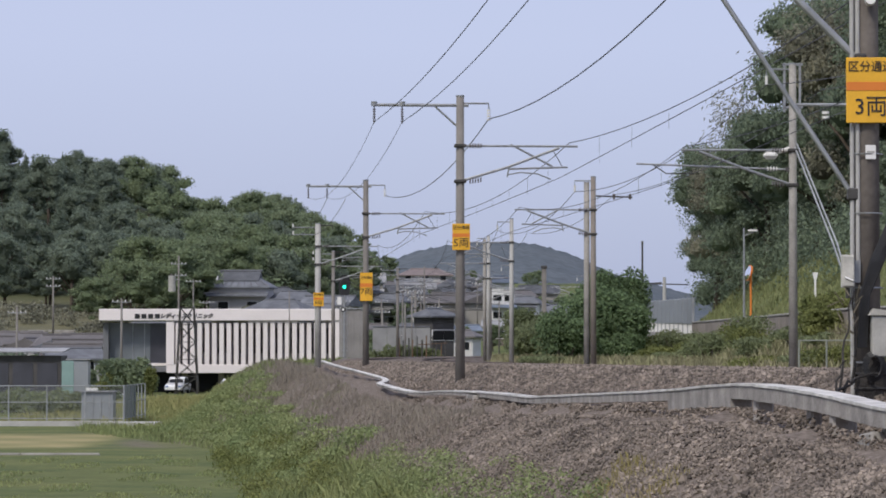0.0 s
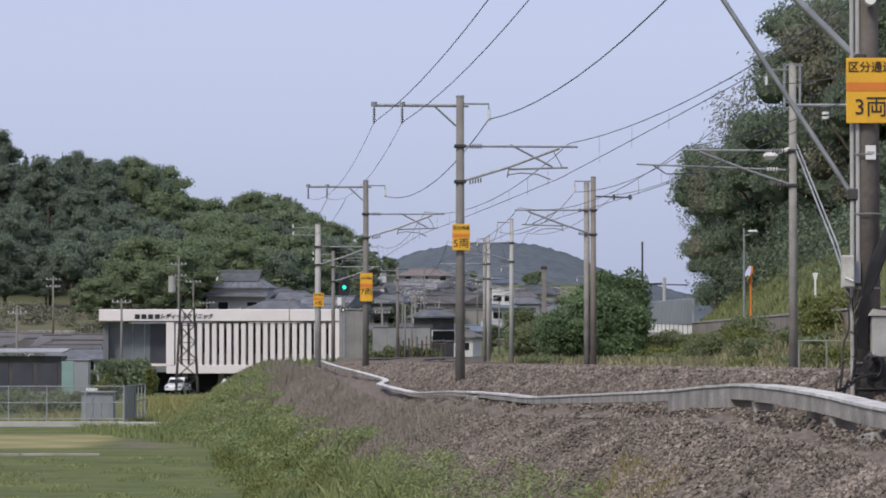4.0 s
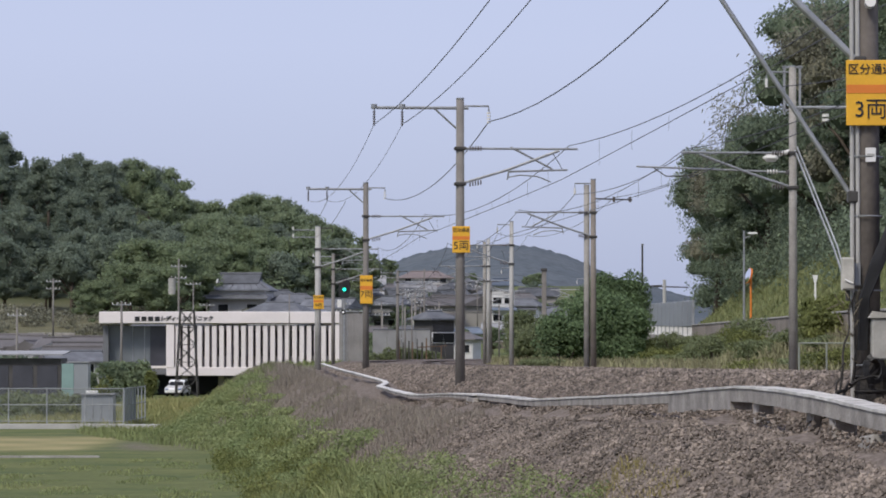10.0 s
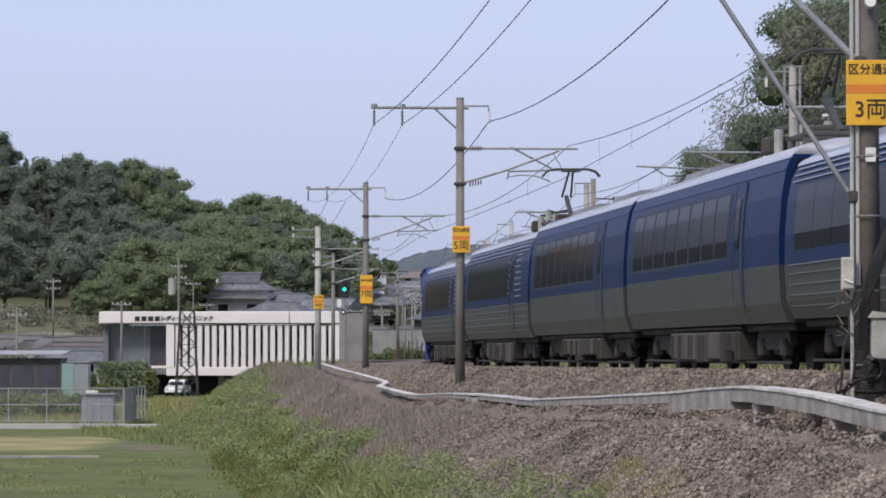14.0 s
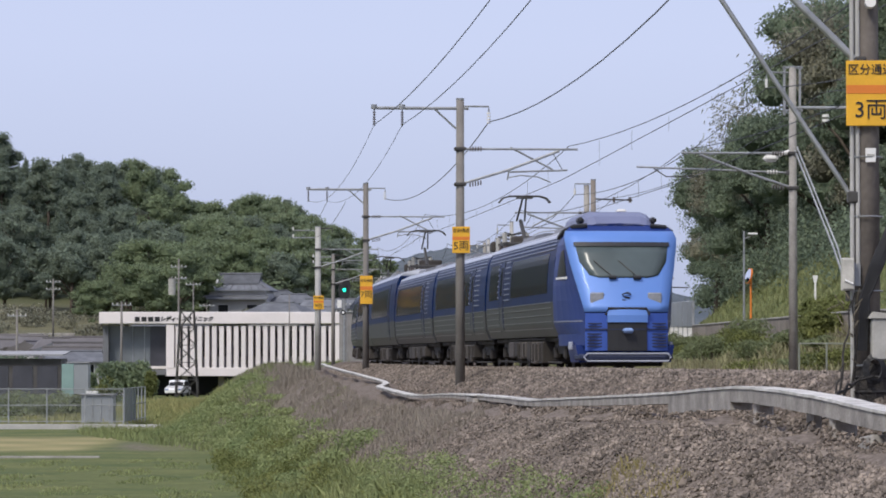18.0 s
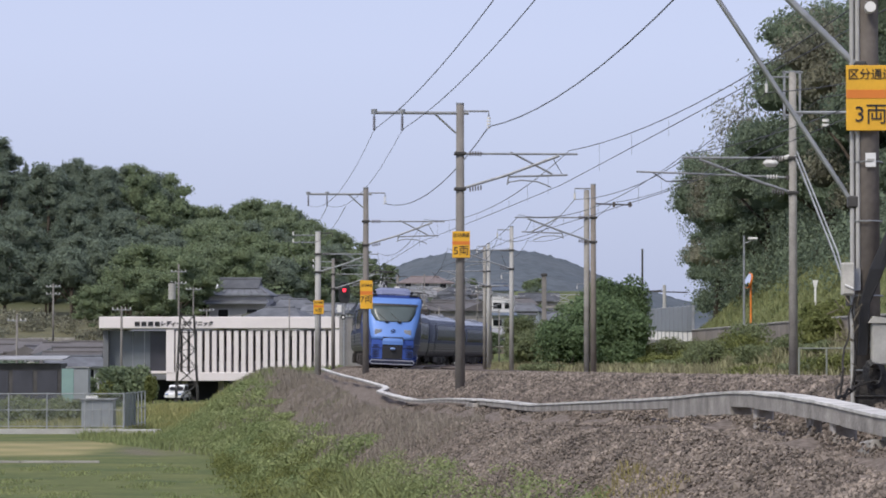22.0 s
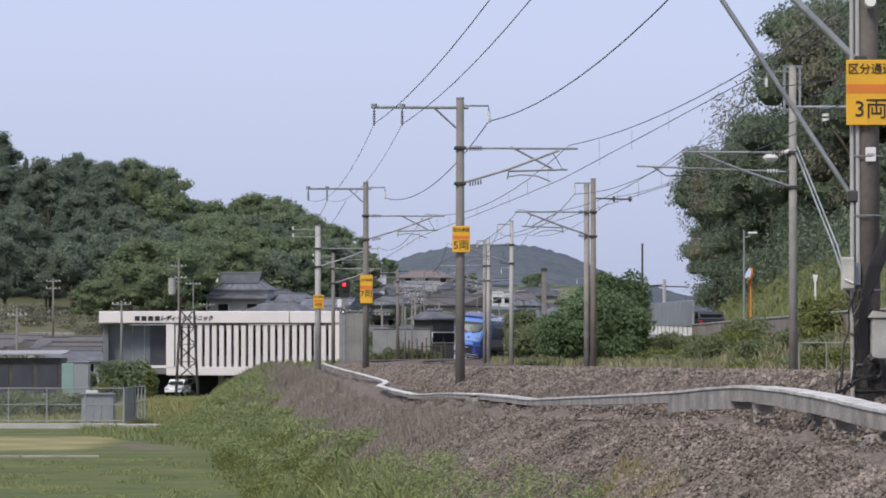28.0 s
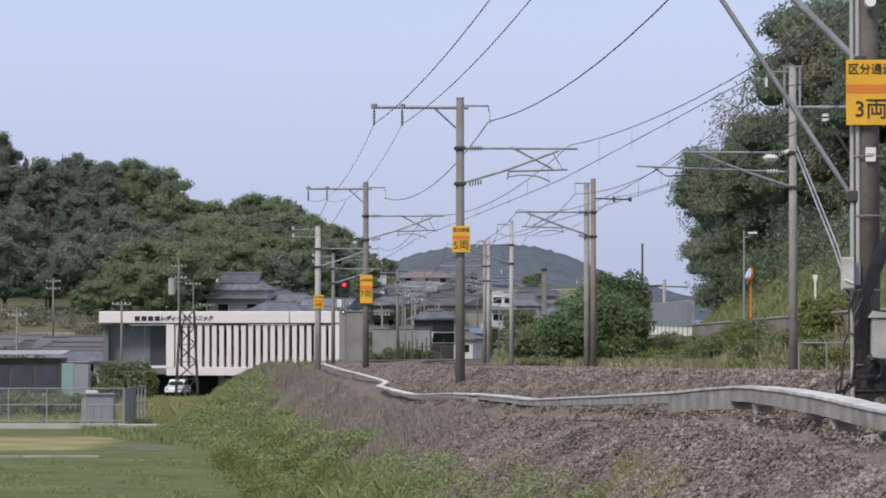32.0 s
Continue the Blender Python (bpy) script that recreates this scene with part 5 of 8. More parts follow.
build_left_wood()
for _x, _y, _k in ((-66.6, 600, 0.8), (-64.8, 606, 0.95), (-69.5, 604, 0.85), (-73.5, 600, 0.75), (-61.5, 600, 0.7), (-57.5, 604, 0.7)):
    plant_tree("conifer", DARKT[int(-_x) % 3], Matrix.LocRotScale((_x, _y, sit(_x, _y) + 0.2), Euler((0, 0, _x)), (_k * 0.6, _k * 0.6, _k)), "dark pointed conifer on the wooded crest", "conifers of the hillside wood")


def build_undergrowth():
    """Low growth that closes the foot of the hillside wood."""
    rng = np.random.default_rng(17)
    x, y = rng.uniform(-48, -14, 90), rng.uniform(484, 560, 90)
    z = ground_height(x, y)
    lobes = [((a, b, c + 1.0), (2.6, 2.6, 2.2 + 1.2 * (i % 3))) for i, (a, b, c) in enumerate(zip(x, y, z))]
    v, f = leaf_cloud(rng, lobes, 26000, 0.24)
    tagged(new("undergrowth", raw_mesh("undergrowth", v.tolist(), f.tolist(), M_LEAF)), "dense green undergrowth at the foot of the wood", "undergrowth", kind="stuff")


build_undergrowth()
for _x, _y, _k in ((-43.5, 452, 0.8), (-40.5, 456, 1.0), (-36, 452, 1.0), (-34, 462, 1.15), (-41, 468, 1.2), (-37.5, 466, 1.3), (-31.5, 470, 0.8)):
    plant_tree("yard_tree", BROAD[int(_y) % 4], Matrix.LocRotScale((_x, _y, sit(_x, _y) - 0.5), Euler((0, 0, _x)), (_k, _k, _k * 0.85)), "bright green broadleaf tree at the foot of the wood", "broadleaf trees below the wood")


def build_right_wood():
    rng = random.Random(8)
    for row, (y0, x0, n, k0) in enumerate(((184, 25.8, 2, 1.4), (196, 25.6, 2, 1.48), (208, 25.3, 2, 1.5), (220, 24.9, 3, 1.47), (232, 23.7, 3, 1.34), (244, 22.9, 3, 1.2), (256, 21.6, 3, 1.1), (268, 20.6, 3, 1.06))):
        for k in range(n):
            x, y = x0 + k * 3.9 + rng.uniform(-0.8, 0.8), y0 + rng.uniform(-3, 3) + k * 2
            s = k0 * rng.uniform(0.92, 1.12)
            ms = NEARB[(row * 3 + k) % 4]
            plant_tree("bank_tree", ms, Matrix.LocRotScale((x, y, sit(x, y) - 0.2), Euler((0, 0, rng.uniform(0, 6.28))), (s * 0.88, s * 0.88, s)), "tall leafy tree on the steep bank", "trees on the steep bank")


build_right_wood()
plant_tree("bank_tree", NEARB[0], Matrix.LocRotScale((21.6, 279, sit(21.6, 279) - 0.2), Euler((0, 0, 2.0)), (0.72, 0.72, 0.85)), "tall leafy tree on the steep bank", "trees on the steep bank")


def bamboo(x, y, h, lean, seed):
    """A culm that arches over, with drooping sprays of narrow leaves along its upper part."""
    rng = np.random.default_rng(seed)
    b = thing("bamboo", pose(x, y, sit(x, y) - 0.1), "arching bamboo culm with drooping pale leaves", "bamboo", "bamboo on the steep bank")
    path = [Vector((-lean * t ** 2.6, 0.3 * math.sin(seed + 2 * t), h * (t - 0.16 * t ** 4))) for t in np.linspace(0, 1, 12)]
    part("culm", Geo().tube(path, 0.05, 5, 0.012), M_BAMBOO, b)
    v, f = [], []
    for q in range(420):
        t = 0.42 + 0.58 * rng.random() ** 0.8
        p = Vector((-lean * t ** 2.6, 0.3 * math.sin(seed + 2 * t), h * (t - 0.16 * t ** 4))) + Vector(rng.normal(0, 0.42, 3).tolist())
        d = Vector((rng.normal(-0.4, 0.6), rng.normal(0, 0.6), rng.uniform(-1.0, -0.1))).normalized()
        w = d.cross(Vector((rng.normal(), rng.normal(), rng.normal()))).normalized() * 0.045
        k = len(v)
        L = rng.uniform(0.25, 0.5)
        v += [tuple(p), tuple(p + d * L * 0.4 + w), tuple(p + d * L), tuple(p + d * L * 0.4 - w)]
        f.append((k, k + 1, k + 2, k + 3))
    part("leaves", raw_mesh("leaves", v, f, M_LEAF_BROWN), None, b)


M_BAMBOO = mat("bamboo_culm", (0.22, 0.23, 0.12), 0.6, var=0.3, scale=3)
for _i, (_x, _y, _h, _l) in enumerate(((27.2, 222, 14.5, 6.4), (26.6, 226, 13.6, 6.0), (27.8, 216, 15.6, 6.6), (25.6, 236, 12.6, 6.2), (25.2, 241, 12.0, 6.4), (24.8, 246, 11.6, 5.8), (26.0, 232, 13.0, 6.6), (24.4, 251, 11.0, 5.4), (24.2, 256, 10.4, 5.4),
                                          (27.6, 212, 15.8, 5.6), (25.5, 244, 12.8, 6.6), (24.0, 260, 9.4, 5.0), (26.4, 229, 14.2, 6.4), (24.9, 249, 12.2, 6.2))):
    bamboo(_x, _y, _h, _l, 400 + _i)


def build_bank_undergrowth():
    rng = np.random.default_rng(27)
    x, y = rng.uniform(20.9, 33, 170), rng.uniform(168, 282, 170)
    z = ground_height(x, y)
    lobes = [((a, b, c + 0.9), (1.9, 1.9, 1.5 + 0.8 * (i % 3))) for i, (a, b, c) in enumerate(zip(x, y, z))]
    x, y = rng.uniform(20.6, 25.5, 46), rng.uniform(240, 288, 46)
    z = ground_height(x, y)
    lobes += [((a, b, c + 1.6 + 2.4 * (i % 3) * 0.5), (2.1, 2.1, 2.0)) for i, (a, b, c) in enumerate(zip(x, y, z))]
    v, f = leaf_cloud(rng, lobes, 90000, 0.11)
    tagged(new("bank_undergrowth", raw_mesh("bank_undergrowth", v.tolist(), f.tolist(), M_LEAF_BANK)), "dense green undergrowth beneath the bank's trees", "undergrowth", kind="stuff")


build_bank_undergrowth()


M_LEAF_YEL = mat("yellow_green_leaves", (0.24, 0.25, 0.09), 0.75, scale=0.4, col2=(0.13, 0.155, 0.055), rnd=0.35, island=True, spec=0.15)
let_light_through(M_LEAF_YEL, 0.4)


def bush(name, x, y, w, h, material, count, size, seed, label, group=""):
    rng = np.random.default_rng(seed)
    lobes = [((rng.uniform(-w * 0.36, w * 0.36), rng.uniform(-w * 0.3, w * 0.3), rng.uniform(h * 0.2, h * 0.72)), (w * rng.uniform(0.16, 0.3),) * 2 + (h * rng.uniform(0.18, 0.3),)) for _ in range(10)]
    lobes.append(((0, 0, h * 0.4), (w * 0.42, w * 0.4, h * 0.4)))
    v, f = leaf_cloud(rng, lobes, count, size)
    z = sit(x, y)
    b = thing(name, pose(x, y, z - 0.05), label, "bush", group)
    part("leaves", raw_mesh("leaves", v.tolist(), f.tolist(), material), None, b)
    g = Geo()
    for l in lobes[:7]:
        g.tube([(l[0][0] * 0.2, l[0][1] * 0.2, -0.2), l[0]], 0.05, 5, 0.015)
    part("stems", g, M_BARK, b)


bush("shrub", 8.3, 192, 5.4, 4.7, M_LEAF_SHRUB, 30000, 0.10, 1, "big dense green shrub beside the track", "shrubs by the track")
bush("shrub", 9.5, 200, 4.2, 5.7, M_LEAF_SHRUB, 18000, 0.10, 2, "big dense green shrub beside the track", "shrubs by the track")
bush("loose_weed", 5.0, 180, 2.2, 0.9, M_LEAF_WEED, 5000, 0.07, 3, "loose pale green weeds beside the track", "weeds by the track")
bush("shrub", 6.3, 187, 3.4, 2.9, M_LEAF_SHRUB, 10000, 0.085, 41, "loose green shrub beside the track", "shrubs by the track")
bush("shrub", 9.3, 190, 2.8, 1.7, M_LEAF_SHRUB, 10000, 0.085, 42, "loose green shrub beside the track", "shrubs by the track")
for _i, (_x, _y, _w, _h) in enumerate(((5.6, 214, 3.0, 2.4), (6.6, 238, 4.0, 2.8), (8.2, 258, 4.4, 3.2), (6.9, 276, 4.0, 2.4))):
    bush("loose_weed", _x, _y, _w, _h, M_LEAF_WEED, 5000, 0.11, 44 + _i, "tall pale green weeds beside the curve", "weeds by the track")
for _i, (_s, _o, _w, _h) in enumerate(((222, 9.7, 2.6, 2.2), (236, 10.6, 2.8, 2.4), (250, 11.2, 2.8, 2.4), (262, 10.2, 2.8, 3.9), (275, 11.4, 3.6, 3.9))):
    _p = on_track(_s, _o)
    bush("loose_weed", _p.x, _p.y, _w, _h, M_LEAF_WEED, 4500, 0.10, 54 + _i, "tall pale green weeds beside the curve", "weeds by the track")
bush("yellow_shrub", 14.0, 128, 2.2, 1.5, M_LEAF_YEL, 8000, 0.075, 31, "yellow-green shrub beside the lane", "shrubs by the lane")
bush("yellow_shrub", 14.8, 134, 2.6, 1.7, M_LEAF_YEL, 8000, 0.075, 32, "yellow-green shrub beside the lane", "shrubs by the lane")
bush("yellow_shrub", 13.1, 123, 1.8, 1.2, M_LEAF_YEL, 6000, 0.075, 33, "yellow-green shrub beside the lane", "shrubs by the lane")
bush("shrub", -28.2, 316, 4.6, 3.4, M_LEAF, 5000, 0.2, 4, "dark rounded shrub before the white building", "shrubs by the building")


def blades(name, n, place, material, label, w=0.03, lo=0.2, hi=0.6, seed=1, kind="stuff"):
    """Many single blades: place(rng, n) gives x and y."""
    rng = np.random.default_rng(seed)
    x, y, k = place(rng, n)
    z = ground_height(x, y)
    n = len(x)
    h = (lo + (hi - lo) * rng.random(n) ** 1.5) * k
    a = rng.uniform(0, 6.28, n)
    lean = rng.normal(0, 0.28, (n, 2)) * h[:, None]
    ww = w * (0.6 + 0.8 * rng.random(n))
    v = np.empty((n, 5, 3))
    dx, dy = np.cos(a) * ww, np.sin(a) * ww
    v[:, 0] = np.column_stack((x - dx, y - dy, z - 0.03))
    v[:, 1] = np.column_stack((x + dx, y + dy, z - 0.03))
    v[:, 2] = np.column_stack((x + dx * 0.8 + lean[:, 0] * 0.4, y + dy * 0.8 + lean[:, 1] * 0.4, z + h * 0.55))
    v[:, 3] = np.column_stack((x + lean[:, 0], y + lean[:, 1], z + h))
    v[:, 4] = np.column_stack((x - dx * 0.8 + lean[:, 0] * 0.4, y - dy * 0.8 + lean[:, 1] * 0.4, z + h * 0.55))
    f = [[5 * i, 5 * i + 1, 5 * i + 2, 5 * i + 3, 5 * i + 4] for i in range(n)]
    tagged(new(name, raw_mesh(name, v.reshape(-1, 3).tolist(), f, material)), label, "grass", kind=kind)


def along(s0, s1, o0, o1, keep=None):
    """Places scattered along the bank between two offsets."""
    def place(rng, n):
        s, o = rng.uniform(s0, s1, n), rng.uniform(o0, o1, n)
        x, y, p = np.interp(s, S, TX), np.interp(s, S, TY), np.interp(s, S, PSI)
        x, y = x + o * np.cos(p), y - o * np.sin(p)
        k = 0.5 + 0.5 * np.sin(s * 0.9 + 1.3 * np.sin(o * 1.1)) * np.sin(o * 1.9 + 0.4 * s)
        m = rng.random(n) < 0.25 + 0.75 * k if keep is None else keep(rng, s, o, k)
        return x[m], y[m], (0.6 + 0.6 * k)[m]
    return place


M_KNOLL = mat("olive_grass_blades", (0.31, 0.29, 0.13), 0.9, scale=0.15, col2=(0.22, 0.235, 0.10), rnd=0.25, island=True, spec=0.15)
M_STRAW = mat("yellow_weed", (0.30, 0.25, 0.10), 0.9, scale=0.2, col2=(0.18, 0.18, 0.08), rnd=0.4, island=True, spec=0.2)
blades("bank_grass", 56000, along(70, 215, -16, -7.0, keep=lambda rng, s, o, k: (rng.random(len(s)) < 0.2 + 0.8 * k) & (o > -9.6 - 6.5 * smooth(138, 182, s))), M_GRASS, "rough green grass on the railway bank", 0.02, 0.12, 0.42, 1)
blades("verge_grass", 26000, along(170, 300, -9.5, -6.2), M_GRASS, "tall green grass along the bank's crest", 0.03, 0.15, 0.45, 2)
blades("dry_grass", 30000, along(80, 165, -7.2, -5.0), M_DRY, "wispy dead brown grass on the bank", 0.008, 0.06, 0.28, 3)
blades("crest_dry_grass", 14000, along(150, 205, -8.2, -5.2), M_DRY, "wispy dead brown grass on the bank's crest", 0.01, 0.12, 0.5, 13)
blades("foot_weeds", 30000, along(46, 100, -9.6, -7.4), M_GRASS, "green weeds at the foot of the bank", 0.026, 0.15, 0.6, 4)
blades("far_side_weeds", 34000, along(70, 260, 7.6, 12.6), M_DULLGRASS, "dull green and brown weeds along the far side of the tracks", 0.03, 0.12, 0.5, 5)
blades("yellow_weeds", 2600, along(45.5, 51.5, -7.1, -5.9), M_STRAW, "yellowish weeds among the rubble", 0.006, 0.04, 0.15, 7)
blades("field_grass", 18000, lambda rng, n: (lambda x, y, k: (x[k > 0.55], y[k > 0.55], k[k > 0.55]))(*(lambda x, y: (x, y, 0.5 + 0.5 * np.sin(x * 1.9 + 0.7 * np.sin(y * 0.31)) * np.sin(y * 0.42 + 1.2 * np.sin(x * 0.8))))(rng.uniform(-18, -3.5, n), rng.uniform(92, 133, n))), M_GRASS, "short uneven grass on the field", 0.02, 0.03, 0.13, 8)
blades("knoll_grass", 30000, along(188, 292, -21, -8.5), M_KNOLL, "long olive grass on the knoll beside the line", 0.035, 0.15, 0.5, 14)
blades("slope_grass", 46000, along(95, 290, 15.5, 30, keep=lambda rng, s, o, k: rng.random(len(s)) < 0.5 + 0.5 * k), M_SLOPE, "long grass on the slope above the lane", 0.035, 0.15, 0.45, 6)


M_LEAF_CREEP = mat("creeper_leaves", (0.30, 0.335, 0.155), 0.8, scale=0.35, col2=(0.20, 0.25, 0.11), rnd=0.3, island=True, spec=0.15)
let_light_through(M_LEAF_CREEP, 0.35)


def build_bank_clumps():
    """Leafy weeds in loose clumps low on the bank."""
    rng = np.random.default_rng(51)
    s, o = rng.uniform(66, 135, 110), rng.uniform(-9.8, -7.6, 110)
    x, y, p = np.interp(s, S, TX), np.interp(s, S, TY), np.interp(s, S, PSI)
    x, y = x + o * np.cos(p), y - o * np.sin(p)
    z = ground_height(x, y)
    lobes = [((a, b, c + 0.08), (0.42, 0.5, 0.22 + 0.16 * (i % 3))) for i, (a, b, c) in enumerate(zip(x, y, z))]
    v, f = leaf_cloud(rng, lobes, 20000, 0.04)
    tagged(new("leafy_weeds", raw_mesh("leafy_weeds", v.tolist(), f.tolist(), M_LEAF_YEL)), "leafy green weeds in clumps low on the bank", "weeds", kind="stuff")
    for name, n, s0, s1, o0, o1, w, hh, count, size, lab in (("creeping_weeds", 330, 92, 172, -12.5, -6.4, 0.8, 0.22, 60000, 0.045, "creeping leafy green weeds over the bank"), ("low_weeds", 210, 45, 86, -8.4, -6.4, 0.42, 0.2, 36000, 0.028, "low leafy green weeds among the rubble")):
        s, o = rng.uniform(s0, s1, n), o1 + (o0 - o1) * rng.random(n) ** 0.7
        x, y, p = np.interp(s, S, TX), np.interp(s, S, TY), np.interp(s, S, PSI)
        x, y = x + o * np.cos(p), y - o * np.sin(p)
        z = ground_height(x, y)
        keep = z > FIELD + 0.12
        lobes = [((a, b, c + 0.05), (w, w * 1.2, hh * (0.7 + 0.5 * (i % 3)))) for i, (a, b, c) in enumerate(zip(x[keep], y[keep], z[keep]))]
        v, f = leaf_cloud(rng, lobes, count, size)
        tagged(new(name, raw_mesh(name, v.tolist(), f.tolist(), M_LEAF_CREEP)), lab, "weeds", kind="stuff")
    x, y = rng.uniform(-62, -36, 90), rng.uniform(398, 476, 90)
    z = ground_height(x, y)
    lobes = [((a, b, c + 0.3), (1.5, 1.5, 0.7 + 0.5 * (i % 3))) for i, (a, b, c) in enumerate(zip(x, y, z))]
    v, f = leaf_cloud(rng, lobes, 14000, 0.2)
    tagged(new("terrace_scrub", raw_mesh("terrace_scrub", v.tolist(), f.tolist(), M_LEAF_BROWN)), "brownish green scrub on the terraces below the wood", "undergrowth", kind="stuff")


build_bank_clumps()


def build_stones():
    """Broken stone on the bank and the shoulder."""
    rng = np.random.default_rng(9)
    oct_v = np.array([(1, 0, 0), (-1, 0, 0), (0, 1, 0), (0, -1, 0), (0, 0, 1), (0, 0, -1)], float)
    oct_f = np.array([(0, 2, 4), (2, 1, 4), (1, 3, 4), (3, 0, 4), (2, 0, 5), (1, 2, 5), (3, 1, 5), (0, 3, 5)])
    for name, n, s0, s1, o0, o1, size, lab in (("rubble", 60000, 36, 112, -8.0, -4.35, 0.027, "grey-brown broken stone spilled down the bank"), ("loose_ballast", 46000, 40, 190, -3.7, -0.95, 0.034, "brown crushed stone on the track's shoulder"), ("rubble_boulders", 260, 36, 90, -7.6, -4.5, 0.055, "larger broken stones on the bank")):
        s, o = s0 + (s1 - s0) * rng.random(n) ** 1.35, rng.uniform(o0, o1, n)
        x, y, p = np.interp(s, S, TX), np.interp(s, S, TY), np.interp(s, S, PSI)
        x, y = x + o * np.cos(p), y - o * np.sin(p)
        z = ground_height(x, y)
        bed = np.interp(o, [-3.9, -3.35, -2.3, -1.2, -0.85], [-0.95, -0.45, 0.0, 0.035, -0.06])
        z = np.where(o > -3.85, bed + grade(s), z)
        r = size * (0.5 + 1.1 * rng.random((n, 1, 1)) ** 2)
        v = oct_v[None] * (0.55 + 0.75 * rng.random((n, 6, 1))) * r + rng.normal(0, 0.12, (n, 6, 3)) * r
        a = rng.uniform(0, 6.28, n)
        c, sn = np.cos(a)[:, None], np.sin(a)[:, None]
        v = np.stack((v[..., 0] * c - v[..., 2] * sn, v[..., 1], v[..., 0] * sn + v[..., 2] * c), -1)
        v += np.stack((x, y, z + 0.3 * size), -1)[:, None, :]
        f = (oct_f[None] + 6 * np.arange(n)[:, None, None]).reshape(-1, 3)
        tagged(new(name, raw_mesh(name, v.reshape(-1, 3).tolist(), f.tolist(), M_STONE)), lab, "stones", kind="stuff")


build_stones()


# ---- far hill ----
def build_far_hill():
    b = np.linspace(-30, 130, 110)
    ridge = np.interp(b, [-30, -15, -7, 2.5, 10, 18, 26, 34, 40, 48, 58, 66, 90, 130], [17, 25, 28, 29.7, 30.3, 30.5, 29.8, 27.6, 25.2, 21.3, 19, 16.5, 11, 8])
    rows = []
    for j, k in enumerate(np.linspace(0, 1, 16)):
        y = 1900 + 500 * k
        rows += [(q * y / 1000, y, 12 + (r * 2.4 - 12) * math.sin(k * math.pi / 2) * (0.985 + 0.012 * math.sin(q * 1.7 + j) + 0.006 * math.sin(q * 7.1 + 2 * j))) for q, r in zip(b, ridge)]
    n = len(b)
    f = [(j * n + i, j * n + i + 1, (j + 1) * n + i + 1, (j + 1) * n + i) for j in range(15) for i in range(n - 1)]
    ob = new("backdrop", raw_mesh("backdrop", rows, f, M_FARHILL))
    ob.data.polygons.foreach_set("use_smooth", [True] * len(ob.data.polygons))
    tagged(ob, "distant low wooded hill, haze put into its colour", "hill", kind="structure")


build_far_hill()


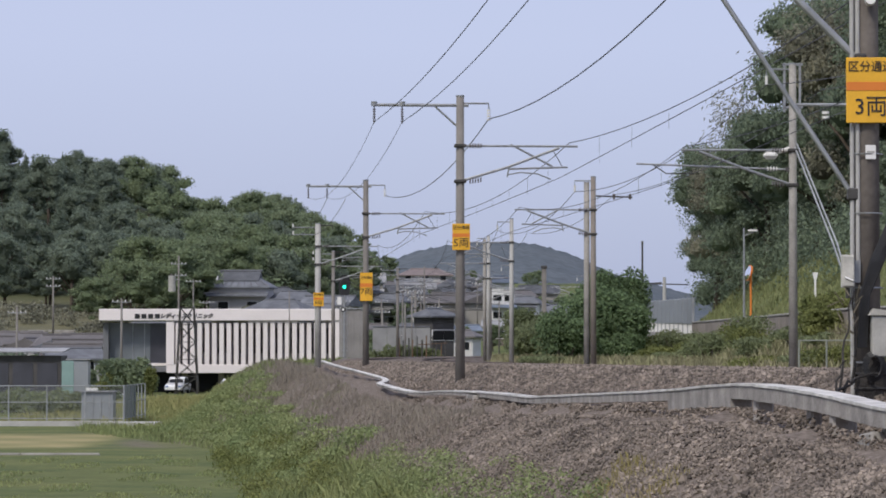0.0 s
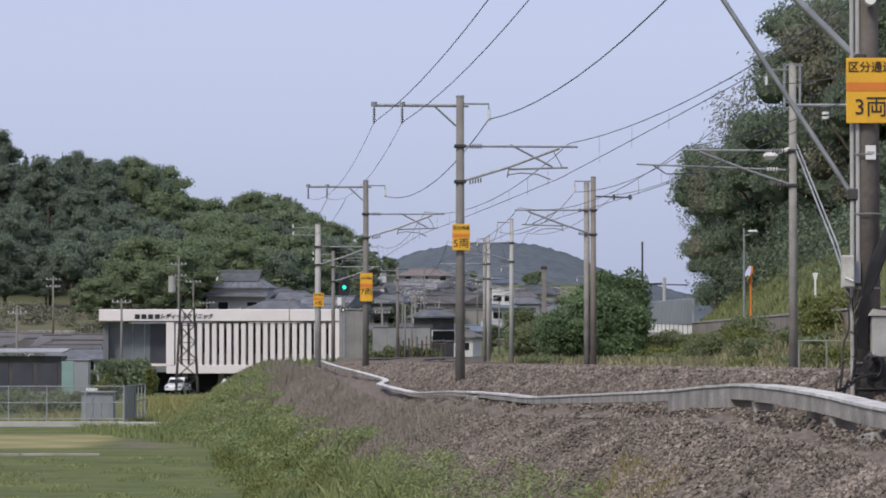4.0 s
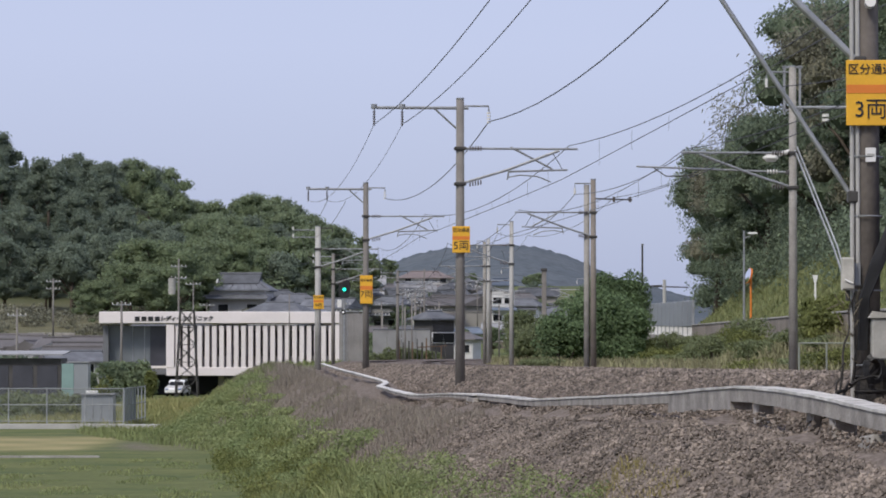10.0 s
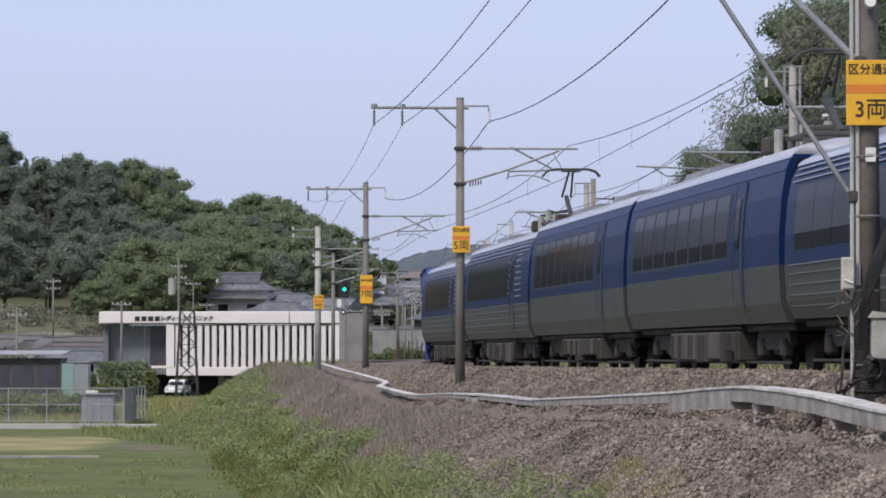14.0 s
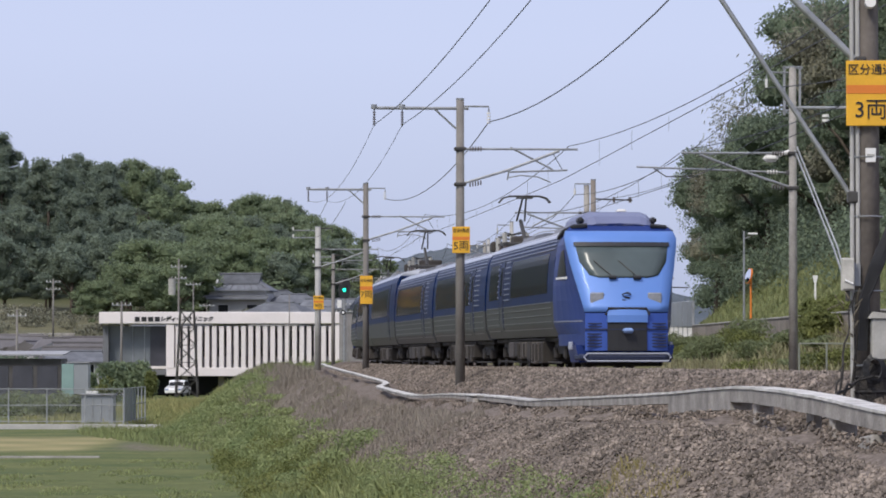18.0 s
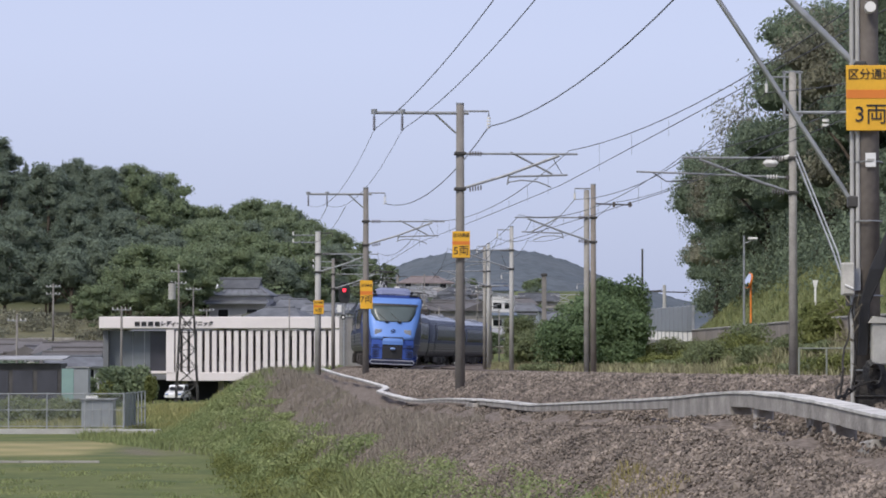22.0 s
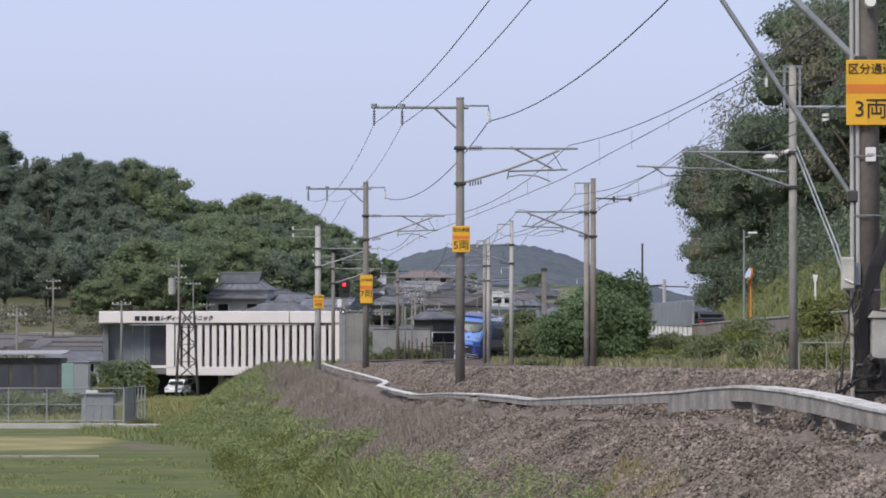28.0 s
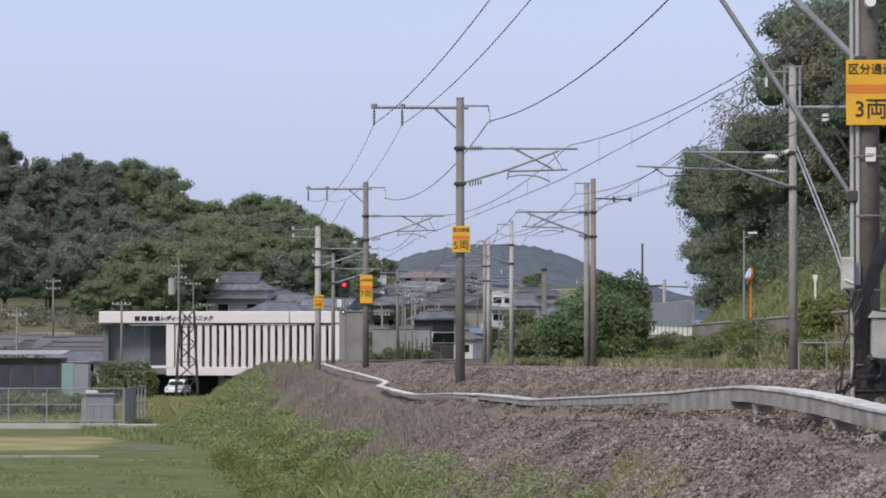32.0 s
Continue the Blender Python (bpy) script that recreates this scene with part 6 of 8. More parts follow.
# ---- the white building by the line ----
def build_clinic():
    D = 330.0
    x0, x1 = -31.85, -9.53
    g = thing("white_building", pose(0, 0, 0), "long white flat-roofed clinic with vertical fins, raised over parking", "building")
    zt, zf, zb = 4.05, 2.75, -1.15
    part("fascia", Geo().box(((x0 + x1) / 2, D + 5, (zt + zf) / 2 + 0.1), (x1 - x0, 11, zt - zf - 0.2), 0.05), M_CLINIC, g)
    xs = -25.61
    part("end_pier", Geo().box((xs + 0.35, D + 0.1, (zf + zb) / 2 + 0.1), (0.75, 0.9, zf - zb + 0.2), 0.03), M_CLINIC, g)
    part("end_pier", Geo().box((x1 - 0.3, D + 0.1, (zf + zb) / 2 + 0.1), (0.6, 0.9, zf - zb + 0.2), 0.03), M_CLINIC, g)
    part("back_wall", Geo().box(((xs + x1) / 2, D + 5.0, (zf + zb) / 2), (x1 - xs, 8.6, zf - zb + 0.1)), M_CLINIC_BACK, g, "grey wall behind the fins")
    n = 22
    fx = np.linspace(xs + 1.05, x1 - 0.85, n)
    for x in fx:
        part("fin", Geo().box((x, D + 0.12, (zf + zb) / 2), (0.42, 0.75, zf - zb), 0.02), M_CLINIC, g)
    for i in range(n - 1):
        if i % 5 in (0, 1, 3):
            part("window_slot", Geo().box(((fx[i] + fx[i + 1]) / 2, D + 0.68, (zf + zb) / 2 + 0.3), (0.16, 0.06, (zf - zb) * 0.6)), M_CLINIC_DK, g, "dark window slot")
    part("floor_band", Geo().box(((xs + x1) / 2, D + 4.5, zb - 0.35), (x1 - xs, 9.6, 0.8), 0.04), M_CLINIC, g)
    xa = x0 + 0.8
    part("glass_wall", Geo().box(((xa + xs) / 2, D + 1.6, (zf + zb) / 2), (xs - xa, 0.12, zf - zb)), M_GLASS_PALE, g, "pale curtained glazing")
    part("glass_wall_dark", Geo().box((xs - 0.9, D + 1.5, (zf + zb) / 2), (1.5, 0.1, zf - zb - 0.1)), M_GLASS_MID, g)
    for i in range(1, 5):
        part("mullion", Geo().box((xa + (xs - xa) * i / 5, D + 1.52, (zf + zb) / 2), (0.06, 0.08, zf - zb)), M_STEEL, g)
    part("west_wall", Geo().box((x0 + 0.55, D + 5, (zf + zb) / 2), (0.5, 9, zf - zb), 0.02), M_WALL_C2, g)
    part("balcony_sill", Geo().box(((xa + xs) / 2 + 1.2, D + 1.2, zb + 0.05), (xs - xa - 2.5, 0.5, 0.25), 0.02), M_CLINIC, g)
    for x in np.linspace(x0 + 1, x1 - 1, 7):
        part("column", Geo().box((x, D + 2.0, (zb - 0.7 + FIELD) / 2), (0.5, 0.5, zb - 0.7 - FIELD + 0.4), 0.03), M_CONC, g)
    # near-black sheet closing the car park: its shade is put into the colour
    part("parking_shade", Geo().box(((x0 + x1) / 2, D + 7, (zb - 0.7 + FIELD) / 2), (x1 - x0 - 1, 0.3, zb - 0.7 - FIELD + 0.4)), M_CLINIC_DK, g)
    part("under_slab", Geo().box(((xa + xs) / 2, D + 5, zb - 0.4), (xs - xa, 8, 0.5), 0.03), M_WALL_C2, g)
    # the first word is a name: plain bars
    lx = -28.50
    for i in range(4):
        part("sign_bar", Geo().box((lx + 0.2 + 0.62 * i, D - 0.53, 3.38), (0.46, 0.05, 0.42), 0.01), M_BLACK, g)
    ob = part("lettering", lettering("レディースクリニック", 0.49, 0.02, M_BLACK, slant=0.25, bold=0.018), None, g, "dark lettering")
    ob.location = (-23.75, D - 0.53, 3.38)


M_CLINIC_BACK = mat("recess_wall", (0.40, 0.385, 0.41), 0.8, var=0.25, scale=0.5)
M_WALL_C2 = mat("grey_wall", (0.17, 0.175, 0.19), 0.8, var=0.2, scale=0.4)
build_clinic()


# ---- houses of the town ----
def house(x, y, w, d, h, rz, roof, wall, label, two=True, hip=False, name="house", z=None):
    z = sit(x, y) if z is None else z
    g = thing(name, pose(x, y, z, 0, 0, rz), label, "house", "houses of the town")
    part("wall", Geo().box((0, 0, h / 2 - 0.4), (w, d, h + 0.8), 0.02), wall, g)
    rh, ov = d * 0.24, 0.55
    W, Dp = w / 2 + ov, d / 2 + ov
    r = W * 0.5 if hip else W
    v = [(-W, -Dp, h), (W, -Dp, h), (W, Dp, h), (-W, Dp, h), (-r, 0, h + rh), (r, 0, h + rh), (-W, -Dp, h - 0.16), (W, -Dp, h - 0.16), (W, Dp, h - 0.16), (-W, Dp, h - 0.16)]
    part("roof", Geo().add(v, [(0, 1, 5, 4), (2, 3, 4, 5), (1, 2, 5), (3, 0, 4), (6, 7, 1, 0), (7, 8, 2, 1), (8, 9, 3, 2), (9, 6, 0, 3), (9, 8, 7, 6)]), roof, g)
    part("ridge", Geo().tube([(-r, 0, h + rh), (r, 0, h + rh)], 0.16, 6), roof, g)
    floors = 2 if two else 1
    for fl in range(floors):
        zz = 1.5 + fl * 2.7
        if zz > h - 0.5:
            continue
        for i in range(max(2, int(w / 3))):
            xx = -w / 2 + (i + 0.5) * w / max(2, int(w / 3))
            wd = part("window", Geo().box((xx, -d / 2 - 0.02, zz), (1.5, 0.08, 1.1), 0.01), M_WHITE, g)
            part("pane", Geo().box((xx, -d / 2 - 0.07, zz), (1.32, 0.03, 0.94)), M_GLASS_DARK, wd)
    if two:
        v = [(-w / 2 - 0.3, -d / 2 - 1.2, 2.75), (w / 2 + 0.3, -d / 2 - 1.2, 2.75), (w / 2 + 0.3, -d / 2, 3.15), (-w / 2 - 0.3, -d / 2, 3.15)]
        v += [(a, b, c - 0.14) for a, b, c in v]
        part("lean_to_roof", Geo().add(v, [(0, 1, 2, 3), (7, 6, 5, 4), (0, 4, 5, 1), (1, 5, 6, 2), (2, 6, 7, 3), (3, 7, 4, 0)]), roof, g)
    return g


# the tiled house above the white building
def build_tiled_house():
    g = house(-26.6, 470, 7.6, 6.4, 3.9, -6, M_TILE, M_WALL_W, "two-storey house with a tiled hip-and-gable roof and white gable", True, True)
    h = 3.9
    v = [(-2.9, -2.0, h + 0.85), (2.6, -2.0, h + 0.85), (2.6, 2.0, h + 0.85), (-2.9, 2.0, h + 0.85), (-2.9, 0, h + 2.15), (2.6, 0, h + 2.15)]
    part("upper_roof", Geo().add(v, [(0, 1, 5, 4), (2, 3, 4, 5), (1, 2, 5), (3, 0, 4), (0, 3, 2, 1)]), M_TILE, g)
    part("gable", Geo().prism([(-1.7, h + 0.9), (1.7, h + 0.9), (0, h + 1.95)], -2.96, -2.90, "x"), M_WALL_W, g, "white plastered gable")
    for sy in (-1, 1):
        part("barge_board", Geo().tube([(-3.0, sy * 2.1, h + 0.80), (-3.0, 0, h + 2.2)], 0.11, 5), M_WHITE, g, "white barge board")
    part("ridge_cap", Geo().box((-0.15, 0, h + 2.2), (5.8, 0.35, 0.28), 0.06), M_TILE, g)
    for k in range(9):
        x = -4.0 + k
        part("roof_rib", Geo().tube([(x, -3.72, h + 0.02), (x * 0.72, -2.0, h + 0.80)], 0.05, 4), M_TILE, g)
    part("side_wing_roof", Geo().add([(-6.4, -3.4, 2.9), (-3.6, -3.4, 3.3), (-3.6, 2, 3.3), (-6.4, 2, 2.9), (-6.4, -3.4, 2.7), (-3.6, -3.4, 3.1), (-3.6, 2, 3.1), (-6.4, 2, 2.7)], [(0, 1, 2, 3), (7, 6, 5, 4), (0, 4, 5, 1), (1, 5, 6, 2), (2, 6, 7, 3), (3, 7, 4, 0)]), M_TILE_PALE, g, "pale lean-to roof")


build_tiled_house()
bush("garden_shrub", -24.6, 458, 3.2, 2.4, M_LEAF_BROWN, 2200, 0.17, 71, "brownish clipped shrub before the tiled house", "garden shrubs of the tiled house")
bush("garden_shrub", -22.0, 459, 2.6, 1.8, M_LEAF_BROWN, 1800, 0.17, 72, "brownish clipped shrub before the tiled house", "garden shrubs of the tiled house")
bush("garden_shrub", -27.6, 457, 2.8, 1.9, M_LEAF_PALE, 1800, 0.17, 73, "pale green clipped shrub before the tiled house", "garden shrubs of the tiled house")
house(-22.5, 476, 6.5, 5.0, 2.6, 8, M_TILE, M_WALL_B, "low house with a dark tiled roof", False, True)


M_TILE_BROWN = mat("brown_roof", (0.13, 0.12, 0.118), 0.7, var=0.25, scale=0.9, rnd=0.2)


def build_town():
    rng = random.Random(21)
    roofs = [M_TILE, M_TILE, M_TILE, M_TILE_PALE, M_TILE_BLUE, M_TILE_BROWN]
    walls = [M_WALL_A, M_WALL_B, M_WALL_C, M_WALL_W, M_WALL_W]
    for y, a, b in ((560, -26.3, -14.9), (585, -27.3, 30.0), (612, -22.9, 31.0), (640, -21.3, 31.0), (668, -20.5, 29.8), (700, -21.3, 31.4), (735, -22.1, 33.0), (770, -21.3, 34), (808, -20.5, 34), (850, -19.7, 34), (895, -18.9, 34), (940, -18.1, 33.0), (985, -14.9, 31.4)):
        q = a + rng.uniform(0, 3)
        while q < b:
            x = q * y / 1000
            w = rng.uniform(4.2, 6.8)
            s, o = track_coords([x], [y])
            two = rng.random() < 0.6
            low = (sit(x, y) + (7.0 if two else 4.8)) / y < (0.0244 if q < -12 else 0.0225)  # roofs keep below the ridge behind the town
            if abs(o[0]) > 13 and low:
                house(x, y + rng.uniform(-6, 6), w, rng.uniform(4.2, 6.2), 4.4 if two else 2.5, rng.choice([0, 12, -20, 80, -75, 35]), rng.choice(roofs), rng.choice(walls),
                      rng.choice(["small town house with a tiled roof", "plastered town house with a gabled roof"]), two, rng.random() < 0.4)
            q += (w + rng.uniform(0.6, 2.6)) * 1000 / y
    # sheds, small houses and garden trees on the flat before the rise
    for y, a, b in ((388, -20, -9), (412, -20.5, -4), (440, -20, 14), (470, -21, 24), (500, -21, 26), (530, -23, 28)):
        q = a + rng.uniform(0, 2)
        while q < b:
            x = q * y / 1000
            if abs(track_coords([x], [y])[1][0]) > 14:
                if rng.random() < 0.7:
                    house(x, y + rng.uniform(-5, 5), rng.uniform(2.8, 4.8), rng.uniform(2.8, 4.2), rng.choice([1.5, 1.9, 2.7]), rng.choice([0, 15, -20, 70]), rng.choice(roofs), rng.choice(walls), "small old house with a tiled roof", False, rng.random() < 0.5)
                else:
                    k = rng.uniform(0.25, 0.42)
                    plant_tree("garden_tree", rng.choice(BROAD + DARKT[3:]), Matrix.LocRotScale((x, y, sit(x, y) - 0.2), Euler((0, 0, q)), (k, k, k)), "small green garden tree among the houses", "garden trees of the town")
            q += rng.uniform(4, 6.6) * 1000 / y
    for k in range(34):
        y = rng.uniform(560, 980)
        x = rng.uniform(-24, 34) * y / 1000
        s = rng.uniform(0.28, 0.5)
        if abs(track_coords([x], [y])[1][0]) > 14:
            plant_tree("garden_tree", rng.choice(BROAD + DARKT[3:]), Matrix.LocRotScale((x, y, sit(x, y) - 0.2), Euler((0, 0, k)), (s, s, s)), "small green garden tree among the houses", "garden trees of the town")
    # left of the white building
    for x, y, w, two, rf, wl in ((-49.7, 410, 8, False, M_TILE_BROWN, M_WALL_B), (-46.2, 402, 6, False, M_TILE_BROWN, M_WALL_B), (-42.9, 395, 6, False, M_TILE_BROWN, M_WALL_A), (-38.2, 380, 7, False, M_TILE_BROWN, M_WALL_C), (-38.3, 368, 6, False, M_TILE_BROWN, M_WALL_A), (-39.1, 398, 7, False, M_TILE_BROWN, M_WALL_B),
                                 (-36.8, 430, 8, False, M_TILE, M_WALL_C), (-33.8, 440, 8, False, M_TILE, M_WALL_A), (-29.8, 432, 7, False, M_TILE, M_WALL_C), (-20.7, 452, 8, False, M_TILE, M_WALL_B), (-17.3, 455, 7, False, M_TILE, M_WALL_C), (-19.7, 470, 7, False, M_TILE, M_WALL_A), (-14.6, 462, 7, True, M_TILE, M_WALL_B)):
        house(x, y, w * 0.85, 5.0, 4.2 if two else 2.5, rng.choice([0, 15, -18]), rf, wl, "old town house with a tiled roof", two, rng.random() < 0.5)


build_town()
# apartment block on the rise
house(-4.0, 780, 11.5, 6, 4.8, 4, M_TILE_RED, M_WALL_W, "pale apartment block with a dull reddish roof", True, True, "apartment_block")
house(9.0, 560, 3.6, 4.5, 6.6, 10, M_TILE_BLUE, M_WALL_W, "narrow white three-storey block with balconies", True, True, "apartment_block", z=4.2)
house(13.2, 575, 4.2, 4.5, 3.4, -8, M_TILE, M_WALL_W, "white two-storey house with a grey roof", True, True, z=4.4)


# ---- things left of the line ----
def utility_pole(x, y, z, h, label, arms=(0.9,), transformer=False, lamp=False, r=0.13):
    g = thing("utility_pole", pose(x, y, z), label, "utility pole", "utility poles")
    part("pole", Geo().tube([(0, 0, -0.5), (0, 0, h)], r, 10, r * 0.7), M_POLE, g, smooth=True)
    for a in arms:
        part("cross_arm", Geo().box((0, 0, h - a), (1.8, 0.09, 0.09), 0.01), M_STEEL, g)
        for dx in (-0.8, -0.35, 0.35, 0.8):
            part("insulator", Geo().tube([(dx, 0, h - a + 0.04), (dx, 0, h - a + 0.22)], 0.05, 8), M_INSUL, g)
    if transformer:
        part("transformer", Geo().tube([(-0.75, 0, h - 4.0), (-0.75, 0, h - 2.2)], 0.42, 14), M_BOXGREY, g, "grey drum transformer")
        part("cap", Geo().tube([(-0.75, 0, h - 2.2), (-0.75, 0, h - 2.05)], 0.3, 12), M_DARKSTEEL, g)
        part("hanger", Geo().box((-0.4, 0, h - 2.6), (0.8, 0.1, 0.1)), M_STEEL, g)
    if lamp:
        part("lamp_arm", Geo().tube([(0, 0, h - 0.6), (0.7, 0, h - 0.35)], 0.03, 6), M_STEEL, g)
        part("lamp_head", Geo().box((0.95, 0, h - 0.3), (0.6, 0.2, 0.12), 0.04), M_INSUL, g)
    return g


utility_pole(-29.71, 400, -1.0, 11.8, "utility pole with crossarms and a grey drum transformer", (0.9, 2.2), True)
utility_pole(-48.19, 440, 2.0, 7.4, "slim utility pole at the foot of the wood", (0.4, 1.3))
utility_pole(-39.50, 330, FIELD, 8.0, "grey utility pole among the sheds", (0.6,))
utility_pole(-29.08, 322, FIELD, 8.6, "grey utility pole before the white building", (0.3,))
utility_pole(-13.90, 322, FIELD, 9.3, "thin utility pole before the white building", (), r=0.07)
utility_pole(-29.47, 420, -0.4, 9.0, "thin dark utility pole", (0.3,), r=0.09)
utility_pole(-27.87, 420, -0.4, 6.5, "thin dark utility pole", (0.3,), r=0.07)


def build_pylon():
    x0, y0, z0, h = -23.15, 322, FIELD, 7.8
    g = thing("lattice_mast", pose(x0, y0, z0), "dark steel lattice mast before the white building", "lattice mast")
    w0, w1 = 1.0, 0.62
    c = [(-1, -1), (1, -1), (1, 1), (-1, 1)]

    def corner(i, z):
        w = w0 + (w1 - w0) * z / h
        return (c[i % 4][0] * w, c[i % 4][1] * w, z)
    for i in range(4):
        part("leg", Geo().tube([corner(i, -0.3), corner(i, h)], 0.055, 6), M_DARKSTEEL, g)
        n = 5
        for k in range(n):
            a, b = h * k / n, h * (k + 1) / n
            part("diagonal", Geo().tube([corner(i, a), corner(i + 1, b)], 0.03, 5), M_DARKSTEEL, g)
            part("diagonal", Geo().tube([corner(i + 1, a), corner(i, b)], 0.03, 5), M_DARKSTEEL, g)
            part("ring_bar", Geo().tube([corner(i, b), corner(i + 1, b)], 0.03, 5), M_DARKSTEEL, g)


build_pylon()


def build_fence():
    """The wire fence round the plot beside the field, on a concrete footing."""
    y0, z = 186.0, FIELD
    xa, xb = -42.0, -16.68
    g = thing("wire_fence", pose(0, 0, 0), "silvery wire mesh fence on a concrete footing", "fence")
    part("footing", Geo().box(((xa + xb) / 2, y0, z + 0.12), (xb - xa, 0.3, 0.3), 0.02), M_PALE, g)
    xs = np.arange(xa, xb + 0.01, 2.0)
    xs = xs + (xb - xs[-1])
    for x in xs:
        part("post", Geo().tube([(x, y0, z + 0.2), (x, y0, z + 2.15)], 0.04, 8), M_FENCE, g)
    for h in (0.4, 1.25, 2.1):
        part("rail", Geo().tube([(xs[0], y0, z + h), (xb, y0, z + h)], 0.026, 6), M_FENCE, g)
    for i, x in enumerate(xs[:-1]):
        if x < -30:
            continue
        m = Geo()
        for q in np.arange(-2.0, 2.0, 0.16):
            a, b = max(0, q), min(2.0, q + 1.7)
            if b - a < 0.2:
                continue
            m.tube([(x + a, y0, z + 0.4 + (a - q)), (x + b, y0, z + 0.4 + (b - q))], 0.008, 3, cap=False)
            m.tube([(x + 2 - a, y0 + 0.02, z + 0.4 + (a - q)), (x + 2 - b, y0 + 0.02, z + 0.4 + (b - q))], 0.008, 3, cap=False)
        part("mesh_panel", m, M_FENCE, g)
    # the short return run away from the field
    for k in range(1, 7):
        part("post", Geo().tube([(xb + 0.02 * k, y0 + 2 * k, z), (xb + 0.02 * k, y0 + 2 * k, z + 2.15)], 0.04, 8), M_FENCE, g)
    for h in (0.4, 1.25, 2.1):
        part("rail", Geo().tube([(xb, y0, z + h), (xb + 0.12, y0 + 12, z + h)], 0.026, 6), M_FENCE, g)
    part("corner_sheet", Geo().box((xb + 0.0, y0 + 4, z + 1.25), (0.05, 7.0, 1.7), 0.01), M_BARRIER, g, "grey sheet on the fence's return")
    part("slab", Geo().box((xb + 1.0, y0 - 0.3, z + 0.1), (2.6, 1.6, 0.28), 0.03), M_PALE, g, "flat concrete slab")
    s = thing("plot_shed", pose(-18.56, 192, z), "low pale sheet-metal shed behind the fence", "shed")
    part("wall", Geo().box((0, 0, 0.8), (1.7, 1.6, 1.8), 0.02), M_BARRIER, s)
    part("roof", Geo().box((0, 0, 1.74), (1.9, 1.9, 0.08), 0.02), M_TILE_PALE, s)
    for k in range(4):
        part("rib", Geo().box((-0.7 + 0.45 * k, -0.82, 0.8), (0.05, 0.03, 1.7)), M_STEEL, s)


build_fence()




def build_left_clutter():
    g = thing("field_kerb", pose(0, 0, 0), "narrow pale concrete kerb between the field plots", "kerb")
    for x in np.arange(-40, -15.5, 3.0):
        part("kerb_block", Geo().box((x + 1.5, 135, FIELD + 0.01), (2.97, 0.24, 0.14), 0.02), M_CONC, g)
    b = thing("roadside_banner", pose(-26.35, 250, FIELD), "teal banner board on posts", "banner")
    part("board", Geo().box((0, 0, 1.95), (0.85, 0.06, 2.5), 0.02), M_TEAL, b)
    for sx in (-0.4, 0.4):
        part("post", Geo().tube([(sx, 0.05, -0.2), (sx, 0.05, 3.2)], 0.03, 6), M_STEEL, b)
    b = thing("grey_cabin", pose(-25.96, 254, FIELD), "pale grey sheet-metal cabin", "cabin")
    part("wall", Geo().box((0, 0, 2.15), (1.5, 1.5, 2.2), 0.02), M_BARRIER, b)
    part("lower_wall", Geo().box((0, 0.02, 0.5), (1.4, 1.4, 1.2), 0.02), M_WALL_C, b)
    part("roof", Geo().box((0, 0, 3.29), (1.7, 1.7, 0.08), 0.02), M_TILE_PALE, b)
    b = thing("white_crate", pose(-24.25, 246, FIELD), "white slatted crate on the ground", "crate")
    for k in range(4):
        part("slat", Geo().box((0, 0, 0.35 + 0.3 * k), (0.8, 0.5, 0.22), 0.02), M_WHITE, b)
    for sx in (-0.36, 0.36):
        part("post", Geo().box((sx, 0.1, 0.6), (0.07, 0.5, 1.4), 0.01), M_WHITE, b)
    s = thing("long_shed", pose(-36.10, 300, FIELD), "long dark shed with a pale roof edge", "shed")
    part("wall", Geo().box((0, 0, 1.7), (8.4, 5, 3.6), 0.02), M_SHED, s)
    part("roof", Geo().add([(-4.4, -3.2, 3.86), (4.4, -3.2, 3.86), (4.4, 3, 4.0), (-4.4, 3, 4.0), (-4.4, -3.2, 3.76), (4.4, -3.2, 3.76), (4.4, 3, 4.15), (-4.4, 3, 4.15)], [(0, 1, 2, 3), (7, 6, 5, 4), (0, 4, 5, 1), (1, 5, 6, 2), (2, 6, 7, 3), (3, 7, 4, 0)]), M_TILE_PALE, s)
    for k in range(4):
        part("opening", Geo().box((-3.1 + 2.05 * k, -2.5, 1.6), (1.7, 0.1, 2.6), 0.01), M_GLASS_MID, s)
    c = motor_car("parked_car", "white car parked under the raised building", 3.9, 1.6, 1.5, M_CAR_WHITE)
    c.matrix_basis = pose(-24.2, 325, FIELD, 0, 0, 172)
    for px, y, w, h in ((-24.71, 215, 2.6, 1.5), (-24.10, 222, 3.2, 1.85), (-27.41, 226, 3.2, 1.9), (-25.67, 224, 3.0, 1.8), (-22.73, 219, 2.4, 1.7), (-24.49, 262, 1.6, 2.2), (-23.75, 236, 2.0, 1.0), (-26.35, 318, 1.8, 1.8)):
        bush("low_shrub", px, y, w, h * (0.88 if y < 230 else 1), M_LEAF_PALE if y > 230 else M_LEAF_WEED, 1500, 0.13, int(y), "low green shrub behind the fence", "low shrubs behind the fence")


build_left_clutter()


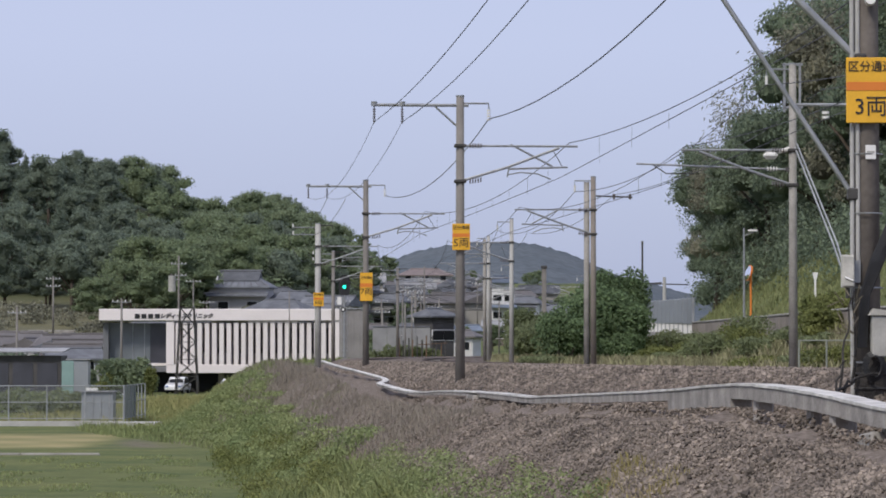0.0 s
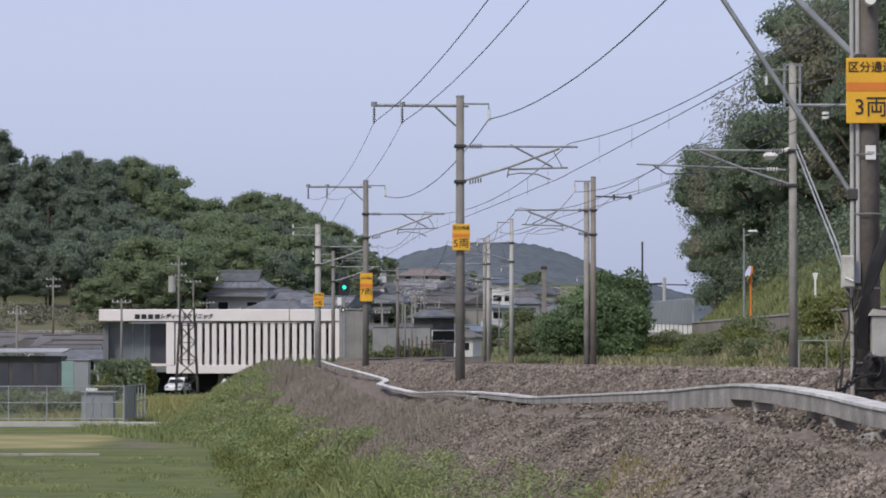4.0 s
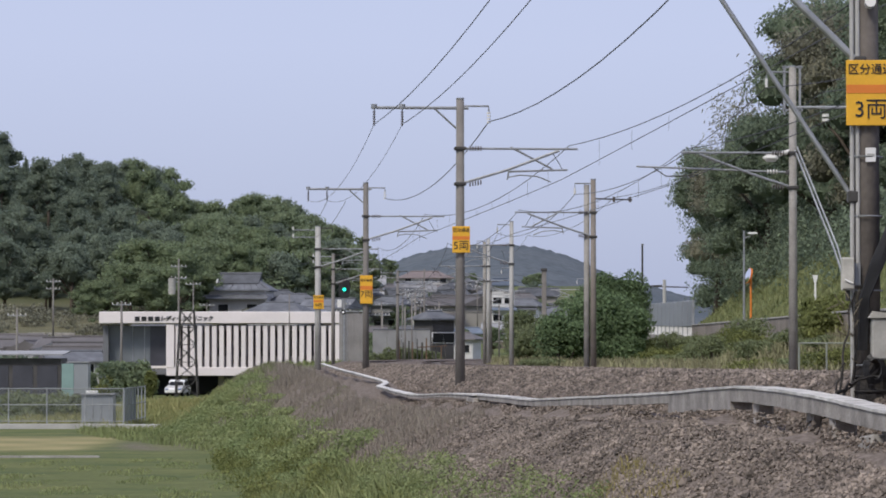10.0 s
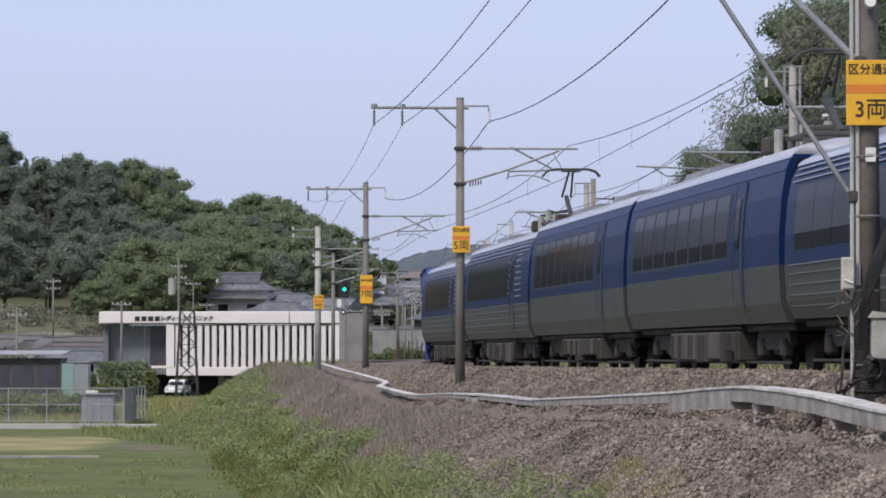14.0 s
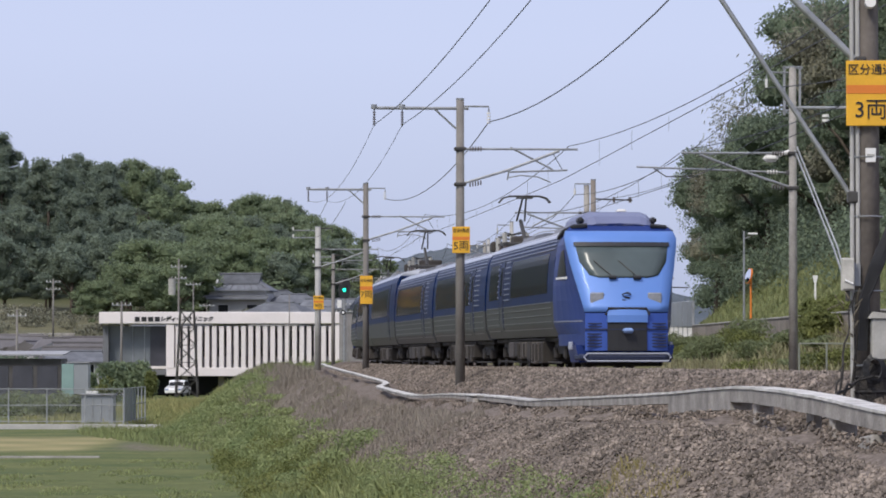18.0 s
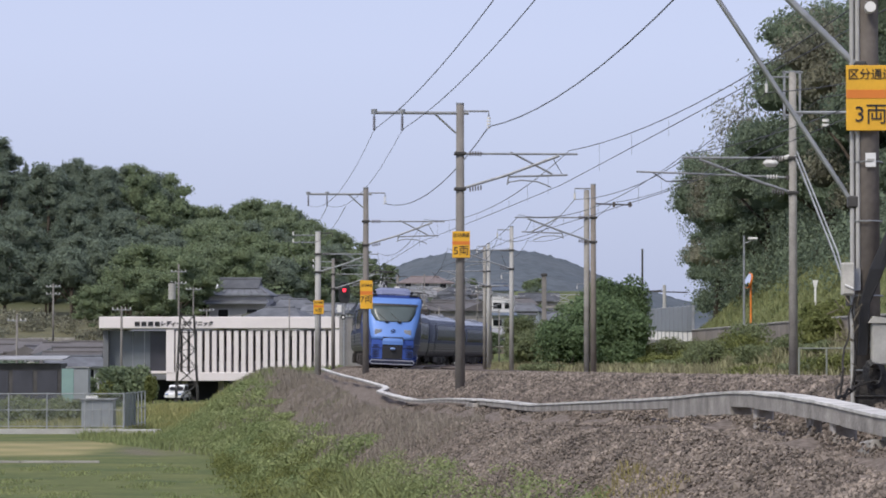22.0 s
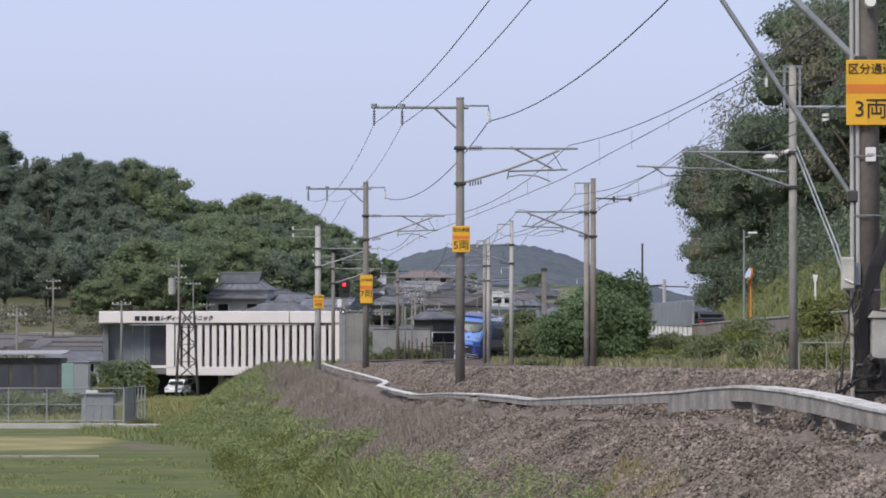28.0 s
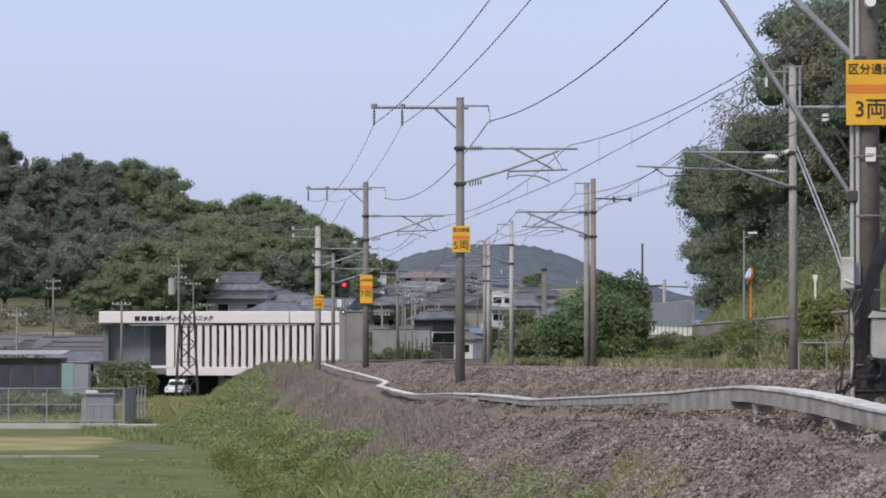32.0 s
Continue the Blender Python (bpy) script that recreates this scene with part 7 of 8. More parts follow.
# ---- beside the far curve ----
def build_curve_side():
    # tall grey sheet wall left of the curve
    g = thing("sheet_wall", pose(0, 0, 0), "tall grey corrugated sheet wall beside the curve", "wall")
    for k in range(8):
        x = -9.08 + 0.27 * k
        part("sheet", Geo().box((x, 316 + 0.02 * (k % 2), 1.45), (0.268, 0.08, 4.9), 0.015), M_BARRIER2, g)
    part("rail", Geo().tube([(-9.23, 315.9, 3.9), (-6.97, 315.9, 3.9)], 0.05, 6), M_STEEL, g)
    # irregular row of old posts, a sunken wall and a dark hut beyond the curve
    f = thing("post_fence", pose(0, 0, 0), "row of uneven dark posts beyond the curve", "fence")
    rng = random.Random(12)
    for i in range(11):
        x, h = -4.15 + 0.44 * i + rng.uniform(-0.08, 0.08), rng.uniform(1.5, 2.3)
        part("post", Geo().box((x, 338 + 0.2 * i, -0.6 + h / 2), (rng.uniform(0.09, 0.16), 0.12, h), 0.02, rng.uniform(-0.3, 0.3)), M_DARKSTEEL if i % 3 else M_RUST, f)
    part("rail", Geo().tube([(-2.4, 338.6, 0.75), (0.4, 340, 0.9)], 0.05, 6), M_RUST, f)
    c = thing("check_rail", pose(0, 0, 0), "dark timber baulk lying beside the curve", "baulk")
    part("baulk", Geo().box((-4.55, 292, -0.62), (3.0, 0.3, 0.22), 0.03, -0.35), M_RUST, c)
    part("baulk", Geo().box((-2.0, 296, -0.74), (3.6, 0.3, 0.2), 0.03, -0.35), M_DARKSTEEL, c)
    w = thing("yard_wall", pose(0, 0, 0), "low pale plastered wall before the houses", "wall")
    for k in range(4):
        part("wall_bay", Geo().box((-6.13 + 1.4 * k, 345, 1.0), (1.38, 0.2, 2.9), 0.02), M_YARD, w)
        part("coping", Geo().box((-6.13 + 1.4 * k, 345, 2.5), (1.39, 0.32, 0.1), 0.02), M_TILE, w)
    for i, (x, wd, h) in enumerate(((-6.2, 2.2, 2.2), (-5.0, 2.0, 2.0), (-3.9, 1.8, 1.6), (-2.4, 1.8, 1.4), (-1.0, 1.7, 1.3))):
        bush("wall_foot_weed", x, 341.5, wd, h, M_LEAF_WEED, 1500, 0.10, 300 + i, "green weeds at the foot of the yard wall", "weeds by the yard wall")
    house(-0.9, 352, 2.7, 3.0, 3.4, 38, M_TILE, M_SHED, "dark timber hut with a hipped tiled roof", False, True, "hut", z=0.2)
    for x, y, h, d in ((-3.51, 330, 5.3, 0.10), (-2.97, 340, 6.6, 0.09), (-1.89, 360, 9.5, 0.11), (-3.94, 345, 6.0, 0.07), (-0.41, 370, 6.4, 0.09)):
        utility_pole(x, y, -0.8, h, "thin dark line pole among the houses", (), r=d)
    p = thing("square_column", pose(9.09, 320, -0.6), "grey column mast beyond the shrub", "mast")
    part("shaft", Geo().box((0, 0, 3.9), (0.42, 0.42, 8.6), 0.04), M_POLE, p)
    part("cap", Geo().box((0, 0, 8.3), (0.56, 0.56, 0.25), 0.03), M_DARKSTEEL, p)


M_YARD = mat("yard_plaster", (0.30, 0.30, 0.30), 0.85, var=0.2, scale=0.8, fine=0.1)
M_BARRIER2 = mat("weathered_sheet", (0.27, 0.255, 0.25), 0.75, 0.0, var=0.25, scale=0.6, fine=0.1, rnd=0.1)
build_curve_side()


# ---- beside the lane on the wooded bank ----
def build_lane_side():
    z = road_level(180)
    l = thing("street_lamp", pose(15.40, 182, z), "slim street lamp with a small head", "street lamp")
    part("pole", Geo().tube([(0, 0, -0.4), (0, 0, 5.4)], 0.07, 8, 0.05), M_STEEL, l)
    part("arm", Geo().tube([(0, 0, 5.0), (0.5, 0, 5.2)], 0.03, 6), M_STEEL, l)
    part("lamp_head", Geo().box((0.45, 0, 5.26), (0.5, 0.2, 0.12), 0.04), M_INSUL, l)
    m = thing("traffic_mirror", pose(15.57, 180, z), "orange-posted convex traffic mirror", "traffic mirror")
    part("post", Geo().tube([(0, 0, -0.4), (0, 0, 3.1)], 0.055, 10), M_ORANGE, m, "orange post")
    part("housing", Geo().tube([(-0.05, 0.0, 3.05), (-0.13, -0.02, 3.07)], 0.40, 20), M_ORANGE, m)
    part("mirror", Geo().tube([(-0.135, -0.022, 3.07), (-0.21, -0.045, 3.09)], 0.37, 20, 0.2), M_MIRROR, m)
    mz = 4.14 - sit(18.62, 178)
    s = thing("marker_post", pose(18.62, 178, 4.14 - mz), "white wedge-topped marker post", "marker post")
    part("post", Geo().box((0, 0, mz / 2 - 0.2), (0.10, 0.09, mz + 0.2), 0.01), M_WHITE, s)
    part("head", Geo().prism([(-0.06, mz - 0.36), (0.06, mz - 0.36), (0.14, mz), (-0.14, mz)], -0.05, 0.05, "y"), M_WHITE, s)
    f = thing("low_rail_fence", pose(0, 0, 0), "low greenish pipe fence beyond the tracks", "fence")
    y = 104
    x0, x1 = 10.40, 12.81
    for x in np.linspace(x0, x1, 4):
        part("post", Geo().tube([(x, y, -0.6), (x, y, 0.54)], 0.03, 6), M_GREENPIPE, f)
    for h in (0.54,):
        part("rail", Geo().tube([(x0, y, h), (x1, y, h)], 0.022, 6), M_GREENPIPE, f)
    n = thing("far_portal_mast", pose(20.53, 330, 0.2), "pale overhead-line mast down the far line", "mast")
    part("pole", Geo().tube([(0, 0, -1), (0, 0, 6.8)], 0.2, 10, 0.16), M_PALE, n)
    part("arm", Geo().tube([(-1.7, 0, 6.2), (2.2, 0, 6.1)], 0.06, 6), M_DARKSTEEL, n)
    part("arm", Geo().tube([(-1.7, 0, 5.2), (-1.7, 0, 6.2), (-0.2, 0, 6.3)], 0.05, 6), M_DARKSTEEL, n)
    t = thing("thin_pole", pose(14.57, 260, 0.0), "thin dark pole behind the shrub", "pole")
    part("pole", Geo().tube([(0, 0, -1), (0, 0, 8.1)], 0.09, 8, 0.07), M_DARKSTEEL, t)
    part("cap", Geo().tube([(0, 0, 8.1), (0, 0, 8.2)], 0.1, 8), M_STEEL, t)
    # distant tree belt seen down the line
    for k in range(9):
        x = 24.84 + 6.5 * k
        plant_tree("distant_tree", DARKT[3 + k % 2], Matrix.LocRotScale((x, 520 + 5 * (k % 3), sit(x, 520) - 1.0), Euler((0, 0, k)), (0.55, 0.55, 0.45)), "dark tree far down the line", "far trees down the line")


M_GREENPIPE = mat("green_pipe", (0.29, 0.31, 0.26), 0.5, 0.2, var=0.2, scale=2)
build_lane_side()
_k = 0
for _y in np.arange(104, 205, 5.2):
    _x = 12.2 + 0.9 * math.sin(_y * 1.7)
    bush("bank_weed", _x, float(_y), (1.6, 2.4, 2.0)[_k % 3], 0.95 + 0.5 * math.sin(_y * 2.3), (M_LEAF_WEED, M_LEAF_YEL, M_LEAF_WEED)[_k % 3], 1800, 0.055, 60 + _k, "rank leafy weeds on the low bank", "weeds on the low bank")
    _k += 1


# ---- fittings round the nearest mast ----
def build_near_mast():
    p = on_track(48, -3.13)
    px, py, b = p.x, p.y, -0.5
    c = thing("conduit_pipe", pose(px - 0.21, py - 0.12, b), "white cable conduits strapped to the mast", "conduit")
    part("pipe", Geo().tube([(0, 0, -0.2), (0, 0, 9.2)], 0.03, 8), M_PALE, c)
    part("pipe", Geo().tube([(0.075, -0.02, 1.9), (0.075, -0.02, 9.2)], 0.03, 8), M_PALE, c)
    for z in (0.6, 1.6, 2.6, 3.4, 4.6):
        part("strap", Geo().tube([(0.2 + 0.22 * math.cos(a), 0.12 + 0.22 * math.sin(a), z) for a in np.linspace(0, 6.28, 15)], 0.012, 5), M_STEEL, c)
    t = thing("terminal_box", pose(px - 0.29, py - 0.26, 1.32), "weathered white terminal box on the mast", "box")
    part("case", Geo().box((0, 0, 0), (0.17, 0.16, 0.44), 0.015), M_BOXWHITE, t)
    part("lid", Geo().box((0, -0.09, 0.0), (0.15, 0.02, 0.40), 0.006), M_BOXWHITE, t)
    part("handle", Geo().tube([(-0.05, -0.11, -0.08), (0.06, -0.11, -0.13)], 0.014, 6), M_WHITE, t)
    part("gland", Geo().tube([(0, 0, -0.22), (0, 0, -0.36)], 0.03, 8), M_DARKSTEEL, t)
    part("bracket", Geo().box((0.12, 0.08, 0.0), (0.12, 0.05, 0.3)), M_STEEL, t)
    u = thing("relay_box", pose(px + 0.16, py - 0.30, 0.45), "grey metal relay box with a sloped cap", "box")
    part("case", Geo().box((0, 0, 0), (0.29, 0.22, 0.56), 0.02), M_BOXGREY, u)
    part("cap", Geo().prism([(-0.19, 0.28), (0.19, 0.28), (0.17, 0.33), (-0.12, 0.37)], -0.14, 0.14, "y"), M_BOXWHITE, u)
    part("bracket", Geo().box((0, 0.14, 0), (0.3, 0.08, 0.08)), M_STEEL, u)
    d = thing("mast_collar", pose(px + 0.05, py - 0.02, b), "dark tarred wrap round the mast's foot", "collar")
    part("wrap", Geo().tube([(0, 0, -0.15), (0, 0, 0.45), (0.03, 0, 0.62)], 0.27, 14, 0.22), M_TAR, d)
    for k in range(3):
        part("band", Geo().tube([(0.27 * math.cos(a), 0.27 * math.sin(a), 0.05 + 0.2 * k) for a in np.linspace(0, 6.28, 15)], 0.014, 5), M_DARKSTEEL, d)
    w = thing("insulator_lamp", pose(px + 0.02, py - 0.24, 4.95), "small white insulator on the mast", "insulator")
    part("body", Geo().tube([(0, 0, 0), (0, -0.1, 0.02)], 0.075, 12), M_INSUL, w)
    part("bracket", Geo().box((0, 0.06, 0), (0.05, 0.12, 0.05)), M_STEEL, w)
    w = thing("number_plate_small", pose(px + 0.03, py - 0.21, 2.92), "small white plate on the mast", "plate")
    part("plate", Geo().box((0, 0, 0), (0.14, 0.012, 0.19), 0.004), M_WHITE, w)
    part("bar", Geo().box((0, -0.009, 0.0), (0.10, 0.004, 0.03)), M_BOXGREY, w)
    # thick black cable bundle sweeping down from the right
    k = thing("cable_bundle", pose(0, 0, 0), "thick black cable bundle looping down the mast", "cables")
    for i in range(7):
        o = 0.035 * i
        pts = [(px + 0.55 + o, py - 0.35, 2.9), (px + 0.28 + o * 0.8, py - 0.36, 2.05), (px + 0.02 + o * 0.7, py - 0.34, 1.45), (px - 0.12 + o * 0.5, py - 0.30, 1.0), (px - 0.14 + o * 0.4, py - 0.25, 0.3)]
        part("cable", Geo().tube(pts, 0.026, 6), M_BLACK, k)
    for i in range(4):
        part("loop", Geo().tube([(px + 0.05 + (0.15 - 0.02 * i) * math.cos(a), py - 0.36 - 0.02 * i, 0.05 + (0.2 - 0.02 * i) * math.sin(a)) for a in np.linspace(0, 6.28, 18)], 0.012, 5), M_BLACK, k)
    # dead climbing stems at the foot
    v = thing("dead_vine", pose(0, 0, 0), "dark dead vine stems climbing beside the mast", "vine")
    rng = random.Random(4)
    for pts in ([(px - 0.55, py - 1.0, -0.85), (px - 0.52, py - 0.9, -0.4), (px - 0.42, py - 0.8, 0.1), (px - 0.33, py - 0.5, 0.5), (px - 0.26, py - 0.3, 0.95)],
                [(px - 0.52, py - 0.95, -0.35), (px - 0.3, py - 0.6, -0.18), (px - 0.12, py - 0.35, -0.05)], [(px - 0.25, py - 0.3, -0.2), (px - 0.2, py - 0.3, 0.5), (px - 0.22, py - 0.28, 1.1)],
                [(px - 1.3, py - 2.0, -1.05), (px - 0.95, py - 1.7, -0.62), (px - 0.7, py - 1.5, -0.55)]):
        q = [Vector(pts[0])]
        for a, bb in zip(pts, pts[1:]):
            for t in (0.33, 0.66, 1.0):
                q.append(Vector(a).lerp(Vector(bb), t) + Vector((rng.uniform(-0.03, 0.03), 0, rng.uniform(-0.03, 0.03))))
        part("stem", Geo().tube(q, 0.022, 5, 0.012), M_TAR, v)
    for pts in ([(px - 0.62, py - 1.3, -1.0), (px - 0.56, py - 1.15, -0.55), (px - 0.50, py - 1.0, -0.15), (px - 0.43, py - 0.9, 0.12)], [(px - 0.54, py - 1.0, -0.32), (px - 0.38, py - 0.75, -0.2), (px - 0.18, py - 0.5, -0.08), (px + 0.05, py - 0.45, -0.02)],
                [(px - 1.35, py - 2.1, -1.02), (px - 1.1, py - 1.9, -0.86), (px - 0.85, py - 1.7, -0.72)], [(px - 1.3, py - 2.0, -0.9), (px - 1.15, py - 1.9, -0.72)]):
        q = [Vector(pts[0])]
        for a, bb in zip(pts, pts[1:]):
            for t in (0.25, 0.5, 0.75, 1.0):
                q.append(Vector(a).lerp(Vector(bb), t) + Vector((rng.uniform(-0.03, 0.03), 0, rng.uniform(-0.03, 0.03))))
        part("stem", Geo().tube(q, 0.025, 6, 0.014), M_TAR, v)
    for i in range(16):
        a = Vector((px - 0.3 + rng.uniform(-0.12, 0.12), py - 0.4, rng.uniform(-0.1, 1.0)))
        part("twig", Geo().tube([a, a + Vector((rng.uniform(-0.16, 0.12), rng.uniform(-0.1, 0.1), rng.uniform(-0.1, 0.2)))], 0.008, 4), M_DRYTWIG, v)
    # long pipe struts of the gantry over the mast
    g = thing("gantry_strut", pose(0, 0, 0), "long grey pipe strut leaning from the mast", "strut")
    part("pipe", Geo().tube([(px - 0.2, py - 0.05, 2.35), (px - 2.9, py + 0.1, 6.5)], 0.034, 10), M_STEEL, g)
    part("clamp", Geo().box((px - 0.2, py - 0.08, 2.36), (0.14, 0.2, 0.16), 0.02), M_DARKSTEEL, g)
    g = thing("gantry_strut", pose(0, 0, 0), "long grey pipe strut leaning from the mast", "strut")
    part("pipe", Geo().tube([(px - 0.1, py - 0.1, 4.15), (px - 2.4, py, 6.45)], 0.05, 10), M_STEEL, g)
    part("clamp", Geo().box((px - 0.1, py - 0.1, 4.15), (0.16, 0.2, 0.2), 0.02), M_DARKSTEEL, g)
    # mast across the tracks: lamp, top frame, stay wires
    r = on_track(107, 7.0)
    f = thing("flood_lamp", pose(r.x - 0.55, r.y, 6.15), "white floodlight under the bracket arm", "lamp")
    part("bowl", Geo().box((-0.12, 0, 0.0), (0.46, 0.3, 0.24), 0.1), M_INSUL, f)
    part("neck", Geo().tube([(0.1, 0, 0.1), (0.45, 0, 0.2)], 0.07, 8), M_INSUL, f)
    a = thing("registration_arm", pose(0, 0, 0), "slim steel registration arm reaching out from the mast", "bracket arm")
    xe = 5.86
    part("pipe", Geo().tube([(r.x - 0.1, r.y + 0.1, 5.72), (xe, r.y + 0.1, 5.9)], 0.03, 8), M_STEEL, a)
    part("clamp", Geo().box((r.x - 0.14, r.y + 0.06, 5.72), (0.14, 0.2, 0.14), 0.02), M_DARKSTEEL, a)
    part("steady_rod", Geo().tube([(xe + 0.5, r.y + 0.1, 5.87), (xe + 0.9, r.y + 0.1, 5.6), (xe + 1.7, r.y + 0.1, 5.62)], 0.018, 6), M_DARKSTEEL, a)
    for k in range(4):
        part("insulator", Geo().tube([(r.x - 0.5 - 0.09 * k, r.y + 0.1, 5.74), (r.x - 0.46 - 0.09 * k, r.y + 0.1, 5.74)], 0.07, 8), M_INSUL, a)
    q = thing("mast_top_frame", pose(r.x, r.y, 7.5), "small steel frame on top of the mast", "frame")
    for sx in (-0.25, 0.22):
        part("upright", Geo().box((sx, 0, 0.7), (0.07, 0.07, 1.5), 0.01), M_STEEL, q)
    for zz in (0.1, 1.4):
        part("cross_bar", Geo().box((0, 0, zz), (0.62, 0.07, 0.07), 0.01), M_STEEL, q)
    part("long_arm", Geo().tube([(0, 0, 0.18), (1.7, 0, 0.18)], 0.05, 8), M_STEEL, q)
    for k in range(2):
        part("insulator", Geo().tube([(1.0, 0, -0.1 - 0.14 * k), (1.0, 0, -0.02 - 0.14 * k)], 0.11, 10), M_INSUL, q)
    for k in range(2):
        st = thing("stay_wire", pose(0, 0, 0), "steel stay wire slanting from the mast", "stay wire")
        part("wire", Geo().tube([(r.x + 0.02 + 0.1 * k, r.y, 6.5), (r.x + 1.0 + 0.12 * k, r.y - 2, 3.4), (r.x + 1.25 + 0.05 * k, r.y - 3, 2.3)], 0.03, 6), M_STEEL, st)
        part("turnbuckle", Geo().box((r.x + 1.22 + 0.05 * k, r.y - 3, 2.35), (0.12, 0.1, 0.5), 0.02), M_DARKSTEEL, st)


M_BOXWHITE = mat("weathered_white", (0.55, 0.53, 0.48), 0.6, var=0.35, scale=4, fine=0.15)
M_TAR = mat("tarred_wrap", (0.045, 0.04, 0.036), 0.85, var=0.5, scale=5, fine=0.3, bump=0.5)
M_DRYTWIG = mat("dry_twig", (0.20, 0.17, 0.12), 0.9, var=0.3, scale=5)
build_near_mast()


# ---- poles and service wires among the houses ----
def build_town_lines():
    rng = random.Random(77)
    tops = []
    for k in range(20):
        y = 400 + 16 * k + rng.uniform(-6, 6)
        x = rng.uniform(-34, 18) * y / 1000
        if abs(track_coords([x], [y])[1][0]) < 12:
            x += 14 if x > -8 else -14
        h = rng.uniform(6.5, 8.5)
        z = sit(x, y)
        utility_pole(x, y, z, h, "grey utility pole among the town houses", (0.4, 1.2) if k % 2 else (0.5,), r=0.11)
        tops.append((x, y, z + h - 0.4))
    for a, b in zip(tops, tops[1:] + tops[:1]):
        for dz in (0.0, 0.8):
            m = ((a[0] + b[0]) / 2, (a[1] + b[1]) / 2, (a[2] + b[2]) / 2 - 0.7 - dz)
            if abs(a[1] - b[1]) < 120:
                w = thing("service_wire", pose(0, 0, 0), "dark sagging service wire between town poles", "wire", "service wires of the town")
                part("wire", Geo().tube([(a[0], a[1], a[2] - dz), m, (b[0], b[1], b[2] - dz)], 0.03, 4), M_WIRE, w)
    # gabled sheds on the terraces below the wood
    for x, y, w, rz, rf, wl in ((-42.75, 392, 4.6, 92, M_TILE, M_WALL_B), (-48.11, 402, 6.0, 5, M_TILE_BROWN, M_WALL_W), (-45.51, 396, 3.4, 70, M_TILE_BROWN, M_WALL_W), (-37.44, 372, 4.4, -12, M_TILE_PALE, M_WALL_B), (-38.11, 366, 5.0, 14, M_TILE, M_WALL_B)):
        house(x, y, w, 4.2, 2.3, rz, rf, wl, "small old shed-like house with a plain gabled roof", False)
    for x, y, n in ((-53.01, 436, 3), (-51.25, 446, 4), (-45.32, 430, 3)):
        g = thing("terrace_wall", pose(x, y, sit(x, y), 0, 0, -6), "low pale retaining wall on the terraced slope", "wall", "terrace walls")
        for k in range(n):
            part("wall_bay", Geo().box((1.5 * k, 0, 0.2), (1.48, 0.3, 1.0), 0.03), M_CONC, g)
    for i, (x, y, w, h) in enumerate(((-47.5, 388, 4.2, 2.6), (-44.2, 384, 3.2, 2.2), (-41.5, 378, 3.6, 2.4), (-39.6, 360, 3.0, 2.2), (-43.6, 362, 3.4, 2.4), (-36.0, 356, 2.6, 1.8), (-46.5, 372, 3.6, 2.6), (-40.8, 408, 4.0, 2.8))):
        bush("yard_shrub", x, y, w, h, M_LEAF if i % 2 else M_LEAF_DARK, 2000, 0.16, 500 + i, "dark green shrub among the old houses", "shrubs among the old houses")
    for x, y, h in ((-24.83, 262, 2.4), (-24.57, 300, 2.6), (-24.65, 258, 1.7)):
        bush("tall_weed", x, y, 1.1, h, M_LEAF_YEL, 1600, 0.11, int(y), "tall yellow-green weed beside the sheds", "tall weeds by the sheds")


build_town_lines()


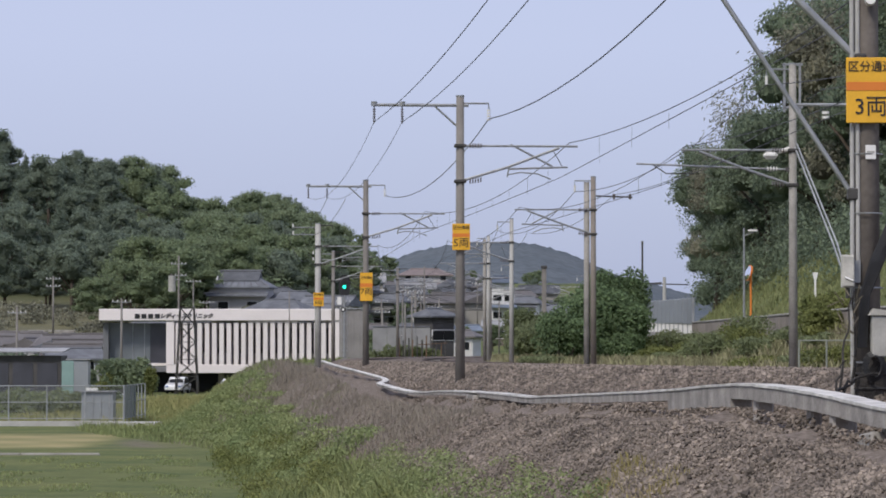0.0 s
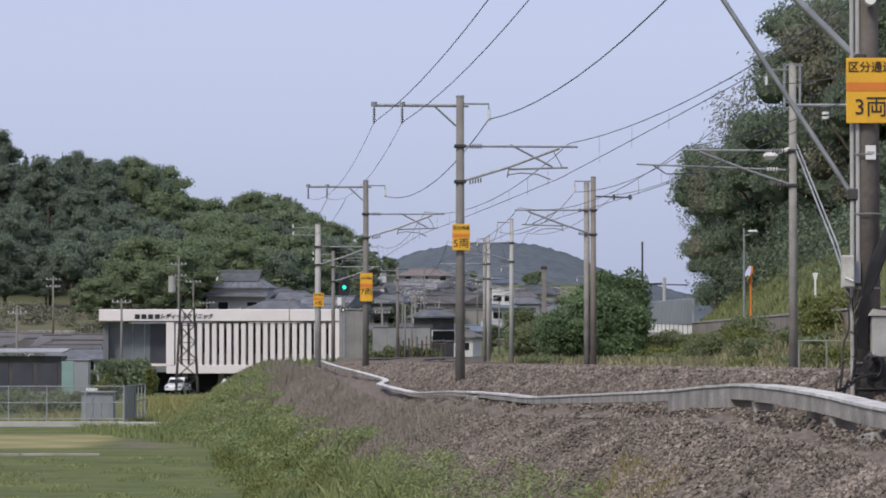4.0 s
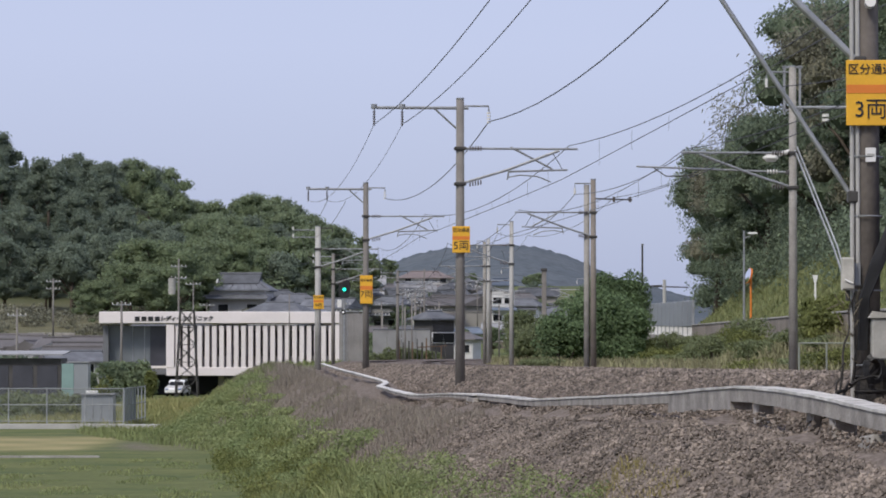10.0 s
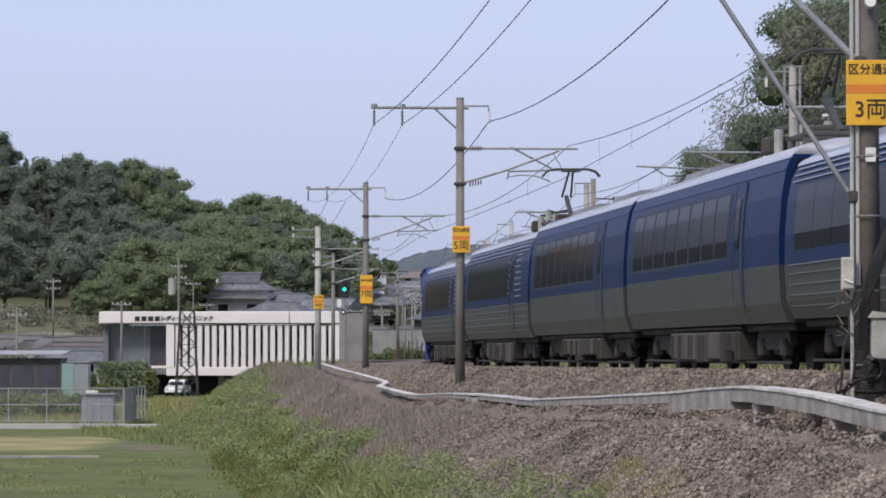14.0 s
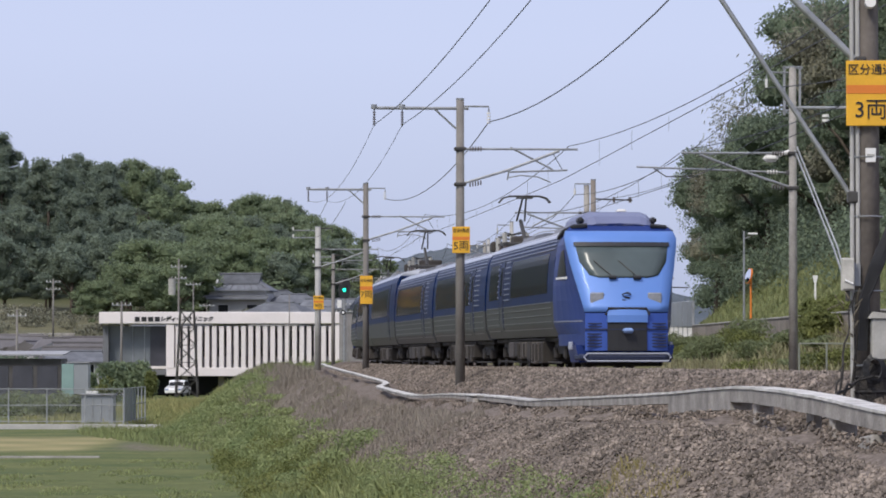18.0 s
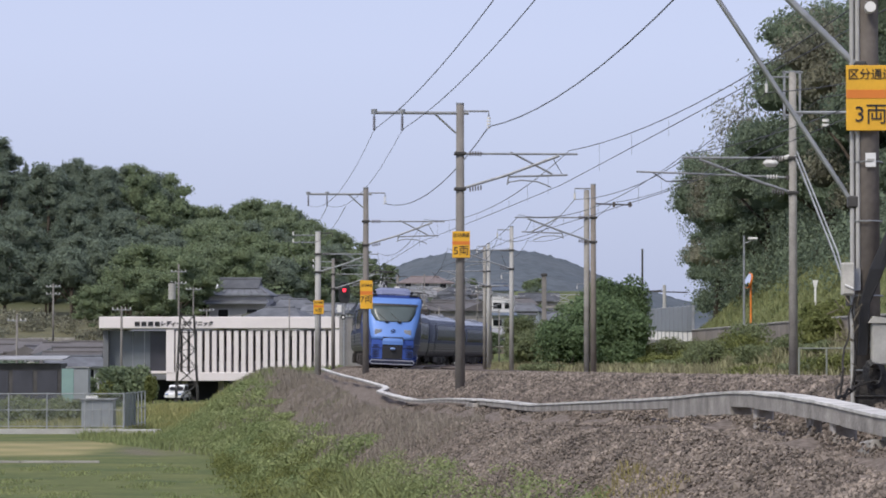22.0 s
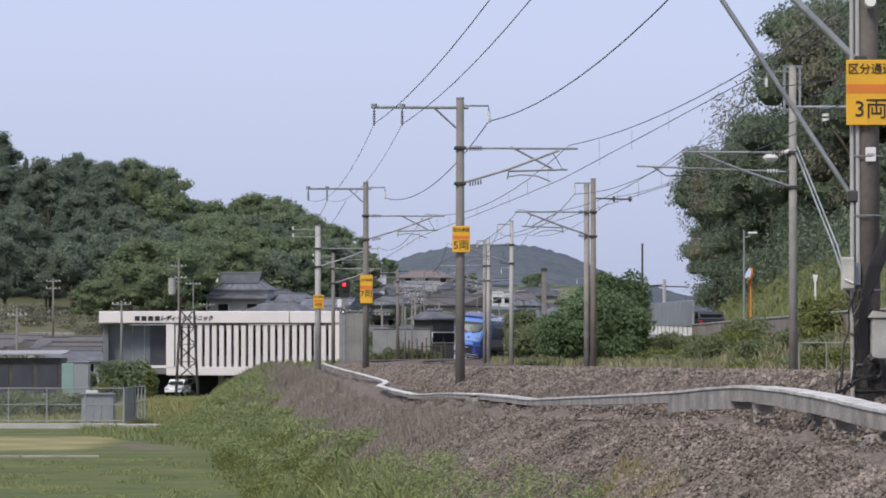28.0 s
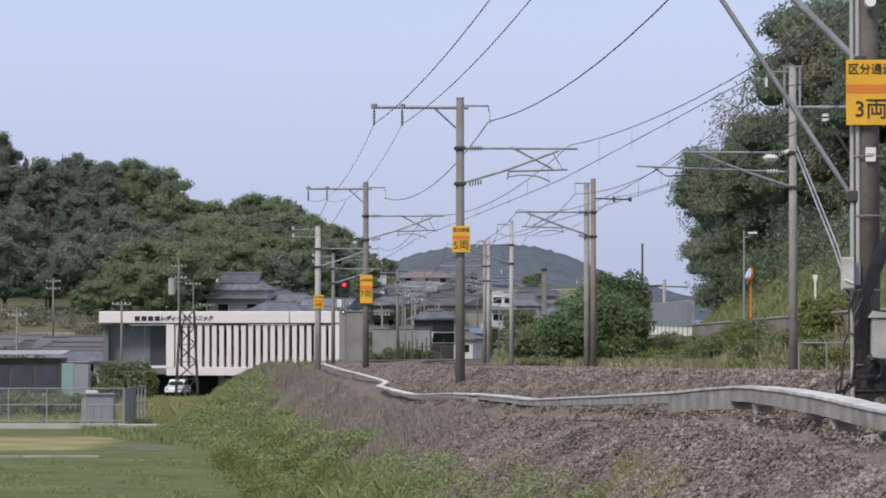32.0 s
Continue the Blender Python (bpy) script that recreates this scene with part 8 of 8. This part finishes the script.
# ---- motions ----
RED_TURNS = ((0, 180), (21.1, 180), (21.2, 120), (21.3, 60), (21.4, 0), (24.5, 0), (24.6, 60), (24.7, 120), (24.8, 180), (25.8, 180), (25.9, 120), (26.0, 60), (26.1, 0),
             (29.0, 0), (29.1, 60), (29.2, 120), (29.3, 180), (30.2, 180), (30.3, 120), (30.4, 60), (30.5, 0), (32, 0))


def motions():
    times = [k * 0.4 for k in range(81)]
    for k, car in enumerate(TRAIN):
        rows = []
        for t in times:
            c = tail_arc(t) + BODY * UP / 2 + PITCH * k
            a, b = on_track(c - 6.6), on_track(c + 6.6)
            m = (a + b) / 2
            lean = 6.0 * float(smooth(165, 240, c))
            rows.append((t, pose(m.x, m.y, grade(c), 0, lean, math.degrees(math.atan2(-(b.x - a.x), b.y - a.y)))))
        walk(car, rows)
    # the van turns in from the building and leaves along the lane to the west
    walk(VAN, [(t, pose(x, y, FIELD + 0.02, 0, 0, rz)) for t, x, y, rz in
               ((0, -15.14, 262, 118), (6.3, -15.14, 262, 118), (7.3, -20.6, 251, 118), (8.0, -24.35, 242, 115), (8.6, -26.29, 238, 112), (8.9, -27.42, 236, 110), (9.2, -28.50, 235, 110), (9.6, -30.11, 233, 110), (12, -39.79, 225, 108), (32, -97.10, 205, 104))])
    # the saloon waits by the mirror, then drives on along the lane
    walk(DARK_CAR, [(t, pose(x, y, road_level(y), 0, 0, rz)) for t, x, y, rz in
                    ((0, 16.0, 44, 0), (20.5, 16.0, 56, 0), (22.5, 16.0, 110, 0), (23.5, 16.0, 156, 0), (24.0, 16.0, 166, 0), (24.5, 16.0, 170, 0), (25.5, 16.0, 171, 0), (26.3, 16.0, 174, 0), (27.0, 16.0, 185, 2),
                     (27.5, 15.8, 196.5, 3), (28.0, 15.4, 207, 3), (28.4, 15.1, 216, 2), (28.8, 15.0, 226, 0), (30.0, 15.0, 262, 0), (32.0, 15.4, 322, 0))])
    # the red lamp pulses slowly, as its turned-away lens goes dark
    for (lens, z), rows in zip(LENSES, (RED_TURNS, ((0, 0), (19.6, 0), (19.7, 60), (19.8, 120), (19.9, 180), (32, 180)))):
        walk(lens, [(t, pose(0, -0.17, z, 0, 0, a)) for t, a in rows])


motions()
